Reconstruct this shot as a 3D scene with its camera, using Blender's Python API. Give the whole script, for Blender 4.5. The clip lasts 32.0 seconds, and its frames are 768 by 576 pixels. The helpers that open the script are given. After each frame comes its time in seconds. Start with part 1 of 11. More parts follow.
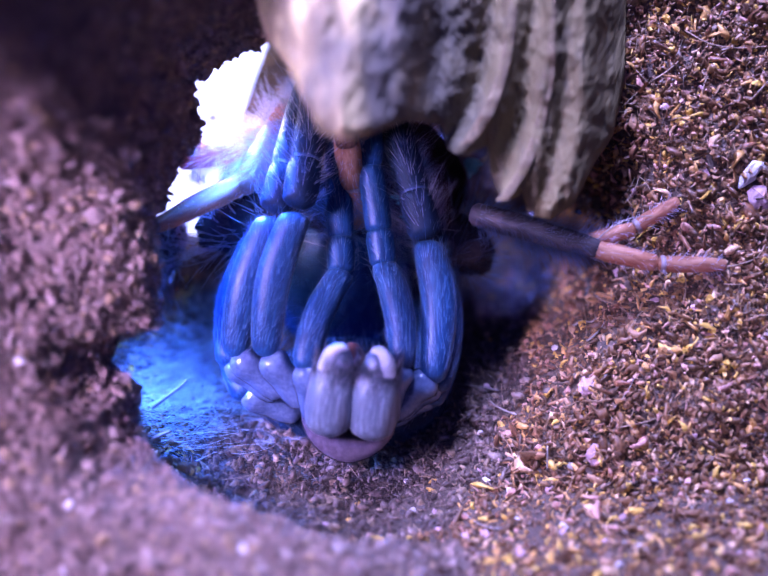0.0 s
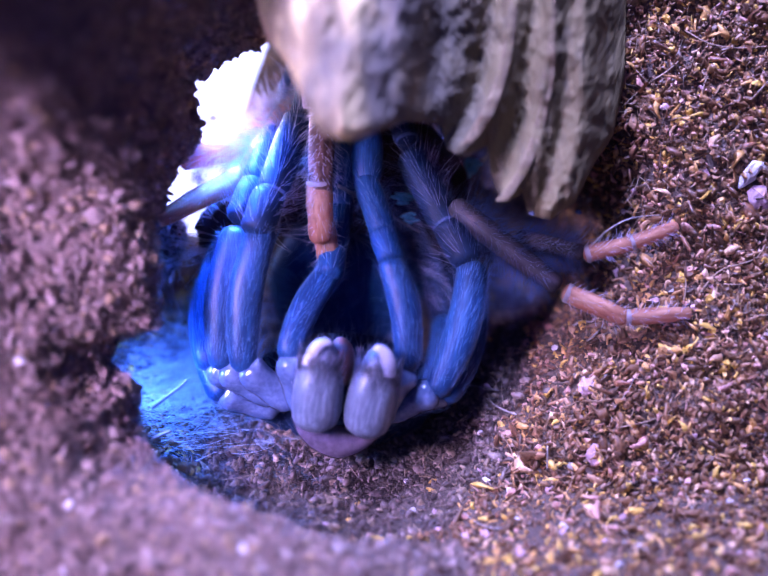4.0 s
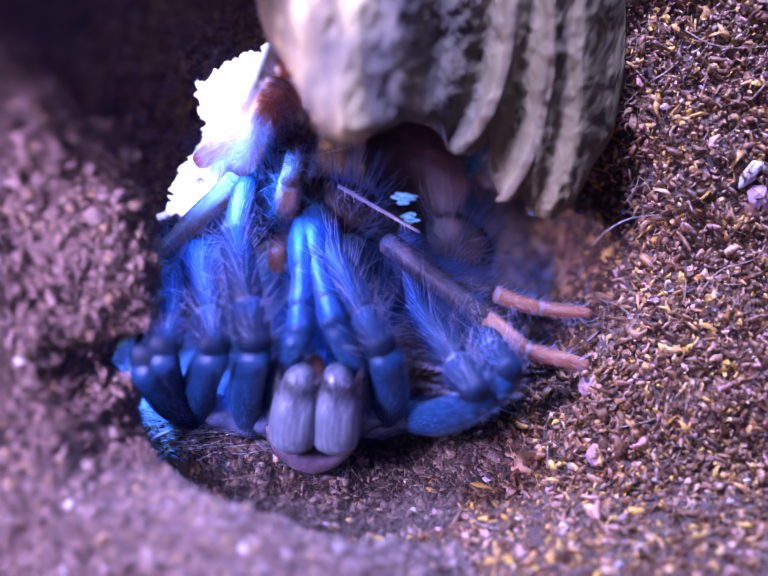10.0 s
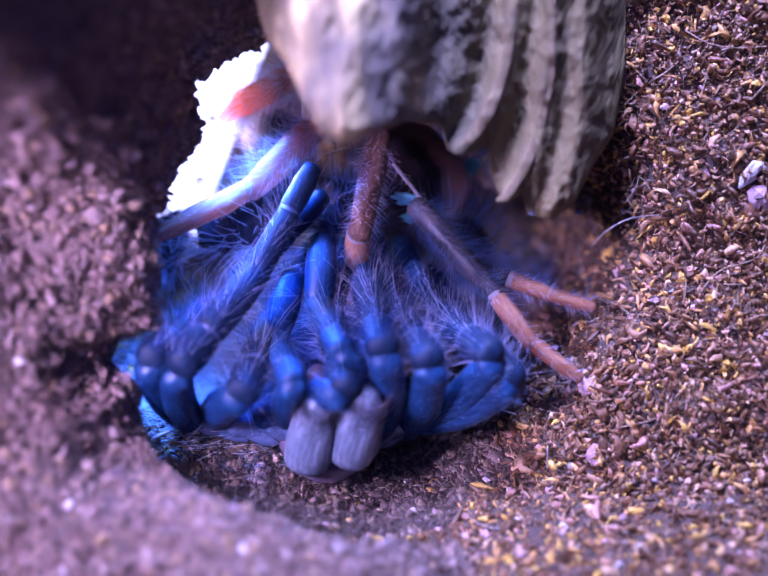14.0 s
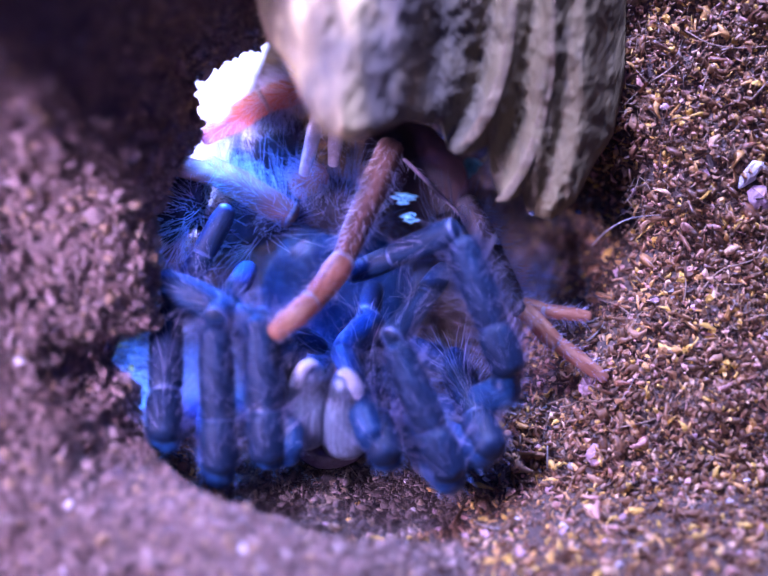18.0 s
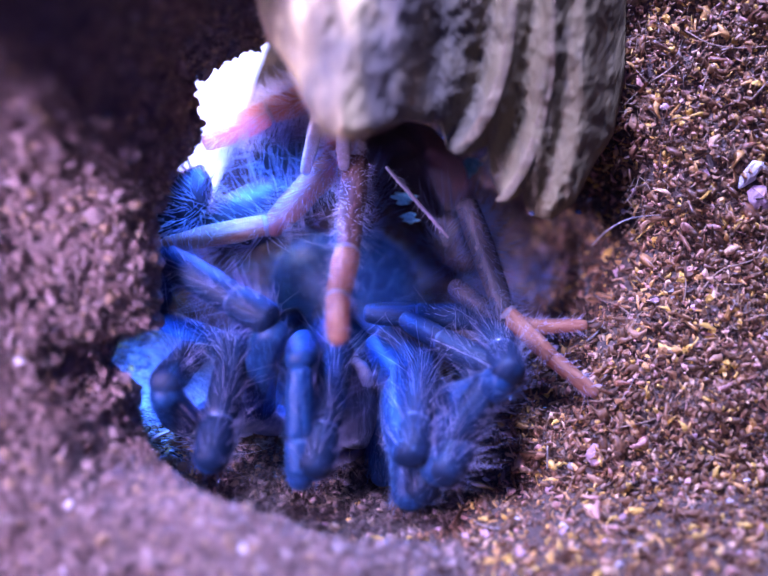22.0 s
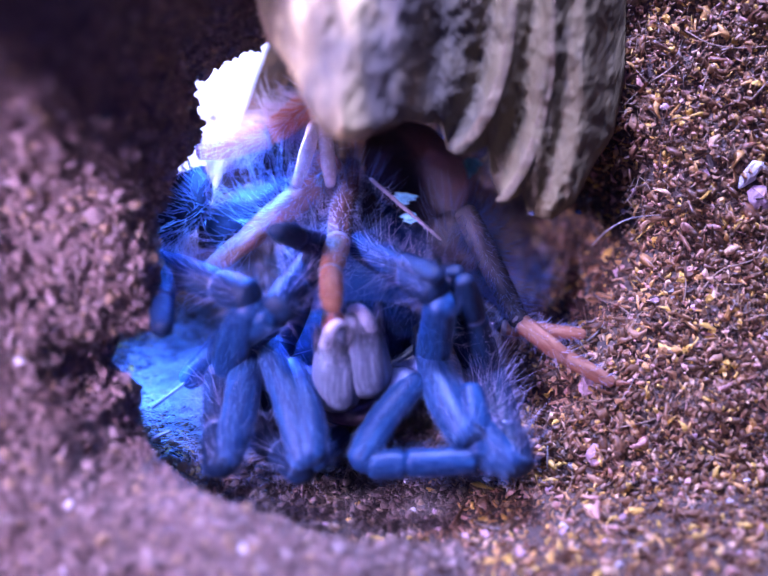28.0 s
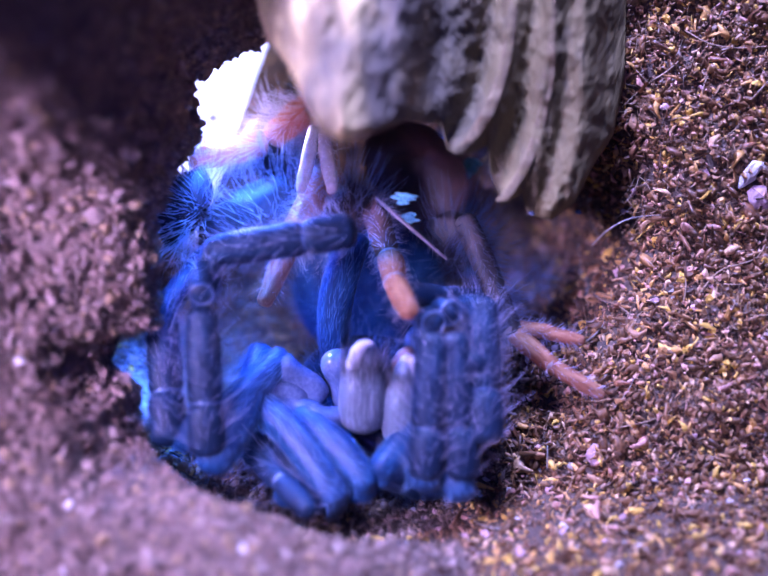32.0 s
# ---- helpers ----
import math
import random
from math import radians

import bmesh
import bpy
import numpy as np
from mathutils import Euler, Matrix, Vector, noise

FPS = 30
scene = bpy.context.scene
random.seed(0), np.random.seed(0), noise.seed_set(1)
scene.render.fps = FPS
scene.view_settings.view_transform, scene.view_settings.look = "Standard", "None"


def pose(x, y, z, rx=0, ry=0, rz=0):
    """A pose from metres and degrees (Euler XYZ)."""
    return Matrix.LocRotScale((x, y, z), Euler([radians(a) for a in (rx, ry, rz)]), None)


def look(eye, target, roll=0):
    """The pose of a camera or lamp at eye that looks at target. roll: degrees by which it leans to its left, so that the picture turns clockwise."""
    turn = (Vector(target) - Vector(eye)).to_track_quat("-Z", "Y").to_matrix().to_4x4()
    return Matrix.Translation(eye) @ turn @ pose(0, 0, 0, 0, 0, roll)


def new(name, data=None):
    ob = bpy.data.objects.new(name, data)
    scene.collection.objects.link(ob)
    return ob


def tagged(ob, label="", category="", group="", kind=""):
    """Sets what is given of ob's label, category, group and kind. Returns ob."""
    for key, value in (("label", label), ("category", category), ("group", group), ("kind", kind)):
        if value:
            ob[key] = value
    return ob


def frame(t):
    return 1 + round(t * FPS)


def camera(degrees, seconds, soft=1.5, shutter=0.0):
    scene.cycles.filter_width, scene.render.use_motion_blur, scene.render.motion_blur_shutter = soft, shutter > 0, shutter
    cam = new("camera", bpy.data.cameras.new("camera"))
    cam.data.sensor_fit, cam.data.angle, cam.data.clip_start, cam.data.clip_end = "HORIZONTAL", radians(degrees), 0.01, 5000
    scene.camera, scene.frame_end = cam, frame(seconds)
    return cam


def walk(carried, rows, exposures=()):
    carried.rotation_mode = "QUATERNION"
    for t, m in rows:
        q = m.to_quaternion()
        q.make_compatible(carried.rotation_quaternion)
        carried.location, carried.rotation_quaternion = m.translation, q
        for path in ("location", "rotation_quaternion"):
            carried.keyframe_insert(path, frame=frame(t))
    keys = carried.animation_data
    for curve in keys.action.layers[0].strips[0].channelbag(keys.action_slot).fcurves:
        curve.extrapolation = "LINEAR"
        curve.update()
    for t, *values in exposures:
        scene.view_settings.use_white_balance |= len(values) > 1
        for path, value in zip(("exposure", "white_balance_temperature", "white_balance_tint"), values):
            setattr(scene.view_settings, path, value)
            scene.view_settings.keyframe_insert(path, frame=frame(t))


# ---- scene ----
# ---- camera: a still macro camera that looks steeply down into the burrow ----
cam = camera(30, 32.0, soft=1.5)
MM = 0.001
DOWN = 60                       # tilt of the view under the horizontal, degrees
FRAME = Matrix.Translation((0, 0, 0.035)) @ Matrix.Rotation(radians(90 - DOWN), 4, "X")
# burrow axes: u across, v up the slope, w out of the burrow's mouth towards the open air


def at(u, v, w):
    """Burrow axes in millimetres to a place in the world."""
    return FRAME @ Vector((u * MM, v * MM, w * MM))


walk(cam, [(0, look(at(0, 0, 150), at(0, 0, 0))), (32.0, look(at(0, 0, 150), at(0, 0, 0)))])
cam.data.dof.use_dof = True
cam.data.dof.focus_distance = 151 * MM
cam.data.dof.aperture_fstop = 9.0

# ---- light: a lamp bar over the tank, blue diodes behind the burrow's back opening, and two added fills ----
world = bpy.data.worlds.new("world")
scene.world = world
world.use_nodes = True
world.node_tree.nodes["Background"].inputs[0].default_value = (0.07, 0.09, 1.0, 1)
world.node_tree.nodes["Background"].inputs[1].default_value = 0.55


def area(name, place, target, size, power, colour, spread=180):
    data = bpy.data.lights.new(name, "AREA")
    data.shape, data.size, data.energy, data.color = "DISK", size * MM, power, colour
    data.spread = radians(spread)
    ob = new(name, data)
    ob.matrix_world = look(at(*place), at(*target))
    return ob


area("tank_lamp", (-25, 248, 120), (5, 0, 0), 80, 2.5, (0.68, 0.73, 1.98))
# violet fill with no real source, added to brighten the left bank
area("bank_fill_violet", (-150, 40, 150), (-45, 2, 8), 80, 0.135, (0.5, 0.4, 1.0), 30)
area("blue_diodes", (-18.5, 20, 0), (-10, -10, -4), 6, 0.046, (0.03, 0.14, 1.0), 100)
# unseen blue fill, added under the bank to light the web floor
area("web_fill_blue", (-27, -6.5, 1), (-18, -15, -9), 3, 0.013, (0.05, 0.16, 1.0), 130)
area("rear_diodes", (12, 17, -4), (1, 1, -12), 4, 0.035, (0.1, 0.16, 1.0), 120)
area("back_opening_lamp", (-21.5, 19, -7), (-7, 8, -4), 8, 0.042, (0.68, 0.58, 1.0), 120)

# ---- materials ----


def material(name, base, rough=0.8, metal=0.0):
    m = bpy.data.materials.new(name)
    m.use_nodes = True
    b = m.node_tree.nodes["Principled BSDF"]
    b.inputs["Base Color"].default_value = (*base, 1)
    b.inputs["Roughness"].default_value = rough
    b.inputs["Metallic"].default_value = metal
    return m, m.node_tree.nodes, m.node_tree.links, b


def ramp(nodes, stops):
    r = nodes.new("ShaderNodeValToRGB")
    while len(r.color_ramp.elements) < len(stops):
        r.color_ramp.elements.new(0.5)
    for e, (p, c) in zip(r.color_ramp.elements, stops):
        e.position, e.color = p, (*c, 1)
    return r


def grain(nodes, links, scale, detail=6, rough=0.6, stretch=None):
    n = nodes.new("ShaderNodeTexNoise")
    n.inputs["Scale"].default_value, n.inputs["Detail"].default_value = scale, detail
    n.inputs["Roughness"].default_value = rough
    c = nodes.new("ShaderNodeTexCoord")
    if stretch:
        mp = nodes.new("ShaderNodeMapping")
        mp.inputs["Scale"].default_value = stretch
        links.new(c.outputs["Object"], mp.inputs[0])
        links.new(mp.outputs[0], n.inputs["Vector"])
    else:
        links.new(c.outputs["Object"], n.inputs["Vector"])
    return n


def relief(nodes, links, b, source, strength, depth):
    k = nodes.new("ShaderNodeBump")
    k.inputs["Strength"].default_value, k.inputs["Distance"].default_value = strength, depth * MM
    links.new(source, k.inputs["Height"])
    links.new(k.outputs[0], b.inputs["Normal"])


def mixed(name, stops, scale, rough, bump=0.5, depth=0.3, stretch=None, fine=4.0, gloss=0.5):
    """Coloured by coarse and fine grain together."""
    m, n, l, b = material(name, stops[0][1], rough)
    a, f = grain(n, l, scale, 5, 0.6, stretch), grain(n, l, scale * fine, 6, 0.7, stretch)
    s = n.new("ShaderNodeMix")
    s.inputs[0].default_value = 0.45
    l.new(a.outputs[0], s.inputs[2]), l.new(f.outputs[0], s.inputs[3])
    r = ramp(n, stops)
    l.new(s.outputs[0], r.inputs[0]), l.new(r.outputs[0], b.inputs["Base Color"])
    b.inputs["Specular IOR Level"].default_value = gloss
    if bump:
        relief(n, l, b, s.outputs[0], bump, depth)
    return m


def lets_light_through(m, colour, share):
    """Thin skins and hairs pass on part of the light that falls on their far side."""
    n, l = m.node_tree.nodes, m.node_tree.links
    t, x = n.new("ShaderNodeBsdfTranslucent"), n.new("ShaderNodeMixShader")
    t.inputs["Color"].default_value = (*colour, 1)
    x.inputs[0].default_value = share
    l.new(n["Principled BSDF"].outputs[0], x.inputs[1]), l.new(t.outputs[0], x.inputs[2])
    l.new(x.outputs[0], n["Material Output"].inputs["Surface"])
    return m


def chips(name, colours, rough=0.55, gloss=0.5):
    """For heaps of small loose pieces: every piece takes its own colour."""
    m, n, l, b = material(name, colours[0], rough)
    g = n.new("ShaderNodeNewGeometry")
    r = ramp(n, [(i / len(colours), c) for i, c in enumerate(colours)])
    r.color_ramp.interpolation = "CONSTANT"
    l.new(g.outputs["Random Per Island"], r.inputs[0])
    f = grain(n, l, 3000, 4, 0.6)
    mx = n.new("ShaderNodeMix")
    mx.data_type, mx.blend_type = "RGBA", "MULTIPLY"
    mx.inputs[0].default_value = 0.6
    k = ramp(n, [(0.3, (0.35, 0.3, 0.3)), (0.7, (1.2, 1.2, 1.2))])
    l.new(f.outputs[0], k.inputs[0])
    l.new(r.outputs[0], mx.inputs[6]), l.new(k.outputs[0], mx.inputs[7]), l.new(mx.outputs[2], b.inputs["Base Color"])
    b.inputs["Specular IOR Level"].default_value = gloss
    relief(n, l, b, f.outputs[0], 0.6, 0.1)
    return m


SOIL = mixed("damp_coir_soil", [(0.3, (0.03, 0.018, 0.013)), (0.5, (0.09, 0.056, 0.039)), (0.7, (0.2, 0.13, 0.092))], 900, 0.75, 0.9, 0.5)
CHIP = chips("coir_chips", [(0.133, 0.0569, 0.0232), (0.226, 0.104, 0.0398), (0.0795, 0.0363, 0.0167), (0.292, 0.134, 0.0499), (0.171, 0.0778, 0.0299),
                            (0.398, 0.197, 0.0665), (0.106, 0.0519, 0.0232), (0.252, 0.104, 0.0466), (0.662, 0.353, 0.0998), (0.147, 0.0726, 0.0299), (0.449, 0.239, 0.12), (0.212, 0.104, 0.0432), (0.171, 0.0778, 0.0333), (0.133, 0.0622, 0.0266), (0.662, 0.414, 0.22), (0.736, 0.46, 0.0875), (0.589, 0.311, 0.219), (0.246, 0.128, 0.0526)], 0.45, 0.5)
CHIP_DULL = chips("dull_coir_crumbs", [(0.1, 0.062, 0.045), (0.15, 0.095, 0.07), (0.06, 0.038, 0.03), (0.2, 0.13, 0.1), (0.12, 0.075, 0.058), (0.26, 0.18, 0.14), (0.08, 0.05, 0.04), (0.17, 0.105, 0.075), (0.3, 0.2, 0.12), (0.11, 0.07, 0.055)], 0.45, 0.5)
# rim soil: a paler copy, light missing on the bank put into its colour
CHIP_LIT = chips("lit_coir_chips", [(0.22, 0.135, 0.1), (0.3, 0.19, 0.14), (0.15, 0.09, 0.065), (0.33, 0.215, 0.16), (0.24, 0.15, 0.11), (0.36, 0.25, 0.2), (0.18, 0.115, 0.085), (0.27, 0.17, 0.13), (0.13, 0.08, 0.055), (0.21, 0.135, 0.1), (0.23, 0.145, 0.115), (0.17, 0.11, 0.08), (0.38, 0.24, 0.12), (0.25, 0.155, 0.12)], 0.55, 0.5)
SOIL_LIT = mixed("lit_coir_soil", [(0.3, (0.07, 0.045, 0.035)), (0.5, (0.18, 0.115, 0.09)), (0.7, (0.3, 0.2, 0.16))], 700, 0.85, 0.9, 0.5)
FIBRE = chips("coir_fibre", [(0.16, 0.10, 0.06), (0.26, 0.17, 0.10), (0.10, 0.06, 0.04), (0.36, 0.26, 0.16)], 0.5)


def bark_material():
    """Grey weathered bark: long streaks, cream with painted-in light on the swollen lobe, moss-brown on the flank."""
    m, n, l, b = material("weathered_cork_bark", (0.2, 0.18, 0.16), 0.85)
    b.inputs["Specular IOR Level"].default_value = 0.25
    a, f = grain(n, l, 70, 3, 0.5, (2.2, 0.6, 0.6)), grain(n, l, 420, 6, 0.7, (2.2, 0.7, 0.7))
    s = n.new("ShaderNodeMix")
    s.inputs[0].default_value = 0.17
    l.new(a.outputs[0], s.inputs[2]), l.new(f.outputs[0], s.inputs[3])
    c, x, mr, add = n.new("ShaderNodeTexCoord"), n.new("ShaderNodeSeparateXYZ"), n.new("ShaderNodeMapRange"), n.new("ShaderNodeMath")
    l.new(c.outputs["Object"], x.inputs[0]), l.new(x.outputs[0], mr.inputs[0])
    # paler towards the left lobe: its cream plus the light falling on it
    for k, v in zip((1, 2, 3, 4), (-0.005, 0.005, 0.17, 0.0)):
        mr.inputs[k].default_value = v
    l.new(s.outputs[0], add.inputs[0]), l.new(mr.outputs[0], add.inputs[1])
    r = ramp(n, [(0.36, (0.075, 0.065, 0.058)), (0.45, (0.1, 0.085, 0.07)), (0.52, (0.14, 0.115, 0.085)), (0.59, (0.31, 0.23, 0.12)), (0.67, (0.78, 0.59, 0.26))])
    l.new(add.outputs[0], r.inputs[0])
    moss, mr2, t = n.new("ShaderNodeMix"), n.new("ShaderNodeMapRange"), n.new("ShaderNodeMath")
    moss.data_type = "RGBA"
    for k, v in zip((1, 2, 3, 4), (0.001, 0.013, 0.0, 2.0)):
        mr2.inputs[k].default_value = v
    t.operation = "MULTIPLY"
    l.new(x.outputs[0], mr2.inputs[0]), l.new(mr2.outputs[0], t.inputs[0]), l.new(f.outputs[0], t.inputs[1])
    l.new(t.outputs[0], moss.inputs[0]), l.new(r.outputs[0], moss.inputs[6])
    moss.inputs[7].default_value = (0.15, 0.115, 0.05, 1)
    l.new(moss.outputs[2], b.inputs["Base Color"])
    relief(n, l, b, s.outputs[0], 0.7, 0.5)
    return m


BARK = bark_material()
RIDGE = mixed("worn_pale_bark", [(0.3, (0.07, 0.052, 0.03)), (0.5, (0.16, 0.115, 0.06)), (0.7, (0.32, 0.235, 0.12))], 300, 0.8, 0.8, 0.5, (1.5, 0.8, 0.8), 5.0, 0.25)
WEB = mixed("dusty_web_lining", [(0.42, (0.035, 0.035, 0.04)), (0.52, (0.11, 0.115, 0.13)), (0.6, (0.34, 0.36, 0.4))], 500, 0.6, 0.8, 0.5, (0.5, 1.6, 1.6))
SILK = mixed("silk_web", [(0.4, (0.16, 0.17, 0.2)), (0.6, (0.5, 0.52, 0.56))], 900, 0.5, 0.4, 0.2)

# ---- building helpers ----


def mesh(name, verts, faces, mat, smooth=True):
    me = bpy.data.meshes.new(name)
    me.from_pydata(verts, [], faces)
    me.materials.append(mat)
    if smooth:
        me.polygons.foreach_set("use_smooth", [True] * len(me.polygons))
    me.update()
    return me


def part(name, me, parent, label="", m=None):
    ob = new(name, me)
    ob.parent = parent
    if m is not None:
        ob.matrix_basis = m
    return tagged(ob, label)


def bumps(u, v, seed=0.0):
    """Uneven soil, in millimetres."""
    p = Vector((u * 0.11 + seed, v * 0.11, seed * 0.7))
    q = Vector((u * 0.5 + seed, v * 0.5, seed))
    return 1.3 * noise.fractal(p, 1.0, 2.0, 3) + 0.45 * noise.fractal(q, 0.9, 2.1, 3)


def smooth(a, b, x):
    t = min(1.0, max(0.0, (x - a) / (b - a)))
    return t * t * (3 - 2 * t)


def sheet(rows, closed=False):
    """Faces over rows of equally many points."""
    n = len(rows[0])
    verts = [p for r in rows for p in r]
    faces = []
    for i in range(len(rows) - 1):
        for j in range(n if closed else n - 1):
            k = (j + 1) % n
            faces.append((i * n + j, i * n + k, (i + 1) * n + k, (i + 1) * n + j))
    return verts, faces


# ---- ground: one sheet with the burrow's bowl in it ----


def ground_w(u, v):
    bowl = math.exp(-(((u + 6) / (20 if u < -6 else 24)) ** 2 + ((v - 7) / (20 if v > 7 else 25)) ** 2) ** 1.5)
    lift = 0.13 * max(0.0, 4 - v) + 1.3 * max(0.0, -21 - v)
    right = 0.07 * max(0.0, u - 8)
    # the back opening: a slot on the upper left through which the lamp shines in
    left = (-8.0 - u) * 0.905 + (v - 31.1) * 0.426
    slot = smooth(-1.0, 2.5, left) * smooth(5, 10, v) * smooth(60, 50, v)
    side = math.exp(-(((u - 14) / 11) ** 2 + ((v - 5) / 8.5) ** 2) ** 1.5)
    return -1.5 - 18 * side - 20 * bowl - 8.0 * smooth(-12, -22, u) * smooth(-17, -7, v) + 6.0 * math.exp(-((u + 15) / 11) ** 2 - ((v + 21.5) / 4.5) ** 2) + lift + right + bumps(u, v, 3.0) - 34 * slot


def spread(a, near, far, n):
    """Steps that are fine near the burrow and coarse far off."""
    k = [(-1 + 2 * i / n) for i in range(n + 1)]
    return [a + near * t + (far - near) * (abs(t) ** 9) * (1 if t > 0 else -1) for t in k]


def build_ground():
    us, vs = spread(2, 48, 300, 240), spread(0, 46, 300, 220)
    rows = []
    for v in vs:
        row = []
        for u in us:
            # away from the burrow's mound the soil levels out
            far = smooth(50, 120, max(abs(u - 2), abs(v)))
            level = (-2 - 0.5 * v) / 0.866
            row.append(at(u, v, (ground_w(u, v) if far < 1 else 0) * (1 - far) + level * far))
        rows.append(row)
    ob = new("ground", mesh("ground", *sheet(rows), SOIL))
    tagged(ob, "damp brown coir soil ground with a bowl-shaped burrow", "soil", kind="structure")


build_ground()


def build_tank():
    """Plain dark panes close the tank round the soil."""
    m = mixed("dark_tank_pane", [(0.4, (0.02, 0.018, 0.025)), (0.6, (0.035, 0.03, 0.04))], 20, 0.35, 0.1, 0.3)
    for name, x, y, sx, sy in (("wall_north", 0, 0.262, 0.6, 0.006), ("wall_south", 0, -0.262, 0.6, 0.006), ("wall_east", 0.303, 0, 0.006, 0.53), ("wall_west", -0.303, 0, 0.006, 0.53)):
        bm = bmesh.new()
        bmesh.ops.create_cube(bm, size=1, matrix=Matrix.Translation((x, y, 0.2)) @ Matrix.Diagonal((sx, sy, 0.44, 1)))
        bmesh.ops.bevel(bm, geom=bm.edges[:], offset=0.001, segments=1, affect="EDGES")
        me = bpy.data.meshes.new(name)
        bm.to_mesh(me)
        me.materials.append(m)
        tagged(new(name, me), "plain dark tank pane", "wall", kind="structure")


build_tank()

# ---- the near bank: the broken rim of the burrow's mouth, seen from outside ----
MOUTH = [(98, 600), (106, 573), (117, 572), (121.6, 563), (124.8, 499), (127.1, 464), (130.9, 450), (139, 443), (145.6, 424), (156.6, 403), (162.3, 362), (173.4, 350), (183.2, 356), (184.6, 371),
         (186.5, 450), (192, 476), (201, 424), (211, 462), (217, 462), (233, 450), (258, 440), (286, 478), (306, 570), (319, 688), (330, 800)]


def mouth(angle):
    pts = sorted(MOUTH)
    for (a0, r0), (a1, r1) in zip(pts, pts[1:]):
        if a0 <= angle <= a1:
            return r0 + (r1 - r0) * (angle - a0) / (a1 - a0)
    return pts[0][1] if angle < pts[0][0] else pts[-1][1]


def mouth_even(angle):
    return sum(mouth(min(329.0, max(98.0, angle + k))) for k in range(-30, 31, 5)) / 13


def bank_w(angle):
    """Height of the rim's lip round the mouth."""
    top = smooth(150, 100, angle)
    low = smooth(205, 245, angle)
    end = smooth(268, 328, angle)
    return 7.0 - 2.5 * top + 11.0 * low - 16.5 * end


def bank_point(angle, d):
    """Point on the bank: d millimetres outwards from the lip (negative: inside, down the wall)."""
    a = radians(angle)
    out = max(d, 0.0)
    even = smooth(0.5, 12, out)
    r = (mouth(angle) * (1 - even) + mouth_even(angle) * even) * 0.05127 * (1 - bank_w(angle) / 150)
    uu, vv = math.cos(a), math.sin(a)
    u, v = -5.3 + uu * (r + out + max(0, -d) * 0.25), -2.7 + vv * (r + out + max(0, -d) * 0.25)
    upper, low = smooth(157, 136, angle), smooth(205, 240, angle)
    rise = (0.42 + 1.5 * upper) * min(out, 16) * (1 - low) + low * (0.45 * min(out, 4.5) - 0.3 * max(0.0, min(out, 30) - 6))
    # a swelling on the open side that falls off towards the lamp and towards the viewer
    swell = 4.0 * smooth(9, -9, v) * smooth(-34, -17, v) * smooth(-17, -29, u) * smooth(0, 9, out)
    w = bank_w(angle) - 1.6 * math.exp(-out / 0.8) + rise + swell + (d * 1.0 if d < 0 else 0)
    k = 0.35 + 0.65 * smooth(0, 4, out)
    b = bumps(u, v, 9.0)
    return u + uu * 0.7 * (1 - k) * b, v + vv * 0.7 * (1 - k) * b, w + k * b


def build_bank():
    angles = [97 + 0.6 * i for i in range(400)]
    ds = [-16, -11, -7, -4, -2, -1, -0.4, 0, 0.4, 0.9, 1.5] + [1.5 + 0.75 * i for i in range(1, 60)] + [50, 60, 80, 120]
    rows = [[at(*bank_point(a, d)) for a in angles] for d in ds]
    ob = new("soil_bank", mesh("soil_bank", *sheet(rows), SOIL_LIT))
    tagged(ob, "crumbly brown soil rim round the burrow mouth", "soil", kind="structure")


build_bank()


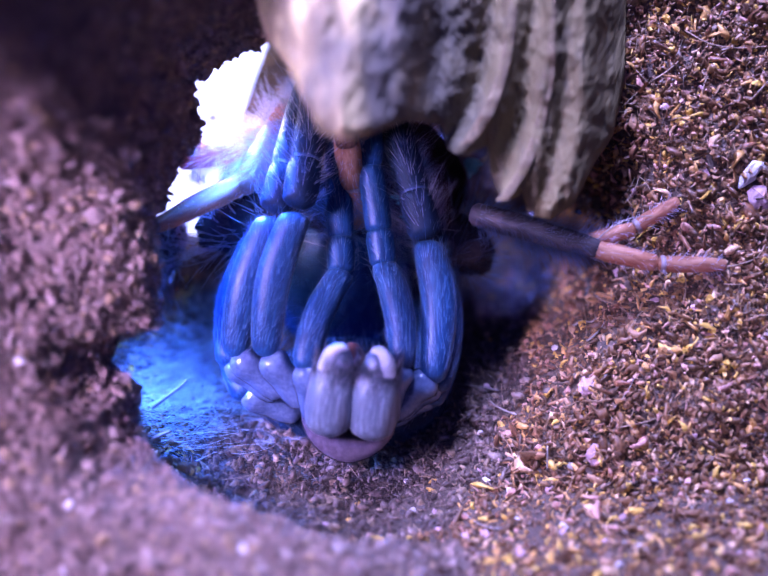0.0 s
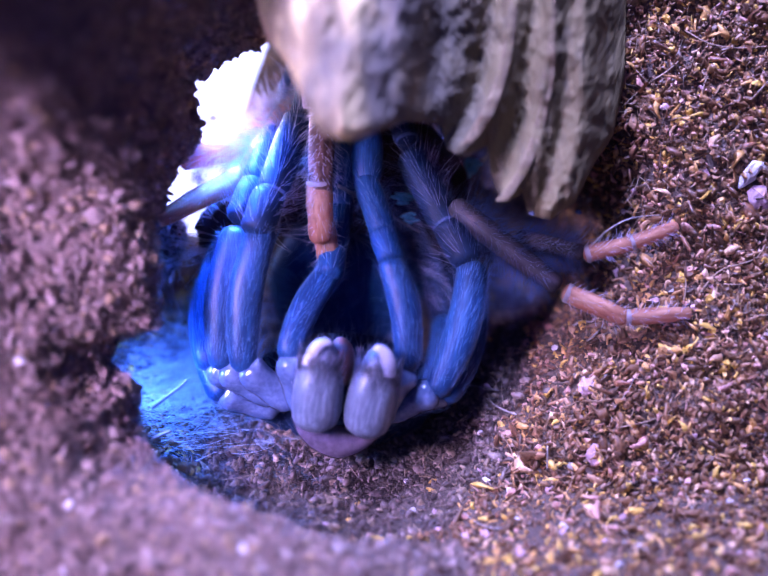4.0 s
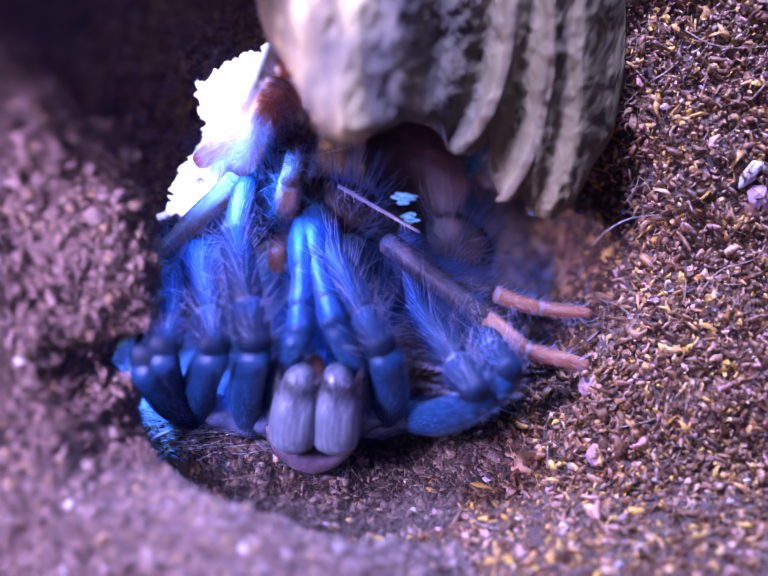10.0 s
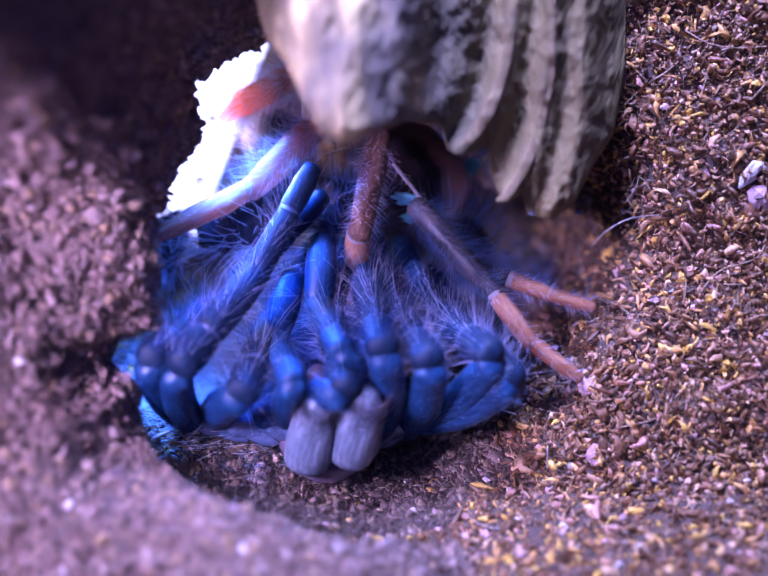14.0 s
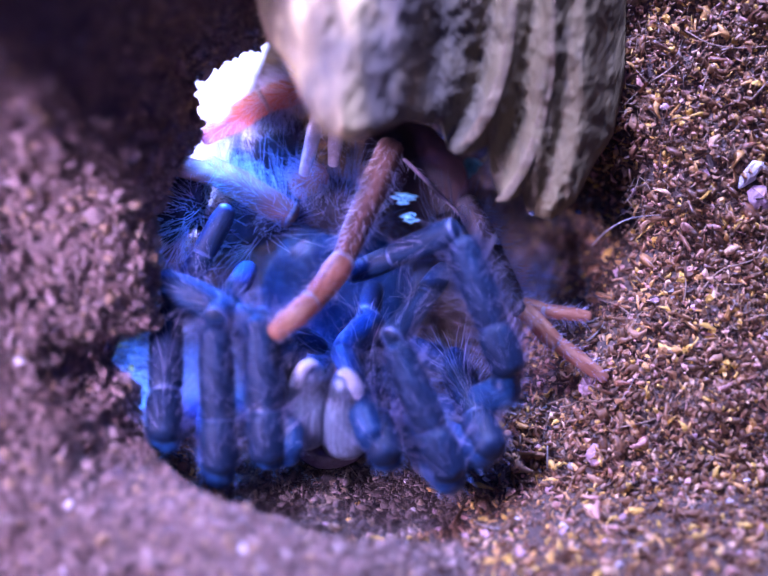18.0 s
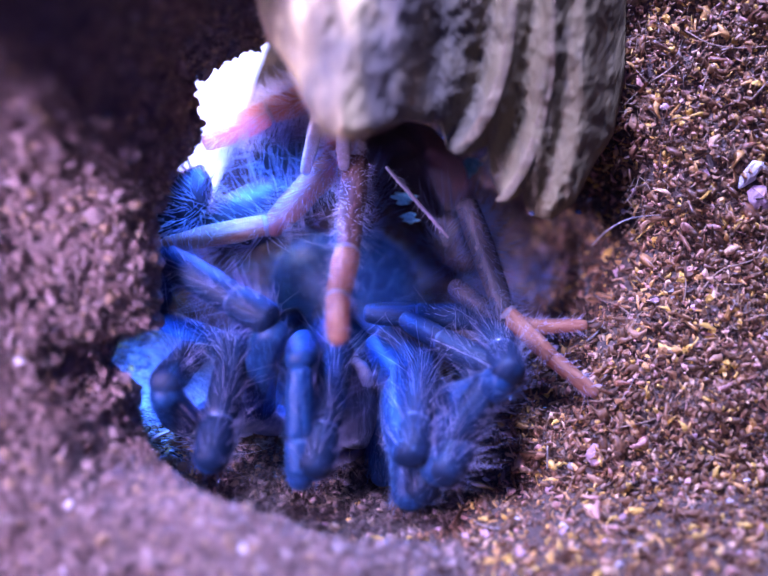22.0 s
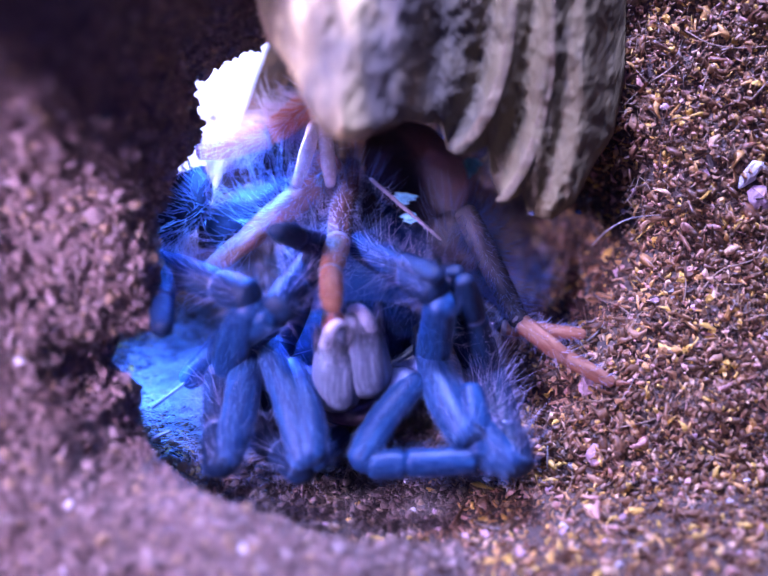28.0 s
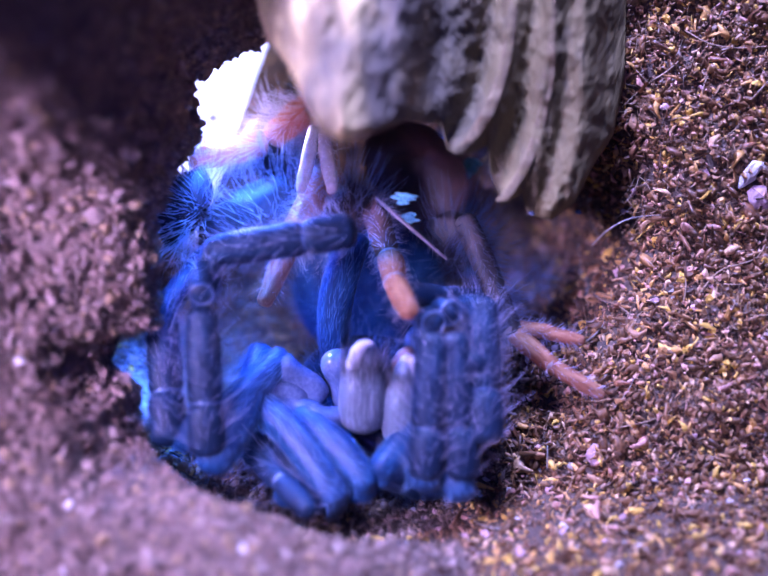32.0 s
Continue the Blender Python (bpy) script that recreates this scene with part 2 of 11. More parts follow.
def heap(name, label, spots, sizes, mat, seed, fat=0.5, curl=0.35):
    """Loose crumbs: each a bent, tapering, crooked bit, lying on its spot."""
    rng = np.random.default_rng(seed)
    n = len(spots)
    size = rng.uniform(*sizes, n) * rng.choice([0.55, 0.75, 1.0, 1.0, 1.6], n)
    wide = size * rng.uniform(0.14, 0.42, n) * 2 * fat
    ring = np.array([(1, 0), (0.2, 1), (-1, 0.1), (-0.1, -0.8)], float)
    bend = rng.normal(0, curl, n)
    p = np.zeros((n, 4, 4, 3))
    for i, (x, k) in enumerate(((-0.5, 0.45), (-0.2, 1.0), (0.2, 0.95), (0.5, 0.4))):
        r = ring[None] * (k * wide)[:, None, None] * rng.uniform(0.6, 1.2, (n, 4, 2))
        p[:, i, :, 0] = (x * size)[:, None] + rng.normal(0, 0.05, (n, 4)) * size[:, None]
        p[:, i, :, 1] = r[:, :, 0] + (bend * size * (x * x * 4 - 0.5))[:, None]
        p[:, i, :, 2] = r[:, :, 1] * 0.75
    q = rng.normal(size=(n, 4))
    q[:, 1:3] *= 0.55
    q /= np.linalg.norm(q, axis=1)[:, None]
    w, x, y, z = q.T
    rot = np.stack([1 - 2 * (y * y + z * z), 2 * (x * y - z * w), 2 * (x * z + y * w), 2 * (x * y + z * w), 1 - 2 * (x * x + z * z), 2 * (y * z - x * w),
                    2 * (x * z - y * w), 2 * (y * z + x * w), 1 - 2 * (x * x + y * y)], 1).reshape(n, 3, 3)
    p = np.einsum("nij,nkj->nki", rot, p.reshape(n, 16, 3)) + np.array(spots)[:, None, :]
    fac = [(4 * i + j, 4 * i + (j + 1) % 4, 4 * i + 4 + (j + 1) % 4, 4 * i + 4 + j) for i in range(3) for j in range(4)] + [(3, 2, 1, 0), (12, 13, 14, 15)]
    m = np.array(FRAME)
    flatp = (p.reshape(-1, 3) * MM) @ m[:3, :3].T + m[:3, 3]
    faces = (np.array(fac)[None] + 16 * np.arange(n)[:, None, None]).reshape(-1, 4)
    ob = new(name, mesh(name, flatp.tolist(), faces.tolist(), mat, curl > 0.4))
    return tagged(ob, label, "soil", kind="stuff")


def strands(name, label, starts, ways, lengths, width, mat, seed, bend=0.35, steps=5, category="", frame=FRAME):
    """Thin bent threads, three-sided, tapering."""
    rng = np.random.default_rng(seed)
    n = len(starts)
    d = np.array(ways, float)
    d /= np.linalg.norm(d, axis=1)[:, None]
    side = np.cross(d, rng.normal(size=(n, 3)))
    side /= np.linalg.norm(side, axis=1)[:, None]
    up = np.cross(d, side)
    t = np.linspace(0, 1, steps + 1)
    L = np.array(lengths)[:, None, None]
    c = np.array(starts)[:, None, :] + d[:, None, :] * t[None, :, None] * L + side[:, None, :] * (t ** 2)[None, :, None] * L * rng.normal(0, bend, (n, 1, 1)) \
        + up[:, None, :] * np.sin(3 * t)[None, :, None] * L * rng.normal(0, bend * 0.25, (n, 1, 1))
    rad = width * (1 - 0.75 * t)[None, :, None]
    v = []
    for k in range(3):
        a = 2 * math.pi * k / 3
        v.append(c + rad * (math.cos(a) * side + math.sin(a) * up)[:, None, :])
    v = np.stack(v, 2).reshape(-1, 3) * MM
    f = []
    for s in range(steps):
        for k in range(3):
            f.append((3 * s + k, 3 * s + (k + 1) % 3, 3 * s + 3 + (k + 1) % 3, 3 * s + 3 + k))
    f = (np.array(f)[None] + 3 * (steps + 1) * np.arange(n)[:, None, None]).reshape(-1, 4)
    if frame is not None:
        m = np.array(frame)
        v = v @ m[:3, :3].T + m[:3, 3]
    me = mesh(name, v.tolist(), f.tolist(), mat)
    if label is None:
        return me
    return tagged(new(name, me), label, category, kind="stuff")


def scatter_soil():
    rng = np.random.default_rng(5)
    spots = []
    while len(spots) < 44000:
        u, v = rng.uniform(-30, 44), rng.uniform(-36, 36)
        if u < 12 and v > 2 and rng.random() < 0.8:
            continue
        spots.append((u, v, ground_w(u, v) + rng.uniform(-0.05, 0.3)))
    # spots round the burrow floor take the duller crumb colours
    dull = [p for p in spots if math.hypot(p[0] + 4, p[1] + 6) < 20 + 3 * noise.noise(Vector((p[0] * 0.2, p[1] * 0.2, 0)))]
    dull_set = set(dull)
    outer = [p for p in spots if p not in dull_set]
    heap("floor_crumbs", "dark purplish-brown crumbs on the burrow floor", dull, (0.25, 1.0), CHIP_DULL, 26, 0.6, 0.45)
    heap("coir_crumbs", "loose brown coir shavings and crumbs covering the ground", outer[:14000], (0.4, 1.5), CHIP, 6, 0.42, 0.55)
    heap("coir_grains", "fine brown coir grains between the shavings", outer[14000:], (0.2, 0.7), CHIP, 16, 0.85, 0.2)
    near = []
    while len(near) < 36000:
        p = bank_point(rng.uniform(98, 335), rng.uniform(0, 1) ** 1.3 * 36 - 1.0)
        near.append((p[0], p[1], p[2] + rng.uniform(-0.1, 0.3)))
    heap("rim_crumbs", "loose pinkish-brown crumbs on the burrow rim", near[:29000], (0.25, 0.8), CHIP_LIT, 7, 0.7, 0.3)
    heap("rim_lumps", "coarser pinkish-brown soil lumps on the burrow rim", near[29000:], (0.5, 1.2), CHIP_LIT, 17, 0.75, 0.3)
    st = [spots[i] for i in rng.choice(len(spots), 1500)]
    wy = [(rng.normal(), rng.normal(), rng.normal(0, 0.25) + 0.1) for _ in st]
    strands("coir_fibres", "thin tan coir fibres lying in the soil", [(a, b, c + 0.25) for a, b, c in st], wy, rng.uniform(1.0, 4.5, len(st)), 0.06, FIBRE, 8, category="fibre")


scatter_soil()

# ---- cork bark: a ribbed piece that hangs over the burrow ----


def bark_low(x):
    """Lower edge of the bark over its width."""
    pts = [(-14.5, 40), (-13.2, 29), (-12.3, 26), (-10.2, 23.5), (-8.5, 19.5), (-6.5, 16), (-3.5, 15.4), (-0.5, 16.4), (2.2, 17.5), (5.9, 17.2), (6.6, 14.4), (8.5, 13.7), (10.8, 14.9),
           (11.2, 11.4), (12.6, 8.9), (14.4, 9.8), (15.2, 7.6), (17.4, 7.1), (20.0, 9), (22.0, 13), (24.0, 16), (25.2, 22), (25.6, 40)]
    for (x0, y0), (x1, y1) in zip(pts, pts[1:]):
        if x0 <= x <= x1:
            t = (x - x0) / (x1 - x0)
            return y0 + (y1 - y0) * t
    return 40


# foot and top of each ridge across the bark, the height where it begins, how far it stands out and how wide it is
RIDGES = ((7.6, 14.2, 14.0, 2.6, 1.0), (12.2, 18.0, 9.0, 2.4, 1.0), (4.2, 9.0, 16.8, 1.0, 1.0), (17.2, 21.6, 7.4, 1.3, 0.9))


def ridge_x(ridge, y):
    return ridge[0] + (ridge[1] - ridge[0]) * (1 - math.exp(-max(0.0, y - ridge[2]) / 6.5))


def bark_w(x, y):
    edge = x - 0.09 * (y - 16)
    dome = 14 * (math.exp(-(((x + 5) / 8.5) ** 2) * 0.8) if x < -5 else 1 - 0.35 * smooth(-5, 2, x)) * smooth(5.6, 0.2, edge) * (1.0 - 0.02 * max(0.0, y - 17))
    w = dome + 5.0 + 2.5 * smooth(16, 3, x) + 0.06 * (y - 15) - 5.0 * smooth(20, 26, x)
    for r in RIDGES:
        dx = x - ridge_x(r, y)
        # each layer swells slowly from its valley and breaks off at its worn edge
        w += 0.8 * r[3] * (math.exp(-(dx / (r[4] * 2.4)) ** 2) if dx > 0 else math.exp(-(dx / (r[4] * 1.3)) ** 2)) * smooth(r[2] - 3, r[2] + 0.5, y)
        w -= 0.4 * r[3] * math.exp(-((dx + r[4] * 2.4) / (r[4] * 1.4)) ** 2)
    p = Vector((x * 0.35, y * 0.14, 4.0))
    q = Vector((x * 1.1, y * 0.6, 1.0))
    o = Vector((x * 3.5, y * 2.0, 2.0))
    return w + 0.8 * noise.fractal(p, 1.0, 2.0, 3) + 0.3 * noise.fractal(q, 0.8, 2.2, 3) + 0.1 * noise.fractal(o, 0.8, 2.2, 3)


def bark_at(x, y, w):
    """The bark narrows towards the open air."""
    k = 1 - w / 150
    return at(x * k, y * k, w)


def build_bark():
    root = new("cork_bark")
    tagged(root, "grey ribbed cork bark with pale cream ridges over the burrow", "bark")
    xs = [-14.5 + 40.1 * i / 300 for i in range(301)]
    ts = [0, 0.004, 0.012, 0.025] + [0.025 + 0.975 * ((i + 1) / 140) ** 1.3 for i in range(140)]
    rows = []
    for back in (14, 9, 5, 2.2):
        rows.append([bark_at(x, bark_low(x) + 0.3 + back * 0.12, bark_w(x, bark_low(x)) - 1.2 - back) for x in xs])
    for t in ts:
        row = []
        for x in xs:
            y = bark_low(x) + t * (46 - bark_low(x))
            row.append(bark_at(x, y, bark_w(x, y) - 1.2 * math.exp(-(y - bark_low(x)) / 0.5)))
        rows.append(row)
    # unseen back end down to the soil, added to keep lamp light out
    for drop in (4, 9, 15, 22, 30, 45):
        rows.append([bark_at(x, 46.5 + 0.05 * drop, max(-30.0, bark_w(x, 46) - drop)) for x in xs])
    part("bark_body", mesh("bark_body", *sheet(rows), BARK), root)
    for k, r in enumerate(RIDGES[:2]):
        rows = []
        for i in range(70):
            t = i / 69
            y = r[2] + 0.1 + (44 - r[2]) * t
            x = ridge_x(r, y)
            h = 0.1 + 0.06 * noise.noise(Vector((y * 0.25, k * 3.1, 0)))
            wide = r[4] * (0.62 + 0.3 * noise.noise(Vector((y * 0.2, k * 5.0, 2)))) * (1 - 0.75 * smooth(0.2, 0.75, t))
            base = bark_w(x, y)
            rows.append([bark_at(x + wide * math.cos(a) + 0.12 * noise.noise(Vector((a, y * 2, k))), y, base - 0.12 + h * math.sin(a)) for a in [2 * math.pi * j / 12 for j in range(12)]])
        part("ridge", mesh("ridge", *sheet(rows, True), RIDGE), root, "pale cream worn bark ridge")


build_bark()

# ---- lamp panel behind the back opening ----


def build_panel():
    m, n, l, b = material("blue_white_diode_glow", (0.8, 0.85, 1.0), 0.4)
    b.inputs["Emission Color"].default_value = (0.45, 0.48, 1.0, 1)
    b.inputs["Emission Strength"].default_value = 4.5
    bm = bmesh.new()
    bmesh.ops.create_cube(bm, size=1, matrix=Matrix.Diagonal((22 * MM, 38 * MM, 2 * MM, 1)))
    bmesh.ops.bevel(bm, geom=bm.edges[:], offset=0.4 * MM, segments=2, affect="EDGES")
    me = bpy.data.meshes.new("lamp_panel")
    bm.to_mesh(me)
    me.materials.append(m)
    ob = new("lamp_panel", me)
    ob.matrix_world = FRAME @ pose(-29.4 * MM, 24.2 * MM, -33 * MM, 0, 0, -20)
    tagged(ob, "glowing blue-white lamp panel behind the burrow opening", "lamp")


build_panel()

# ---- spider and shed skin: materials ----
CUTICLE = mixed("fresh_pale_cuticle", [(0.38, (0.0032, 0.02, 0.068)), (0.5, (0.0066, 0.034, 0.104)), (0.62, (0.018, 0.074, 0.18))], 260, 0.45, 0.08, 0.15, (4, 4, 0.5), 4.0, 0.3)
CUTICLE_DARK = mixed("dark_limb_cuticle", [(0.38, (0.0013, 0.0075, 0.025)), (0.5, (0.0026, 0.013, 0.04)), (0.63, (0.008, 0.033, 0.082))], 260, 0.6, 0.1, 0.15, (4, 4, 0.5), 4.0, 0.3)
FANG = mixed("soft_white_fang", [(0.3, (0.36, 0.34, 0.38)), (0.7, (0.58, 0.57, 0.64))], 300, 0.3, 0.1, 0.1)
JAW = mixed("pale_jaw_cuticle", [(0.36, (0.05, 0.062, 0.09)), (0.5, (0.12, 0.145, 0.19)), (0.64, (0.27, 0.31, 0.38))], 420, 0.32, 0.15, 0.15, (5, 5, 0.5), 3.0, 0.5)
KNOB = mixed("glassy_pale_joint", [(0.3, (0.0325, 0.054, 0.12)), (0.7, (0.124, 0.166, 0.28))], 500, 0.16, 0.15, 0.1, None, 4.0, 0.8)
MOUTH_RED = mixed("reddish_brown_mouth", [(0.3, (0.12, 0.04, 0.03)), (0.7, (0.32, 0.12, 0.08))], 900, 0.4, 0.4, 0.2)
LIP = mixed("pinkish_brown_shell", [(0.3, (0.05, 0.035, 0.05)), (0.7, (0.15, 0.11, 0.15))], 350, 0.16, 0.2, 0.2, None, 4.0, 0.7)
SKIN = mixed("empty_brown_skin", [(0.38, (0.12, 0.045, 0.023)), (0.5, (0.33, 0.15, 0.08)), (0.64, (0.52, 0.31, 0.19))], 350, 0.6, 0.3, 0.15, (2, 2, 0.5), 4.0, 0.25)
SKIN_DARK = mixed("empty_dark_skin", [(0.38, (0.012, 0.01, 0.013)), (0.52, (0.035, 0.028, 0.032)), (0.66, (0.1, 0.07, 0.068))], 350, 0.55, 0.3, 0.15, (2, 2, 0.5), 4.0, 0.3)
SKIN_BROWN = mixed("empty_hairy_skin", [(0.38, (0.045, 0.02, 0.015)), (0.52, (0.13, 0.06, 0.042)), (0.66, (0.28, 0.16, 0.12))], 350, 0.6, 0.3, 0.15, (2, 2, 0.5), 4.0, 0.3)
SHELL = mixed("dark_red_shell", [(0.38, (0.012, 0.0035, 0.003)), (0.62, (0.045, 0.014, 0.01))], 400, 0.6, 0.2, 0.1)
MEMBRANE = mixed("pale_membrane", [(0.4, (0.2, 0.15, 0.15)), (0.6, (0.4, 0.33, 0.34))], 500, 0.4, 0.2, 0.1)
HAIR_PALE = material("pale_bristle", (0.62, 0.58, 0.72), 0.45)[0]
lets_light_through(HAIR_PALE, (0.8, 0.74, 0.88), 0.5)
lets_light_through(SKIN, (0.88, 0.4, 0.28), 0.3)
lets_light_through(MEMBRANE, (0.7, 0.6, 0.6), 0.35)
THIN = mixed("thin_pink_skin", [(0.38, (0.12, 0.045, 0.03)), (0.62, (0.42, 0.18, 0.11))], 400, 0.4, 0.2, 0.1)
lets_light_through(THIN, (0.9, 0.42, 0.32), 0.45)
HAIR_DARK = material("dark_bristle", (0.05, 0.05, 0.06), 0.4)[0]
HAIR_FUZZ = material("pale_blue_fuzz", (0.12, 0.22, 0.42), 0.5)[0]
HAIR_GREY = material("grey_bristle", (0.026, 0.055, 0.14), 0.4)[0]
lets_light_through(HAIR_GREY, (0.4, 0.42, 0.55), 0.4)

# ---- limbs: every segment is a hollow-ended tube along its own z axis ----


def tube(name, length, radii, mat, bow=0.0, sides=18, rings=22, flat=0.92, lump=0.04, seed=1.0, sway=0.0):
    """A limb segment in millimetres: radii along its length, rounded ends, a little bow."""
    rows = []
    ends = [0.0, 0.012, 0.04, 0.08]
    ts = ends + [0.08 + 0.84 * (i + 1) / (rings + 1) for i in range(rings)] + [1 - e for e in reversed(ends)]
    for t in ts:
        k = t * (len(radii) - 1)
        i = min(int(k), len(radii) - 2)
        r = radii[i] + (radii[i + 1] - radii[i]) * (k - i)
        e = min(t, 1 - t) * length
        r *= math.sqrt(max(0.0, 1 - max(0.0, 1 - e / (0.55 * r)) ** 2)) if e < 0.55 * r else 1.0
        row = []
        for s in range(sides):
            a = 2 * math.pi * s / sides
            g = 1 + lump * noise.noise(Vector((math.cos(a) * 1.3 + seed, math.sin(a) * 1.3, t * 4)))
            g *= 1 - 0.05 * math.exp(-((math.cos(a) * 3) ** 2)) if math.sin(a) > 0 else 1
            row.append(((math.cos(a) * r * g + sway * math.sin(math.pi * t)) * MM, (math.sin(a) * r * flat * g + bow * math.sin(math.pi * t)) * MM, (t * 1.1 - 0.05) * length * MM))
        rows.append(row)
    return mesh(name, *sheet(rows, True), mat)


def bristles(name, length, radius, count, lengths, width, mat, seed, lean=0.5, lo=0.03, hi=0.97, bow=0.0, sway=0.0):
    """Hairs on a limb segment."""
    rng = np.random.default_rng(seed)
    t = rng.uniform(lo, hi, count)
    a = rng.uniform(0, 2 * math.pi, count)
    st = np.stack([np.cos(a) * radius * 0.93 + sway * np.sin(math.pi * t), np.sin(a) * radius * 0.88 + bow * np.sin(math.pi * t), t * length], 1)
    wy = np.stack([np.cos(a), np.sin(a), lean + rng.normal(0, 0.3, count)], 1)
    return strands(name, None, st, wy, rng.uniform(*lengths, count), width, mat, seed + 1, 0.1, 4, frame=None)


LIMB, BODY, SKINS = {}, {}, {}
F, T3, M3 = 14.87, 14.36, 13.07
FEMUR = {}
for turn, way in (("L", 1), ("R", -1)):
    FEMUR[turn] = (tube("femur", F * 0.95, [1.35, 1.65, 1.85, 1.85, 1.8, 1.7], CUTICLE, 0.5, sway=0.9 * way), bristles("femur_hair", F, 1.85, 700, (0.6, 1.5), 0.019, HAIR_FUZZ, 11, 3.2, bow=0.5, sway=0.9 * way))
    FEMUR["p" + turn] = (tube("palp_femur", 11.02, [1.2, 1.5, 1.6, 1.55, 1.4], CUTICLE, 0.5, sway=0.7 * way), bristles("palp_femur_hair", 11.02, 1.6, 460, (0.5, 1.3), 0.019, HAIR_FUZZ, 21, 3.2, bow=0.5, sway=0.7 * way))
SEG = {
    "patella": (tube("patella", T3 * 0.37, [1.66, 1.86, 1.86, 1.74], CUTICLE_DARK, 0.15), bristles("patella_hair", T3 * 0.37, 1.7, 180, (0.7, 2.0), 0.026, HAIR_GREY, 13, 0.8), 0),
    "tibia": (tube("tibia", T3 * 0.64, [1.7, 1.8, 1.72, 1.5], CUTICLE_DARK, 0.1), bristles("tibia_hair", T3 * 0.64, 1.58, 380, (0.7, 2.4), 0.026, HAIR_GREY, 15, 0.8), 0),
    "metatarsus": (tube("metatarsus", M3 * 0.58, [1.42, 1.42, 1.36, 1.26], CUTICLE_DARK), bristles("metatarsus_hair", M3 * 0.58, 1.2, 220, (0.4, 1.2), 0.018, HAIR_GREY, 17, 0.8), 0),
    "tarsus": (tube("tarsus", M3 * 0.42, [1.22, 1.28, 1.22, 0.95], CUTICLE_DARK), bristles("tarsus_hair", M3 * 0.42, 1.0, 80, (0.3, 0.8), 0.02, HAIR_GREY, 19, 0.8), 0),
}
PALP = {
    "patella": (tube("palp_patella", 10.77 * 0.37, [1.42, 1.5, 1.42], CUTICLE), bristles("palp_patella_hair", 10.77 * 0.37, 1.5, 100, (0.5, 1.5), 0.026, HAIR_GREY, 23, 0.9)),
    "tibia": (tube("palp_tibia", 10.77 * 0.64, [1.4, 1.45, 1.42, 1.3], CUTICLE), bristles("palp_tibia_hair", 10.77 * 0.64, 1.4, 200, (0.5, 2.0), 0.026, HAIR_GREY, 25, 0.9)),
    "tarsus": (tube("palp_tarsus", 7.7, [1.3, 1.65, 1.75, 1.55, 1.2], CUTICLE), bristles("palp_tarsus_hair", 7.7, 1.6, 160, (0.3, 0.8), 0.024, HAIR_GREY, 27, 0.9)),
}
LONG_HAIR = {
    "patella": bristles("patella_long_hair", T3 * 0.37, 1.7, 45, (2.0, 4.8), 0.022, HAIR_PALE, 113, 0.7),
    "tibia": bristles("tibia_long_hair", T3 * 0.64, 1.55, 75, (2.0, 5.4), 0.022, HAIR_PALE, 115, 0.7),
    "metatarsus": bristles("metatarsus_long_hair", M3 * 0.58, 1.2, 40, (1.2, 3.4), 0.02, HAIR_PALE, 117, 0.7),
}


def joint_skin(name, r, z):
    """A soft pale ring between two limb segments."""
    rows = []
    for a in [2 * math.pi * j / 18 for j in range(19)]:
        rows.append([((r + 0.14 * math.cos(b)) * math.cos(a) * MM, (r + 0.14 * math.cos(b)) * 0.92 * math.sin(a) * MM, (z + 0.28 * math.sin(b)) * MM) for b in [2 * math.pi * j / 8 for j in range(8)]])
    return mesh(name, *sheet(rows, True), KNOB)


JOINT = {"tibia": joint_skin("tibia_joint", 1.46, T3 * 0.01), "metatarsus": joint_skin("metatarsus_joint", 1.2, 0.1), "tarsus": joint_skin("tarsus_joint", 1.04, 0.05)}
COXA = tube("coxa", 6.4, [1.45, 1.75, 1.6, 1.7, 1.4], KNOB, 0.0, 18, 14, 1.0, 0.14)

TROCH = tube("trochanter", 2.6, [1.2, 1.75, 1.7, 1.2], KNOB, 0.0, 16, 8, 1.0, 0.12, 6.0)


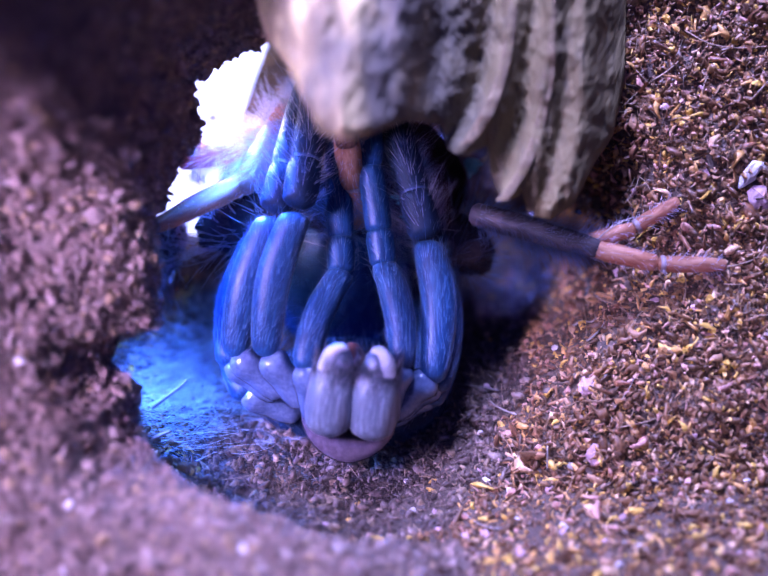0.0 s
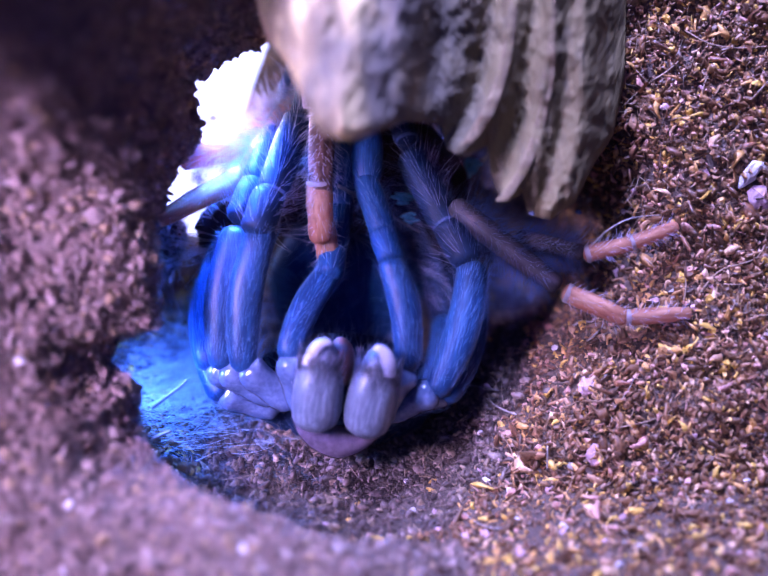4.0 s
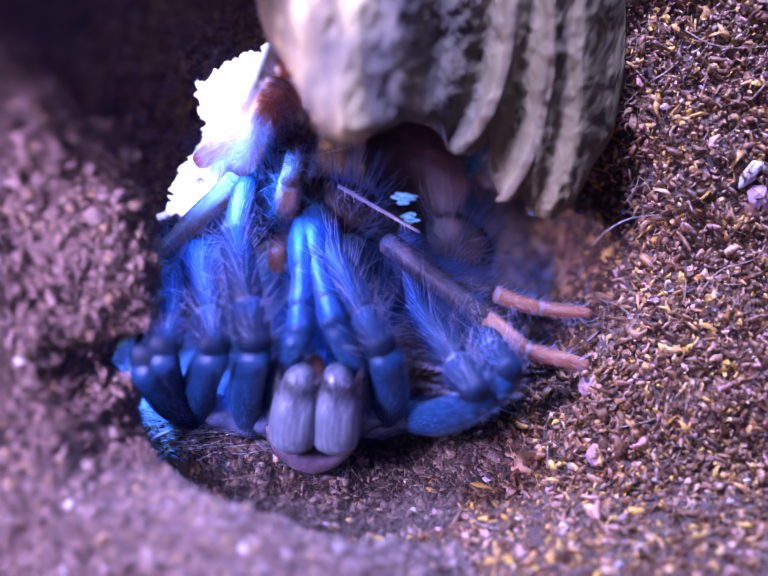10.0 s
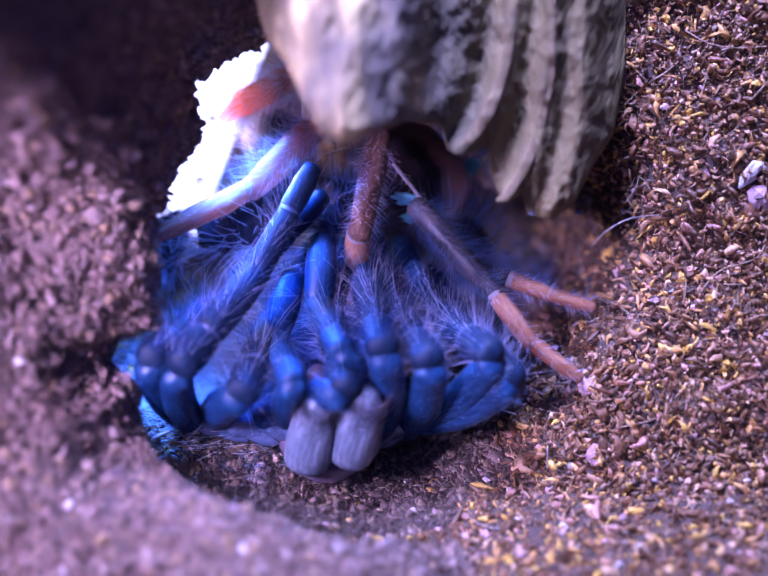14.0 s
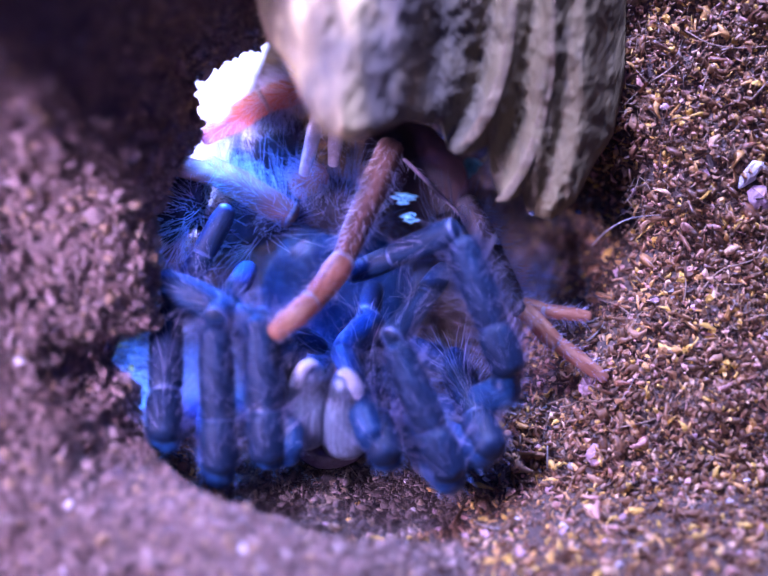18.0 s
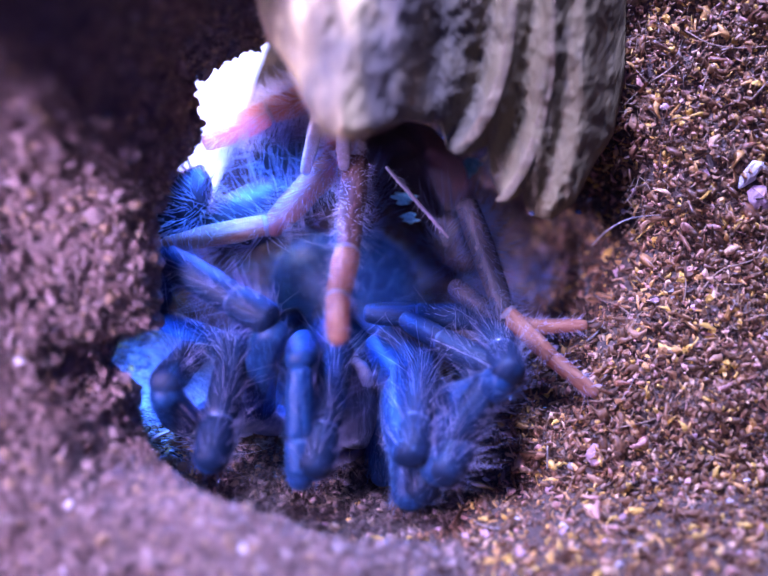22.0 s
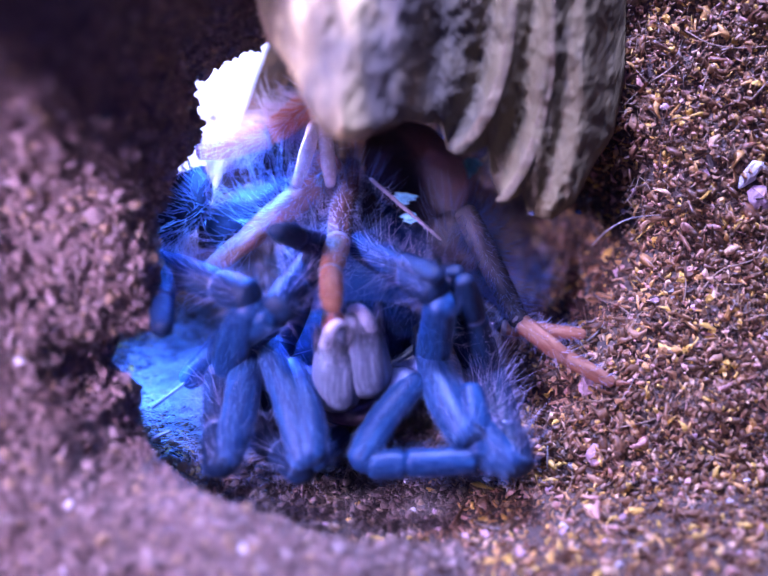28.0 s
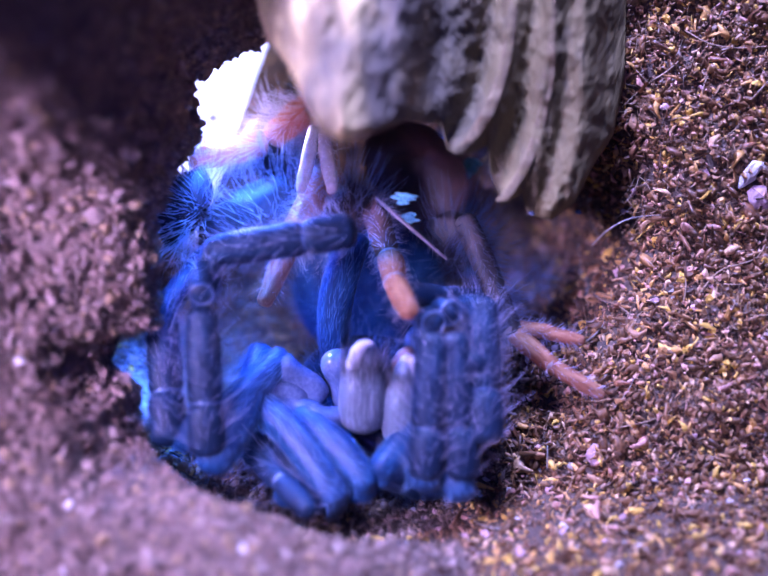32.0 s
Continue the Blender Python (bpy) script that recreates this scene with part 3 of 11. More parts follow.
def build_spider():
    root = new("tarantula")
    root.matrix_world = FRAME
    tagged(root, "freshly moulting tarantula on its back, pale blue-grey limbs", "spider")
    for name in ("pL", "pR", "L1", "L2", "L3", "L4", "R1", "R2", "R3", "R4"):
        kit = PALP if name[0] == "p" else SEG
        first = "palp_" if name[0] == "p" else "leg_"
        for seg in ["femur"] + list(kit):
            body, hair = (FEMUR[name if name[0] == "p" else name[0]] if seg == "femur" else kit[seg])[:2]
            ob = part(first + seg, body, root)
            tagged(part("hair", hair, ob), kind="stuff")
            if kit is SEG and seg in LONG_HAIR:
                tagged(part("long_hair", LONG_HAIR[seg], ob, "long pale bristles"), kind="stuff")
            if kit is SEG and seg in JOINT:
                part("joint_skin", JOINT[seg], ob, "soft pale joint ring")
            LIMB[name + " " + seg] = ob
        ob = LIMB[name + " coxa"] = part(first + "coxa", COXA, root)
        part("trochanter", TROCH, ob, "glossy rounded joint")
    jaw = tube("chelicera", 9.0, [1.5, 2.3, 2.65, 2.65, 2.45, 2.1, 1.65, 1.05], JAW, 0.3, 22, 26, 1.0, 0.06)
    fuzz = bristles("chelicera_hair", 8.6, 2.2, 1500, (0.8, 2.2), 0.034, HAIR_DARK, 31, 4.0, 0.02, 0.9, 0.3)
    fuzz2 = bristles("chelicera_fringe", 8.6, 2.2, 420, (0.7, 1.7), 0.02, HAIR_PALE, 33, 2.6, 0.1, 0.97, 0.3)
    for side, s in (("L", 1), ("R", -1)):
        ob = part("chelicera", jaw, root, "pale grey hairy jaw segment")
        tagged(part("hair", fuzz, ob), kind="stuff")
        tagged(part("fringe", fuzz2, ob), kind="stuff")
        rows = []
        for i in range(15):
            t = i / 14
            a = radians(115 * t)
            r = 0.78 * (1 - t) ** 0.5 + 0.08
            cx, cz = s * (1.0 - 1.35 * (1 - math.cos(a))), 7.2 + 2.5 * math.sin(a)
            tx, tz = -s * 1.35 * math.sin(a), 2.5 * math.cos(a)
            d = math.hypot(tx, tz)
            rows.append([((cx - tz / d * r * math.cos(b)) * MM, (1.3 + r * math.sin(b) * 0.9) * MM, (cz + tx / d * r * math.cos(b)) * MM) for b in [2 * math.pi * k / 14 for k in range(14)]])
        BODY["fang " + side] = part("fang", mesh("fang", *sheet(rows, True), FANG), ob, "smooth white curved fang")
        BODY["chelicera " + side] = ob
    # cephalothorax: flattened shell that ends in a glossy front lip below the jaws
    rows = []
    for i in range(25):
        p = -math.pi / 2 + math.pi * i / 24
        rows.append([((10.5 * math.cos(p) * math.cos(a)) * MM, (3.6 + 6.4 * math.sin(p)) * MM, (-7.5 + 3.0 * math.cos(p) * math.sin(a) + 0.12 * noise.noise(Vector((a * 2, p * 5, 1)))) * MM)
                     for a in [2 * math.pi * k / 32 for k in range(32)]])
    shell = part("cephalothorax", mesh("cephalothorax", *sheet(rows, True), CUTICLE_DARK), root, "dark bluish underside of the fore body")
    BODY["cephalothorax"] = shell
    rng = np.random.default_rng(64)
    a, p = rng.uniform(0, math.pi, 900), rng.uniform(-1.4, 1.4, 900)
    st = np.stack([10.4 * np.cos(p) * np.cos(a), 3.6 + 6.3 * np.sin(p), -7.5 + 2.9 * np.cos(p) * np.sin(a)], 1)
    wy = np.stack([np.cos(p) * np.cos(a) * 0.5, np.sin(p) * 0.5 + 0.5, 0.9 * np.sin(a)], 1) + rng.normal(0, 0.3, (900, 3))
    tagged(part("hair", strands("hair", None, st, wy, rng.uniform(0.8, 2.8, 900), 0.026, HAIR_GREY, 65, 0.12, 4, frame=None), shell), kind="stuff")
    rows = []
    for i in range(29):
        a = radians(188 + 164 * i / 28)
        r = 1.8 - 1.0 * abs(i - 14) / 14
        c = (4.3 * math.cos(a), 2.8 + 4.0 * math.sin(a))
        rows.append([((c[0] + math.cos(a) * r * math.cos(b)) * MM, (c[1] + math.sin(a) * r * math.cos(b)) * MM, (0.2 + r * math.sin(b)) * MM) for b in [2 * math.pi * k / 12 for k in range(12)]])
    part("lip", mesh("lip", *sheet(rows, True), LIP), shell, "shiny rim of the shell")
    rows = []
    for i in range(13):
        p = -math.pi / 2 + math.pi * i / 12
        rows.append([((1.5 * math.cos(p) * math.cos(a)) * MM, (7.2 + 2.6 * math.sin(p)) * MM, (3.0 + 1.8 * math.cos(p) * math.sin(a)) * MM) for a in [2 * math.pi * k / 16 for k in range(16)]])
    part("mouth", mesh("mouth", *sheet(rows, True), MOUTH_RED), shell, "reddish-brown mouth between the jaws")
    rows = []
    for i in range(21):
        p = -math.pi / 2 + math.pi * i / 20
        rows.append([((9.0 * math.cos(p) * math.cos(a)) * MM, 8.5 * math.sin(p) * MM, (4.5 * math.cos(p) * math.sin(a) + 0.3 * noise.noise(Vector((a * 2, p * 3, 5)))) * MM)
                     for a in [2 * math.pi * k / 28 for k in range(28)]])
    BODY["abdomen"] = part("abdomen", mesh("abdomen", *sheet(rows, True), CUTICLE), root, "dark abdomen behind the limbs")
    a, p = rng.uniform(0, math.pi, 600), rng.uniform(-1.4, 1.4, 600)
    st = np.stack([8.9 * np.cos(p) * np.cos(a), 8.4 * np.sin(p), 4.3 * np.cos(p) * np.sin(a)], 1)
    wy = st / np.array([9.0, 8.5, 4.5]) + np.array([0, 0.6, 0.2]) + rng.normal(0, 0.3, (600, 3))
    tagged(part("hair", strands("hair", None, st, wy, rng.uniform(1.2, 3.6, 600), 0.032, HAIR_FUZZ, 66, 0.12, 4, frame=None), BODY["abdomen"]), kind="stuff")


build_spider()

SKIN_LEN = {"X1": (4.0, 10.5, 10.6), "X2": (6.2, 7.8), "X3": (12.5, 6.2, 5.6), "X4": (12.9, 6.5, 6.4), "X5": (7.3, 4.9, 5.0), "X6": (9.0,), "X7": (6.4,), "X8": (6.0,)}


def build_skin():
    root = new("shed_skin")
    root.matrix_world = FRAME
    tagged(root, "crumpled brown hairy shed spider skin with empty legs", "spider skin")
    strap = MEMBRANE
    names = ("empty_tibia", "empty_metatarsus", "empty_tarsus")
    k = 0
    for leg, lens in SKIN_LEN.items():
        for i, ln in enumerate(lens):
            k += 1
            last = i == len(lens) - 1
            hairy = (leg in ("X2",)) or i == 0 or (leg == "X1" and i == 1)
            mat = SKIN if i else SKIN_BROWN if leg == "X3" else SKIN_DARK if leg in ("X4", "X5") else SKIN
            if leg in ("X6", "X7", "X8"):
                mat = strap
            if leg == "X2" or (leg == "X1" and i < 2):
                mat = THIN
            r = {"X1": (1.5, 1.55, 1.2), "X2": (1.6, 1.4), "X3": (1.4, 1.3, 1.2), "X4": (1.25, 1.0, 0.8), "X5": (1.0, 0.85, 0.7), "X6": (0.2,), "X7": (0.75,), "X8": (0.8,)}[leg][i]
            ob = part(names[i], tube(names[i], ln * 1.04, [r * 0.95, r * 1.08, r, r * 0.85] if not last else [r * 0.95, r * 1.05, r, r * 0.7], mat, 0.15, 16, 16, 0.9, 0.12, k * 2.0), root)
            SKINS[leg + " " + str(i)] = ob
            if hairy:
                n, span = (680, (0.8, 2.6)) if leg == "X1" else (640, (1.4, 3.8)) if leg == "X2" else (460, (0.6, 1.9)) if leg == "X3" else (620, (1.2, 3.2)) if leg < "X6" else (60, (0.4, 1.0))
                h = bristles("hair", ln, r, n, span, 0.025, HAIR_GREY if leg in ("X4", "X5") else HAIR_PALE, 50 + k, 0.7)
            else:
                h = bristles("hair", ln, r, 110, (0.4, 1.4), 0.024, HAIR_PALE, 50 + k, 0.7)
            tagged(part("hair", h, ob), kind="stuff")
            if i:
                rows = []
                for a in [2 * math.pi * j / 18 for j in range(18)]:
                    rows.append([((r * 0.93 + 0.16 * math.cos(b)) * math.cos(a) * MM, (r * 0.93 + 0.16 * math.cos(b)) * 0.92 * math.sin(a) * MM, (0.35 + 0.3 * math.sin(b)) * MM) for b in [2 * math.pi * j / 8 for j in range(8)]])
                part("joint_ring", mesh("joint_ring", *sheet(rows + rows[:1], True), MEMBRANE), ob, "pale joint membrane")
    # the empty back shell: a thin bowl seen from inside, under the bark
    rows = []
    for i in range(15):
        q = i / 14
        rows.append([((7.0 * q * math.cos(a)) * MM, (5.2 * q * math.sin(a)) * MM, (-3.2 * (1 - q * q) + 0.25 * noise.noise(Vector((q * 3, a * 2, 2)))) * MM) for a in [2 * math.pi * j / 36 for j in range(36)]])
    rows += [[(x, y, z - 0.25 * MM) for x, y, z in r] for r in reversed(rows)]
    shell = part("empty_carapace", mesh("empty_carapace", *sheet(rows, True), SHELL), root, "dark red-brown empty back shell", pose(3.6 * MM, 13.0 * MM, -10.5 * MM, 25, 20, -48))
    # crumpled abdomen skin, matted with hair; the last piece is added to darken the gap beside the lamp panel
    rng = np.random.default_rng(77)
    for (u, v, w), (ru, rv), n, turn, mat in (((-14.5, 8.0, -7.5), (7.0, 3.4), 190, 25, SKIN_DARK), ((-20.3, 7.6, -6.0), (4.6, 2.7), 320, 60, SKIN_DARK), ((-5.5, 9.0, -8.0), (5.5, 3.2), 320, -10, SKIN_DARK),
                                             ((8.5, 5.0, -9.5), (4.0, 3.0), 170, -40, SKIN_DARK), ((-12.0, 16.0, -10.0), (3.6, 4.2), 90, 30, SKIN_DARK)):
        rows = []
        for i in range(15):
            p = -math.pi / 2 + math.pi * i / 14
            rows.append([((ru * math.cos(p) * math.cos(a) * (1 + 0.25 * noise.noise(Vector((a * 1.5, p * 2, u))))) * MM, (rv * math.sin(p)) * MM,
                          (2.0 * math.cos(p) * math.sin(a) * (1 + 0.5 * noise.noise(Vector((a * 2.5, p * 3, v))))) * MM) for a in [2 * math.pi * j / 26 for j in range(26)]])
        ob = part("abdomen_skin", mesh("abdomen_skin", *sheet(rows, True), mat), root, "crumpled empty abdomen skin", pose(u * MM, v * MM, w * MM, 0, 0, turn))
        if u < -20:
            SKINS["fold"] = ob
        a, p = rng.uniform(0, math.pi, n), rng.uniform(-1.3, 1.3, n)
        st = np.stack([ru * np.cos(p) * np.cos(a), rv * np.sin(p), 1.7 * np.cos(p) * np.sin(a)], 1)
        wy = st / np.array([ru, rv, 2.0]) + np.array([-0.2, 0.7, 0.3]) + rng.normal(0, 0.28, (n, 3))
        h = strands("hair", None, st, wy, rng.uniform(2.2, 5.6, n), 0.05, HAIR_PALE if u < -6 else HAIR_GREY, 90 + n, 0.12, 4, frame=None)
        tagged(part("hair", h, ob), kind="stuff")


build_skin()

# ---- small things: silk, pebbles, roots, twigs ----
PINK = mixed("pink_grit", [(0.3, (0.4, 0.22, 0.24)), (0.7, (0.68, 0.45, 0.45))], 700, 0.6, 0.5, 0.2)
WHITE = mixed("whitish_chip", [(0.3, (0.5, 0.42, 0.38)), (0.7, (0.78, 0.72, 0.68))], 600, 0.6, 0.5, 0.2)
AMBER = mixed("amber_grit", [(0.3, (0.4, 0.2, 0.03)), (0.7, (0.7, 0.42, 0.08))], 900, 0.4, 0.4, 0.15)
TAN = mixed("tan_wood", [(0.3, (0.2, 0.12, 0.07)), (0.7, (0.42, 0.28, 0.18))], 500, 0.6, 0.5, 0.2, (3, 3, 0.5))
CYAN_LIGHT = mixed("blue_lit_scrap", [(0.4, (0.2, 0.6, 0.7)), (0.6, (0.45, 0.9, 0.95))], 900, 0.35, 0.3, 0.1)
lets_light_through(CYAN_LIGHT, (0.4, 0.95, 1.0), 0.4)
ROOT = mixed("pale_root", [(0.3, (0.2, 0.16, 0.13)), (0.7, (0.4, 0.34, 0.3))], 900, 0.5, 0.3, 0.1)


def pebble(name, label, category, place, size, mat, seed, group=""):
    """A crooked broken bit, half sunk in the soil."""
    bm = bmesh.new()
    bmesh.ops.create_icosphere(bm, subdivisions=2, radius=1)
    for vert in bm.verts:
        n = noise.noise(vert.co * 1.1 + Vector((seed * 3.7, seed, 0)))
        vert.co *= 0.8 + 0.55 * n
        vert.co = Vector((vert.co.x * size[0] / 2, vert.co.y * size[1] / 2, vert.co.z * size[2] / 2)) * MM
    me = bpy.data.meshes.new(name)
    bm.to_mesh(me)
    me.materials.append(mat)
    ob = new(name, me)
    u, v = place[0] * (1 - ground_w(*place) / 150), place[1] * (1 - ground_w(*place) / 150)
    ob.matrix_world = FRAME @ pose(u * MM, v * MM, (ground_w(u, v) + size[2] * 0.3) * MM, seed * 13 % 40 - 20, seed * 29 % 40 - 20, seed * 47 % 180)
    return tagged(ob, label, category, group)


def thread(name, label, category, points, radius, mat, group="", thin=0.4):
    """A root or twig: a smooth tapering rod through a few places."""
    pts = [Vector(p) for p in points]
    line = []
    for i in range(len(pts) - 1):
        a, b, c, d = pts[max(i - 1, 0)], pts[i], pts[i + 1], pts[min(i + 2, len(pts) - 1)]
        for k in range(8):
            t = k / 8
            line.append(0.5 * ((2 * b) + (c - a) * t + (2 * a - 5 * b + 4 * c - d) * t * t + (3 * b - a - 3 * c + d) * t ** 3))
    line.append(pts[-1])
    rows = []
    for i, c in enumerate(line):
        d = (line[min(i + 1, len(line) - 1)] - line[max(i - 1, 0)]).normalized()
        x = d.cross(Vector((0.1, 0.2, 1))).normalized()
        y = d.cross(x)
        r = radius * (1 - (1 - thin) * i / len(line)) * (1 + 0.2 * noise.noise(c * 1.5)) * (0.3 if i in (0, len(line) - 1) else 1)
        rows.append([at(*(c + r * (math.cos(a) * x + math.sin(a) * y))) for a in [2 * math.pi * j / 8 for j in range(8)]])
    return tagged(new(name, mesh(name, *sheet(rows, True), mat)), label, category, group)


def on(u, v, up=0.3):
    return (u, v, ground_w(u, v) + up)


def silk_patch(root, u0, v0, ru, rv, turn, up, seed):
    """A thin crumpled lining of web on the soil."""
    rows = []
    c, s = math.cos(radians(turn)), math.sin(radians(turn))
    for i in range(26):
        q = i / 25
        row = []
        for j in range(64):
            a = 2 * math.pi * j / 64
            k = q * (1 + 0.35 * noise.noise(Vector((math.cos(a) * 1.8, math.sin(a) * 1.8, seed))) + 0.12 * noise.noise(Vector((a * 5, seed, 3))) * q)
            x, y = ru * k * math.cos(a), rv * k * math.sin(a)
            u, v = u0 + x * c - y * s, v0 + x * s + y * c
            row.append(at(u, v, ground_w(u, v) + up * (1 - q ** 4) - 0.25 + 0.5 * noise.noise(Vector((u * 0.9, v * 0.9, seed)))))
        rows.append(row)
    return part("silk_sheet", mesh("silk_sheet", *sheet(rows, True), WEB), root)


def build_silk():
    root = tagged(new("silk_web"), "whitish spider silk lining the burrow floor", "web")
    silk_patch(root, -22.5, -10.0, 8.5, 4.6, -12, 0.6, 1.0)
    silk_patch(root, -14.5, -14.6, 8.5, 3.4, -14, 0.4, 2.0)
    silk_patch(root, -13.0, -18.0, 9.0, 2.4, -16, 0.3, 4.0)
    silk_patch(root, 10.5, 0.4, 3.0, 2.4, 10, 0.5, 5.0)
    silk_patch(root, -13.0, -1.0, 9.0, 6.0, 10, 0.6, 6.0)
    silk_patch(root, 1.0, 1.5, 6.0, 5.0, 0, 0.6, 7.0)
    silk_patch(root, 14.5, 2.0, 5.0, 3.2, -20, 0.5, 8.0)
    silk_patch(root, 20.0, 0.5, 4.0, 3.4, -35, 0.3, 3.0)
    rng = np.random.default_rng(41)
    st, wy = [], []
    for _ in range(1500):
        u, v = rng.normal(-23.5, 3.6), rng.normal(-10.5, 3.0)
        st.append(on(u, v, rng.uniform(0.2, 0.9)))
        wy.append((rng.normal(1, 0.6), rng.normal(-0.15, 0.4), rng.normal(0, 0.12)))
    for _ in range(110):
        u, v = rng.normal(18.5, 1.8), rng.normal(0.5, 2.2)
        st.append(on(u, v, rng.uniform(0.1, 0.5)))
        wy.append((rng.normal(0.4, 0.6), rng.normal(-0.6, 0.5), rng.normal(0, 0.12)))
    me = strands("silk_threads", None, st, wy, rng.uniform(1.5, 6, len(st)), 0.05, SILK, 42, 0.2, 5)
    tagged(part("silk_threads", me, root), kind="stuff")
    # cyan scraps: blue light on silk and through a gap, put into their colour
    for k, (u, v, w, a, b) in enumerate(((2.0, 9.8, -6.5, 1.3, 0.7), (2.9, 7.6, -6.0, 0.9, 0.6), (9.6, 13.6, -11.5, 0.9, 1.1))):
        rows = []
        for i in range(8):
            q = i / 7
            rows.append([at(u + a * q * (1 + 1.1 * noise.noise(Vector((math.cos(t) * 2.5, math.sin(t) * 2.5, k + 0.3)))) * math.cos(t), v + b * q * (1 + 0.4 * noise.noise(Vector((math.sin(t) * 2, t, k)))) * math.sin(t),
                            w + 0.5 * noise.noise(Vector((q * 3, t, k + 0.5)))) for t in [2 * math.pi * j / 22 for j in range(22)]])
        part("light_scrap", mesh("light_scrap", *sheet(rows, True), CYAN_LIGHT), root, "cyan scrap standing in for blue light")


build_silk()


def build_bits():
    pebble("pink_pebble", "pink angular grit lying on the brown soil", "pebble", (21.2, -10.3), (2.3, 2.3, 1.2), PINK, 1, "grit on the soil")
    pebble("pink_pebble", "flat pinkish-brown grit lying on the brown soil", "pebble", (21.9, -17.4), (2.9, 2.0, 1.0), PINK, 2, "grit on the soil")
    pebble("pink_pebble", "pinkish lump of grit beside a whitish chip", "pebble", (39.3, 9.5), (3.2, 3.6, 1.6), PINK, 3, "grit on the soil")
    pebble("whitish_chip", "whitish broken chip lying on the brown soil", "chip", (38.2, 11.9), (4.4, 2.0, 1.3), WHITE, 24)
    pebble("amber_grain", "amber yellow grain beside pink grit", "grain", (22.9, -9.3), (1.2, 1.0, 0.8), AMBER, 5, "grit on the soil")
    pebble("amber_grain", "amber orange grain in the brown soil", "grain", (31.5, -6.6), (0.9, 1.1, 0.8), AMBER, 6, "grit on the soil")
    # white specks that stand in for blurred glints along the rim
    for i, (a, d) in enumerate(((262, 5.5), (281, 6.5), (216, 8.0), (224, 12.5), (240, 9.0), (205, 13.0), (300, 7.0), (250, 2.5), (232, 17.0), (188, 9.0))):
        ob = pebble("whitish_chip", "white speck standing in for a glint on the burrow rim", "chip", (0, 0), (1.3, 0.9, 0.7), WHITE, 70 + i, "pale chips on the rim")
        p = bank_point(a, d)
        ob.matrix_world = FRAME @ pose(p[0] * MM, p[1] * MM, (p[2] + 0.4) * MM, 0, 0, 37 * i)
    for u, v, w in ((15.0, 7.6, 4.0), (20.2, 7.9, 1.0)):
        ob = pebble("droplet", "pale glassy droplet under the bark edge", "droplet", (0, 0), (0.8, 0.7, 0.7), KNOB, 90, "droplets under the bark")
        ob.matrix_world = FRAME @ pose(u * MM, v * MM, w * MM)
    # crumbs that fell on the lamp panel
    for i, (u, v, s) in enumerate(((-21.6, 21.5, 1.6), (-20.3, 24.0, 1.1), (-22.5, 18.5, 1.3), (-21.0, 26.5, 0.9), (-23.4, 13.8, 1.5), (-24.2, 24.6, 0.9), (-22.0, 15.6, 0.8), (-19.6, 20.0, 1.0))):
        ob = pebble("soil_crumb", "small brown soil crumb lying on the lamp panel", "crumb", (0, 0), (s * 1.5, s, s * 0.7), TAN, 60 + i, "crumbs on the lamp")
        ob.matrix_world = FRAME @ pose(u * MM, v * MM, (-32.0 + 0.25 * s) * MM, 0, 0, 40 * i)
    rng = random.Random(12)
    kinds = [("amber_grain", "small amber grain in the brown soil", AMBER), ("pink_pebble", "small pinkish grit in the brown soil", PINK), ("whitish_chip", "small whitish grit in the brown soil", WHITE), ("tan_chip", "small tan wood chip in the brown soil", TAN)]
    for i in range(240):
        n, lab, m = kinds[rng.choice((0, 0, 1, 1, 2, 3, 3, 3))]
        u, v = rng.uniform(10, 41), rng.uniform(-29, 29)
        if i > 190:
            u, v = rng.uniform(-8, 30), rng.uniform(-31, -18)
        pebble(n, lab, "grain", (u, v), (rng.uniform(0.5, 1.5), rng.uniform(0.4, 1.1), rng.uniform(0.35, 0.8)), m, 20 + i, "grit on the soil")
    thread("pale_root", "thin pale curved root over the soil edge", "root", [(21.6, 4.4, 0.8), (23.2, 6.0, 1.6), (25.5, 7.2, 1.9), (28.8, 7.6, 1.2)], 0.09, ROOT, "roots")
    thread("pale_root", "short pale forked root end on the soil", "root", [on(20.2, -4.3), on(21.2, -3.6, 0.7), on(22.2, -3.6, 0.8), on(22.8, -3.2, 0.5)], 0.13, ROOT, "roots", 0.8)
    thread("pale_root", "thin pale root hair lying on the soil", "root", [on(22.5, 1.2), on(23.0, -0.6, 0.8), on(24.2, -1.6, 0.9), on(24.6, -0.2, 0.7)], 0.05, ROOT, "roots")
    thread("pale_root", "long thin tan root lying on the soil", "root", [on(33, -0.5), on(35, 1.8, 0.6), on(38.5, 3.0, 0.6), on(40, 4.8, 0.4)], 0.1, TAN, "roots")
    thread("pale_root", "long thin tan root lying on the soil", "root", [on(24, -14.5), on(28, -13.4, 0.6), on(31.5, -11.3, 0.6), on(33, -9.8, 0.4)], 0.09, TAN, "roots")
    thread("pale_root", "long thin tan root lying on the soil", "root", [on(31.5, 27), on(34, 25.5, 0.6), on(37, 25, 0.6), on(40.5, 25.2, 0.4)], 0.1, TAN, "roots")
    rng = random.Random(4)
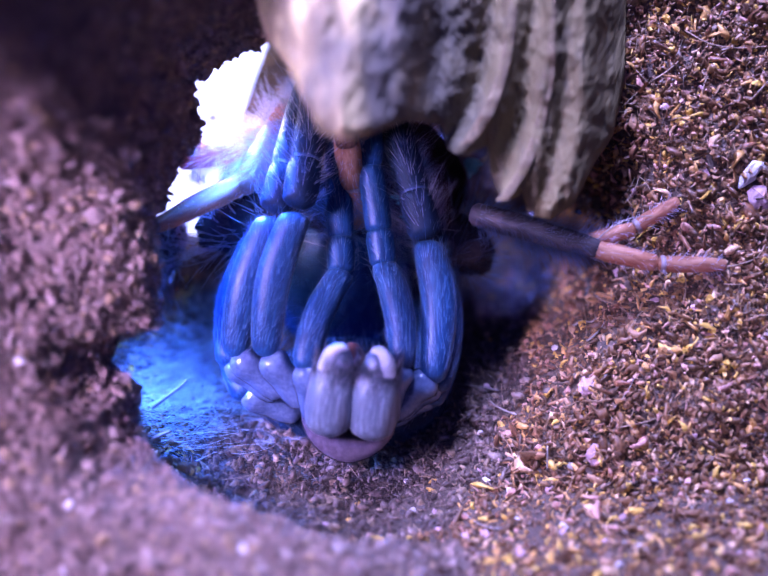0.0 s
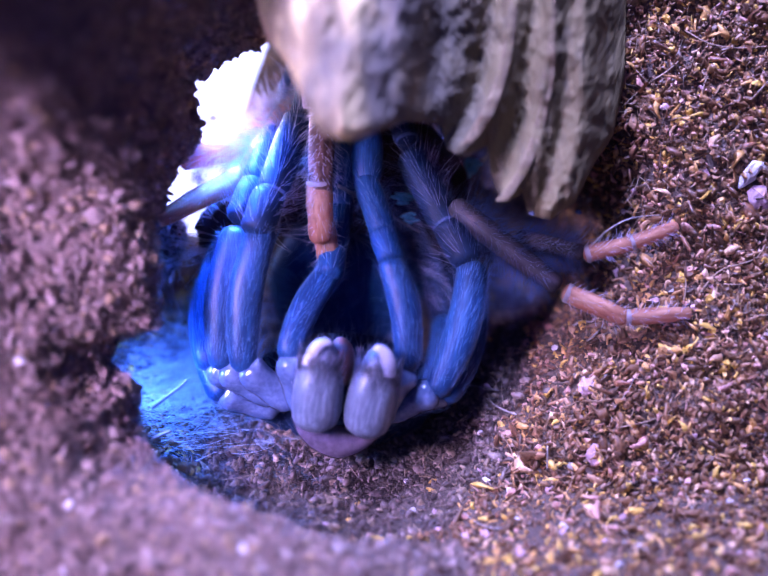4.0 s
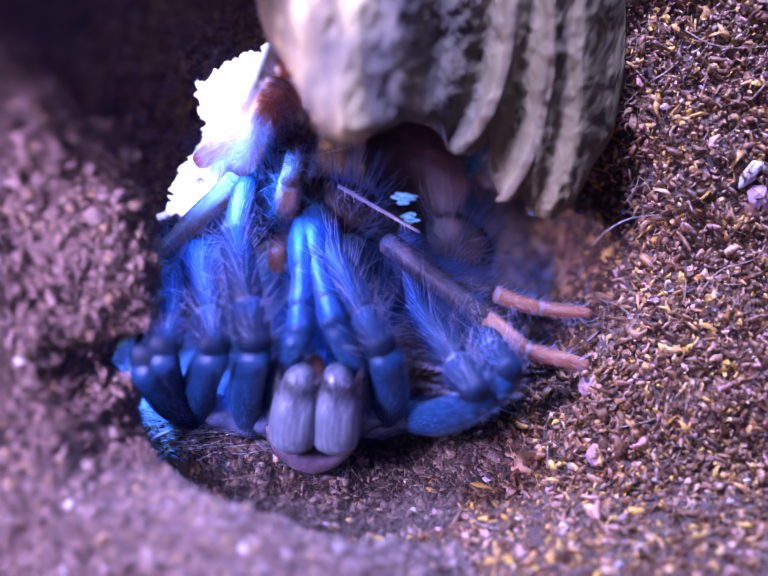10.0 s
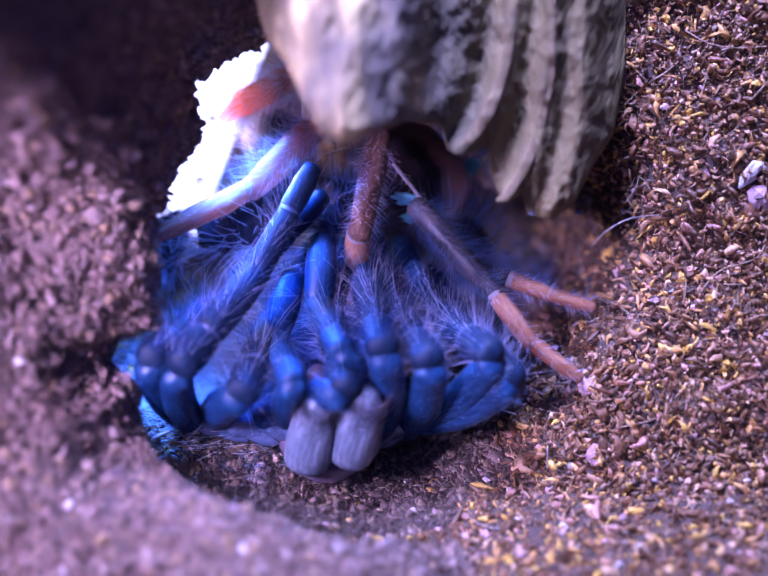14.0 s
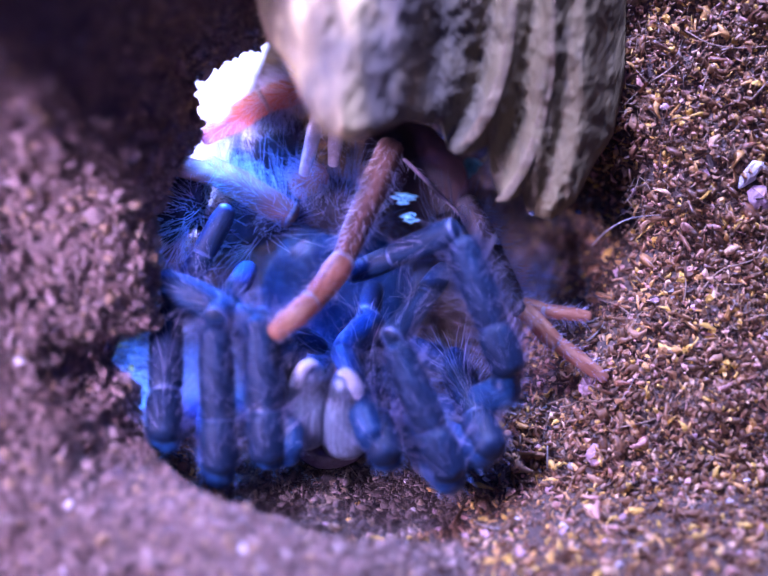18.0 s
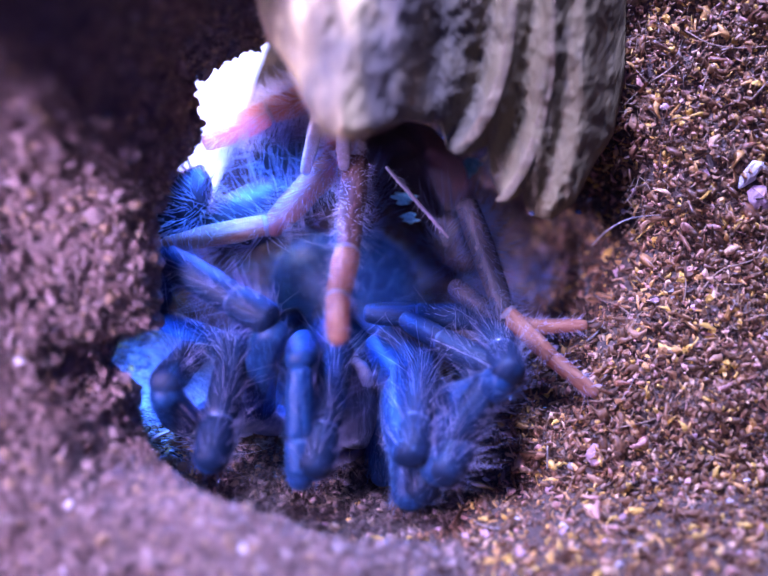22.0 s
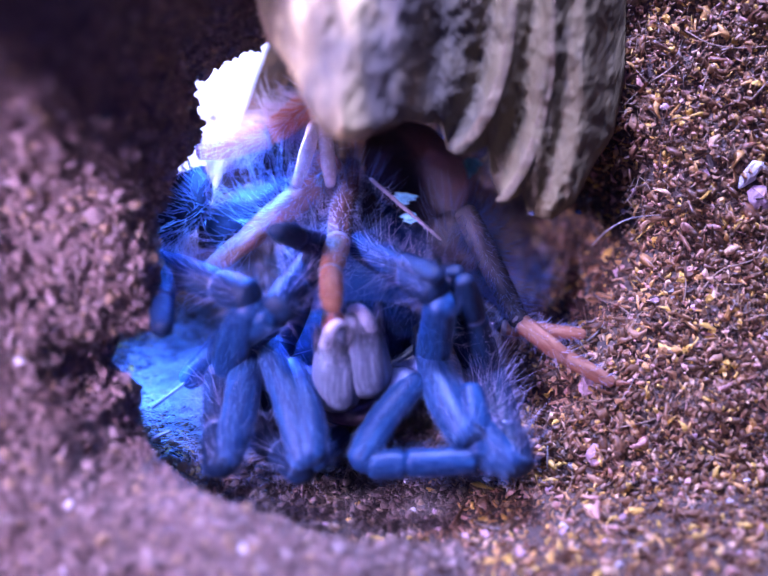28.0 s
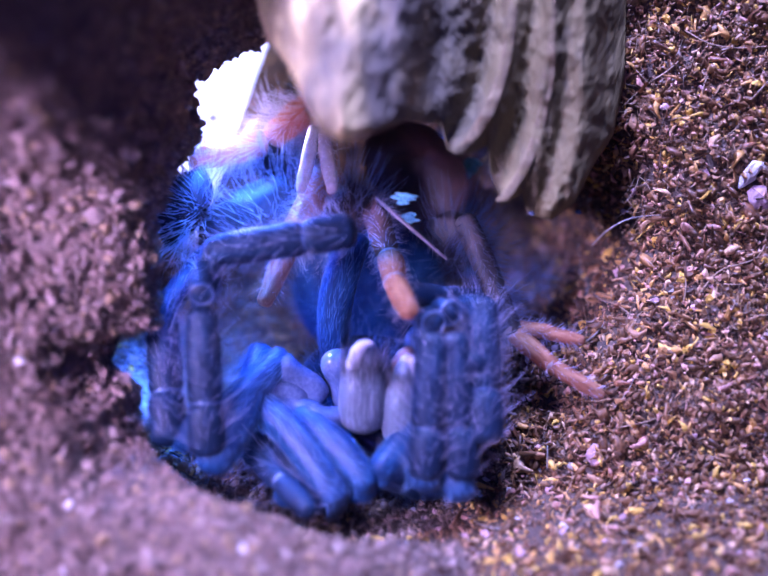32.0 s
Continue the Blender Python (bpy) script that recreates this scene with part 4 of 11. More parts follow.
    for i in range(46):
        u, v, a, ln = rng.uniform(12, 40), rng.uniform(-27, 28), rng.uniform(0, 3.14), rng.uniform(2, 6)
        du, dv = math.cos(a) * ln / 3, math.sin(a) * ln / 3
        k = rng.uniform(-0.8, 0.8)
        thread("root_fibre", "brown root fibre lying across the soil crumbs", "root", [on(u, v), on(u + du - dv * k * 0.4, v + dv + du * k * 0.4, 0.6), on(u + 2 * du - dv * k * 0.4, v + 2 * dv + du * k * 0.4, 0.6), on(u + 3 * du, v + 3 * dv)],
               rng.uniform(0.05, 0.12), rng.choice((TAN, TAN, ROOT)), "roots")
    thread("forked_twig", "pale forked twig end in the shaded burrow side", "twig", [(-24.5, -12.6, -1.0), (-22.8, -11.4, -0.3), (-21.2, -10.2, 0.2), (-20.6, -9.6, 0.3)], 0.26, ROOT)


build_bits()

# ---- what moves: the spider draws its limbs out of the old skin ----


def motions():
    walk(LIMB['pL femur'], [(0, pose(-0.0081, -0.0081, 0.0031, 113, 0, 159)), (2, pose(-0.0081, -0.0081, 0.0031, 111, 0, 157)), (3, pose(-0.0091, -0.0070, 0.0031, 123, 0, 153)), (6, pose(-0.0108, -0.0076, 0.0030, 93, 0, 155)), (7, pose(-0.0118, -0.0083, 0.0031, 108, 0, 155)), (8, pose(-0.0114, -0.0091, 0.0031, 122, 0, 156)), (9, pose(-0.0114, -0.0109, 0.0031, 110, 0, 140)), (9.5, pose(-0.0120, -0.0122, 0.0012, 79, 0, 147)), (10, pose(-0.0117, -0.0123, -0.0007, 47, 0, 156)), (11, pose(-0.0116, -0.0123, -0.0005, 54, 0, 163)), (12, pose(-0.0101, -0.0136, -0.0012, 33, 0, 169)), (13, pose(-0.0116, -0.0139, -0.0007, 47, 0, 161)), (14, pose(-0.0096, -0.0143, -0.0020, 25, 0, 172)), (17, pose(-0.0082, -0.0127, -0.0017, -16, -26, 144)), (18, pose(-0.0101, -0.0127, -0.0023, -4, -21, 111)), (19, pose(-0.0097, -0.0136, -0.0028, -9, -6, 110)), (20, pose(-0.0072, -0.0129, -0.0016, -2, -38, 83)), (21, pose(-0.0114, -0.0129, -0.0028, -1, -12, 82)), (22, pose(-0.0084, -0.0124, -0.0015, 26, -31, 47)), (23, pose(-0.0139, -0.0101, 0.0038, 90, -11, 30)), (24, pose(-0.0140, -0.0101, 0.0037, 90, 0, 31)), (25, pose(-0.0107, -0.0078, 0.0022, 58, 0, 23)), (28, pose(-0.0097, -0.0078, 0.0027, 61, 0, 16)), (29, pose(-0.0127, -0.0115, 0.0038, 90, 0, 44)), (30, pose(-0.0123, -0.0111, 0.0036, 70, 0, 49)), (31, pose(-0.0112, -0.0101, 0.0029, 62, 0, 20)), (32, pose(-0.0088, -0.0130, 0.0033, 65, 0, 47))])
    walk(LIMB['pL patella'], [(0, pose(-0.0045, 0.0016, -0.0012, 107, 0, -177)), (2, pose(-0.0041, 0.0016, -0.0009, 107, 0, -175)), (3, pose(-0.0049, 0.0014, -0.0030, 102, 0, -180)), (4.5, pose(-0.0059, 0.0011, 0.0017, 149, 0, 164)), (6, pose(-0.0063, 0.0024, 0.0025, -176, 22, 132)), (7, pose(-0.0074, 0.0012, -0.0003, 165, 15, 102)), (8, pose(-0.0075, -0.0006, -0.0028, 169, 17, 102)), (9, pose(-0.0048, -0.0029, -0.0007, 168, -11, 108)), (10, pose(-0.0084, -0.0050, 0.0069, 146, -26, 146)), (11, pose(-0.0091, -0.0038, 0.0060, 141, -11, 172)), (12, pose(-0.0089, -0.0076, 0.0080, 148, -10, -153)), (13, pose(-0.0090, -0.0062, 0.0068, 137, 0, -176)), (14, pose(-0.0089, -0.0096, 0.0080, 148, 0, -150)), (17, pose(-0.0063, -0.0178, 0.0079, 138, 5, 172)), (18, pose(-0.0094, -0.0166, 0.0080, 124, 0, -177)), (19, pose(-0.0109, -0.0151, 0.0080, 143, 0, -163)), (20, pose(-0.0084, -0.0196, 0.0071, 103, 0, 158)), (21, pose(-0.0118, -0.0151, 0.0080, 143, 0, -163)), (22, pose(-0.0084, -0.0188, 0.0070, 90, 0, -180)), (23, pose(-0.0082, -0.0202, 0.0037, 58, 0, -138)), (24, pose(-0.0079, -0.0203, 0.0037, 59, 0, -137)), (24.5, pose(-0.0067, -0.0194, 0.0062, 95, 0, -142)), (25, pose(-0.0070, -0.0164, 0.0080, 131, 0, -148)), (28, pose(-0.0070, -0.0171, 0.0080, 179, 14, -154)), (28.33, pose(-0.0033, -0.0191, 0.0080, 141, -2, -121)), (28.67, pose(-0.0015, -0.0201, 0.0053, 94, 0, -107)), (29, pose(-0.0047, -0.0198, 0.0037, 48, 0, -97)), (29.5, pose(-0.0025, -0.0188, 0.0061, 98, 0, -88)), (30, pose(-0.0045, -0.0179, 0.0074, 148, 0, -76)), (30.5, pose(-0.0054, -0.0195, 0.0087, 130, 17, -126)), (31, pose(-0.0080, -0.0191, 0.0080, 90, 3, -169)), (31.5, pose(-0.0036, -0.0204, 0.0091, 124, 0, -136)), (32, pose(-0.0014, -0.0198, 0.0080, 142, -9, -87))])
    walk(LIMB['pL tibia'], [(0, pose(-0.0046, 0.0053, -0.0024, 107, 0, -177)), (2, pose(-0.0044, 0.0053, -0.0020, 107, 0, -175)), (3, pose(-0.0049, 0.0052, -0.0038, 102, 0, -180)), (4.5, pose(-0.0054, 0.0030, -0.0017, 149, 0, 164)), (6, pose(-0.0055, 0.0011, -0.0011, -176, 22, 132)), (7, pose(-0.0062, 0.0004, -0.0040, 165, 15, 102)), (8, pose(-0.0065, -0.0016, -0.0064, 169, 17, 102)), (9, pose(-0.0043, -0.0020, -0.0044, 168, -11, 108)), (10, pose(-0.0084, -0.0024, 0.0040, 146, -26, 146)), (11, pose(-0.0092, -0.0013, 0.0031, 141, -11, 172)), (12, pose(-0.0104, -0.0060, 0.0048, 148, -10, -153)), (13, pose(-0.0092, -0.0036, 0.0040, 137, 0, -176)), (14, pose(-0.0100, -0.0078, 0.0047, 148, 0, -150)), (17, pose(-0.0056, -0.0153, 0.0050, 138, 5, 172)), (18, pose(-0.0096, -0.0134, 0.0058, 124, 0, -177)), (19, pose(-0.0115, -0.0129, 0.0049, 143, 0, -163)), (20, pose(-0.0070, -0.0161, 0.0063, 103, 0, 158)), (21, pose(-0.0125, -0.0129, 0.0049, 143, 0, -163)), (22, pose(-0.0084, -0.0149, 0.0070, 90, 0, -180)), (23, pose(-0.0104, -0.0178, 0.0058, 58, 0, -138)), (24, pose(-0.0102, -0.0179, 0.0057, 59, 0, -137)), (24.5, pose(-0.0091, -0.0163, 0.0058, 95, 0, -142)), (25, pose(-0.0085, -0.0139, 0.0055, 131, 0, -148)), (28, pose(-0.0062, -0.0167, 0.0042, 179, 14, -154)), (28.33, pose(-0.0054, -0.0180, 0.0050, 141, -2, -121)), (28.67, pose(-0.0052, -0.0190, 0.0050, 94, 0, -107)), (29, pose(-0.0075, -0.0195, 0.0064, 48, 0, -97)), (29.5, pose(-0.0063, -0.0189, 0.0055, 98, 0, -88)), (30, pose(-0.0065, -0.0184, 0.0041, 148, 0, -76)), (30.5, pose(-0.0074, -0.0171, 0.0063, 130, 17, -126)), (31, pose(-0.0088, -0.0153, 0.0080, 90, 3, -169)), (31.5, pose(-0.0058, -0.0181, 0.0069, 124, 0, -136)), (32, pose(-0.0038, -0.0204, 0.0050, 142, -9, -87))])
    walk(LIMB['pL tarsus'], [(0, pose(-0.0049, 0.0123, -0.0046, 117, 0, 177)), (2, pose(-0.0049, 0.0123, -0.0042, 117, 0, 177)), (3, pose(-0.0050, 0.0124, -0.0054, 117, 0, 177)), (6, pose(-0.0045, -0.0005, -0.0062, 124, 0, 172)), (7, pose(-0.0045, -0.0005, -0.0091, 124, 0, 172)), (8, pose(-0.0052, -0.0028, -0.0116, 134, 0, 165)), (9, pose(-0.0035, -0.0007, -0.0096, 140, 0, 167)), (10, pose(-0.0084, 0.0015, -0.0004, 132, 0, -177)), (11, pose(-0.0095, 0.0026, -0.0014, 131, 0, -177)), (12, pose(-0.0125, -0.0037, 0.0000, 109, 0, 173)), (13, pose(-0.0095, 0.0005, -0.0002, 130, 0, -167)), (14, pose(-0.0115, -0.0052, 0.0000, 115, 0, 165)), (17, pose(-0.0048, -0.0118, 0.0010, 128, 0, 176)), (18, pose(-0.0098, -0.0087, 0.0026, 134, 0, 178)), (19, pose(-0.0125, -0.0098, 0.0005, 127, 0, 174)), (20, pose(-0.0047, -0.0105, 0.0049, 126, 0, -164)), (21, pose(-0.0135, -0.0098, 0.0005, 110, 0, -170)), (22, pose(-0.0085, -0.0074, 0.0070, 165, 3, -173)), (23, pose(-0.0128, -0.0151, 0.0080, 116, 0, -140)), (24, pose(-0.0128, -0.0151, 0.0080, 116, 0, -140)), (24.5, pose(-0.0115, -0.0131, 0.0051, 107, 0, 178)), (25, pose(-0.0102, -0.0094, 0.0017, 90, 0, 141)), (28, pose(-0.0050, -0.0136, -0.0008, 90, 0, 178)), (28.5, pose(-0.0070, -0.0171, 0.0043, 124, 0, -168)), (29, pose(-0.0093, -0.0193, 0.0080, 155, 0, -135)), (29.5, pose(-0.0082, -0.0207, 0.0037, 97, 0, -140)), (30, pose(-0.0095, -0.0192, -0.0008, 40, 0, -144)), (30.5, pose(-0.0098, -0.0143, 0.0033, 63, 0, -172)), (31, pose(-0.0101, -0.0083, 0.0080, 90, 0, 171)), (31.5, pose(-0.0085, -0.0157, 0.0032, 49, 0, -171)), (32, pose(-0.0074, -0.0213, 0.0004, 11, 17, -162))])
    walk(LIMB['pL coxa'], [(0, pose(-0.0080, -0.0079, 0.0030, 108, 0, 12)), (2, pose(-0.0080, -0.0079, 0.0030, 108, 0, 13)), (3, pose(-0.0090, -0.0069, 0.0030, 106, 0, 16)), (6, pose(-0.0108, -0.0074, 0.0030, 106, 0, 16)), (7, pose(-0.0117, -0.0081, 0.0030, 107, 0, 17)), (8, pose(-0.0113, -0.0089, 0.0030, 110, 0, 14)), (9, pose(-0.0113, -0.0107, 0.0030, 116, 0, 17)), (10, pose(-0.0115, -0.0119, -0.0003, 119, 0, 15)), (11, pose(-0.0115, -0.0119, -0.0003, 117, 0, 12)), (12, pose(-0.0100, -0.0129, -0.0003, 122, 0, 10)), (13, pose(-0.0115, -0.0135, -0.0003, 121, 0, 12)), (14, pose(-0.0094, -0.0135, -0.0003, 124, 0, 10)), (17, pose(-0.0079, -0.0135, -0.0003, 139, 0, 6)), (18, pose(-0.0100, -0.0135, -0.0003, 144, 0, 25)), (19, pose(-0.0100, -0.0140, -0.0003, 125, 0, -12)), (20, pose(-0.0074, -0.0140, -0.0003, 153, 0, -9)), (21, pose(-0.0115, -0.0135, -0.0003, 137, 0, 14)), (22, pose(-0.0084, -0.0135, -0.0003, 141, 0, 14)), (23, pose(-0.0142, -0.0096, 0.0037, 110, 0, 54)), (24, pose(-0.0144, -0.0093, 0.0037, 110, 0, 50)), (25, pose(-0.0097, -0.0101, 0.0037, 124, 0, 90)), (28, pose(-0.0092, -0.0096, 0.0037, 123, 0, 85)), (29, pose(-0.0131, -0.0111, 0.0037, 112, 0, 86)), (30, pose(-0.0119, -0.0113, 0.0037, 113, 0, 90)), (31, pose(-0.0107, -0.0116, 0.0037, 121, 0, 92)), (32, pose(-0.0081, -0.0136, 0.0037, 110, 0, 88))])
    walk(LIMB['pR femur'], [(0, pose(0.0018, -0.0080, 0.0030, 109, 0, -170)), (2, pose(0.0022, -0.0080, 0.0030, 104, 0, -170)), (3, pose(0.0027, -0.0083, 0.0030, 90, 0, -171)), (6, pose(0.0001, -0.0080, 0.0030, 103, 0, -167)), (7, pose(-0.0014, -0.0080, 0.0030, 113, 0, -159)), (8, pose(-0.0017, -0.0090, 0.0031, 123, 0, -163)), (9, pose(-0.0011, -0.0107, 0.0033, 121, 0, -170)), (9.5, pose(-0.0014, -0.0124, 0.0014, 87, 0, -166)), (10, pose(-0.0021, -0.0124, -0.0006, 53, 0, -162)), (11, pose(-0.0026, -0.0128, -0.0005, 58, 0, -153)), (12, pose(-0.0023, -0.0129, -0.0002, 69, 0, -175)), (13, pose(-0.0033, -0.0134, -0.0002, 79, 0, -175)), (14, pose(-0.0016, -0.0140, -0.0008, 46, 0, -161)), (17, pose(-0.0008, -0.0141, -0.0026, 14, -6, -165)), (18, pose(-0.0013, -0.0129, -0.0028, -11, 3, -165)), (19, pose(-0.0026, -0.0132, -0.0019, -21, -15, 171)), (20, pose(-0.0009, -0.0132, -0.0018, -16, -22, 142)), (21, pose(-0.0024, -0.0130, -0.0027, -14, -2, 136)), (21.5, pose(-0.0009, -0.0102, -0.0022, -32, -43, 123)), (22, pose(0.0003, -0.0093, -0.0002, 90, -88, -2)), (23, pose(0.0001, -0.0068, 0.0011, 31, -43, 43)), (24, pose(0.0006, -0.0073, 0.0011, 47, -25, 16)), (25, pose(0.0030, -0.0090, 0.0037, 84, -12, -26)), (28, pose(0.0036, -0.0094, 0.0035, 68, 0, -36)), (29, pose(0.0009, -0.0112, 0.0025, 60, 0, -29)), (30, pose(0.0025, -0.0106, 0.0033, 65, 0, -40)), (31, pose(0.0019, -0.0114, 0.0037, 90, 0, -42)), (32, pose(0.0061, -0.0135, 0.0005, 47, 0, -54))])
    walk(LIMB['pR patella'], [(0, pose(0.0000, 0.0023, -0.0006, 99, 0, -172)), (2, pose(0.0003, 0.0026, 0.0003, 105, 0, -170)), (3, pose(0.0010, 0.0027, 0.0030, 106, 0, -166)), (6, pose(-0.0022, 0.0025, 0.0006, 144, 0, -151)), (7, pose(-0.0051, 0.0014, -0.0013, 136, 0, -160)), (7.5, pose(-0.0047, 0.0007, -0.0008, 173, -3, -158)), (8, pose(-0.0044, -0.0001, -0.0029, -155, -20, -133)), (9, pose(-0.0028, -0.0014, -0.0023, 156, 0, -141)), (10, pose(-0.0049, -0.0040, 0.0060, 136, 0, -163)), (11, pose(-0.0069, -0.0045, 0.0053, 141, 0, -172)), (12, pose(-0.0032, -0.0026, 0.0037, 133, 0, -171)), (12.5, pose(-0.0030, -0.0045, 0.0023, 88, 0, -161)), (13, pose(-0.0043, -0.0026, 0.0019, 43, 0, -151)), (13.5, pose(-0.0031, -0.0064, 0.0048, 94, 0, -151)), (14, pose(-0.0041, -0.0065, 0.0069, 144, 0, -150)), (17, pose(-0.0004, -0.0113, 0.0080, 142, 0, -162)), (18, pose(-0.0012, -0.0151, 0.0080, 117, 0, -160)), (19, pose(-0.0007, -0.0176, 0.0080, 133, 0, -180)), (20, pose(0.0003, -0.0181, 0.0080, 124, 0, -173)), (21, pose(-0.0041, -0.0151, 0.0080, 125, 0, -160)), (22, pose(-0.0002, -0.0205, -0.0003, 90, 0, 167)), (23, pose(-0.0007, -0.0154, 0.0080, 123, 0, -166)), (24, pose(-0.0004, -0.0153, 0.0080, 90, 0, -161)), (24.5, pose(-0.0016, -0.0180, 0.0062, 79, 0, 164)), (25, pose(-0.0021, -0.0187, 0.0049, 73, 0, 127)), (28, pose(-0.0017, -0.0176, 0.0076, 90, 0, 92)), (29, pose(-0.0038, -0.0195, 0.0080, 133, 0, 83)), (30, pose(-0.0038, -0.0183, 0.0080, 149, 0, 71)), (31, pose(-0.0045, -0.0197, 0.0037, 90, 0, 84)), (32, pose(-0.0004, -0.0183, 0.0080, 145, 0, 60))])
    walk(LIMB['pR tibia'], [(0, pose(-0.0005, 0.0061, -0.0013, 99, 0, -172)), (2, pose(-0.0004, 0.0063, -0.0007, 105, 0, -170)), (3, pose(0.0001, 0.0063, 0.0019, 106, 0, -166)), (6, pose(-0.0034, 0.0044, -0.0025, 144, 0, -151)), (7, pose(-0.0060, 0.0040, -0.0041, 136, 0, -160)), (7.5, pose(-0.0050, 0.0011, -0.0046, 173, -3, -158)), (8, pose(-0.0040, -0.0021, -0.0062, -155, -20, -133)), (9, pose(-0.0038, -0.0002, -0.0058, 156, 0, -141)), (10, pose(-0.0057, -0.0015, 0.0032, 136, 0, -163)), (11, pose(-0.0072, -0.0021, 0.0023, 141, 0, -172)), (12, pose(-0.0037, 0.0002, 0.0010, 133, 0, -171)), (12.5, pose(-0.0042, -0.0009, 0.0024, 88, 0, -161)), (13, pose(-0.0055, -0.0003, 0.0047, 43, 0, -151)), (13.5, pose(-0.0050, -0.0031, 0.0045, 94, 0, -151)), (14, pose(-0.0052, -0.0045, 0.0037, 144, 0, -150)), (17, pose(-0.0012, -0.0090, 0.0050, 142, 0, -162)), (18, pose(-0.0023, -0.0119, 0.0062, 117, 0, -160)), (19, pose(-0.0007, -0.0147, 0.0053, 133, 0, -180)), (20, pose(-0.0001, -0.0149, 0.0058, 124, 0, -173)), (21, pose(-0.0052, -0.0121, 0.0058, 125, 0, -160)), (22, pose(0.0007, -0.0168, -0.0003, 90, 0, 167)), (23, pose(-0.0015, -0.0122, 0.0059, 123, 0, -166)), (24, pose(-0.0016, -0.0116, 0.0080, 90, 0, -161)), (24.5, pose(-0.0005, -0.0144, 0.0070, 79, 0, 164)), (25, pose(0.0009, -0.0165, 0.0061, 73, 0, 127)), (28, pose(0.0022, -0.0174, 0.0076, 90, 0, 92)), (29, pose(-0.0010, -0.0199, 0.0054, 133, 0, 83)), (30, pose(-0.0019, -0.0189, 0.0047, 149, 0, 71)), (31, pose(-0.0007, -0.0201, 0.0037, 90, 0, 84)), (32, pose(0.0015, -0.0194, 0.0048, 145, 0, 60))])
    walk(LIMB['pR tarsus'], [(0, pose(-0.0015, 0.0131, -0.0025, 109, 0, -174)), (2, pose(-0.0015, 0.0131, -0.0025, 109, 0, -174)), (3, pose(-0.0015, 0.0129, -0.0001, 109, 0, -174)), (6, pose(-0.0051, 0.0074, -0.0074, 134, 0, 167)), (7, pose(-0.0075, 0.0080, -0.0086, 137, 0, -161)), (8, pose(-0.0035, -0.0049, -0.0112, 125, 0, -179)), (9, pose(-0.0052, 0.0017, -0.0111, 135, 0, -178)), (10, pose(-0.0069, 0.0026, -0.0011, 131, 0, -173)), (11, pose(-0.0077, 0.0016, -0.0022, 119, 0, 179)), (11.5, pose(-0.0061, 0.0024, -0.0027, 86, 0, -179)), (12, pose(-0.0044, 0.0046, -0.0031, 52, 0, -176)), (12.5, pose(-0.0055, 0.0027, 0.0024, 88, 0, -168)), (13, pose(-0.0070, 0.0023, 0.0080, 123, 0, -160)), (14, pose(-0.0069, -0.0016, -0.0009, 110, 0, 177)), (17, pose(-0.0022, -0.0057, 0.0006, 111, 0, -180)), (18, pose(-0.0042, -0.0066, 0.0034, 143, 1, 135)), (19, pose(-0.0007, -0.0108, 0.0016, 126, -12, -174)), (20, pose(-0.0007, -0.0102, 0.0027, 132, 0, -164)), (21, pose(-0.0068, -0.0077, 0.0025, 138, 18, 142)), (21.5, pose(-0.0022, -0.0091, 0.0016, 148, 0, 173)), (22, pose(0.0024, -0.0099, -0.0002, 136, -8, -146)), (22.5, pose(-0.0010, -0.0095, 0.0023, 135, 18, 155)), (23, pose(-0.0025, -0.0072, 0.0024, 90, 14, 94)), (23.5, pose(-0.0041, -0.0053, 0.0055, 108, 0, 56)), (24, pose(-0.0041, -0.0045, 0.0080, 118, 0, 12)), (24.33, pose(-0.0015, -0.0076, 0.0104, 159, -4, 51)), (24.67, pose(0.0019, -0.0111, 0.0102, 166, -41, 92)), (25, pose(0.0059, -0.0127, 0.0080, 90, -55, -178)), (28, pose(0.0098, -0.0171, 0.0076, 112, -26, 179)), (28.5, pose(0.0063, -0.0197, 0.0042, 76, 0, 168)), (29, pose(0.0034, -0.0204, 0.0013, 44, 0, 138)), (30, pose(0.0009, -0.0198, -0.0001, 42, 0, 132)), (31, pose(0.0073, -0.0208, 0.0037, 54, 0, 168)), (32, pose(0.0044, -0.0211, -0.0000, 31, 0, 141))])
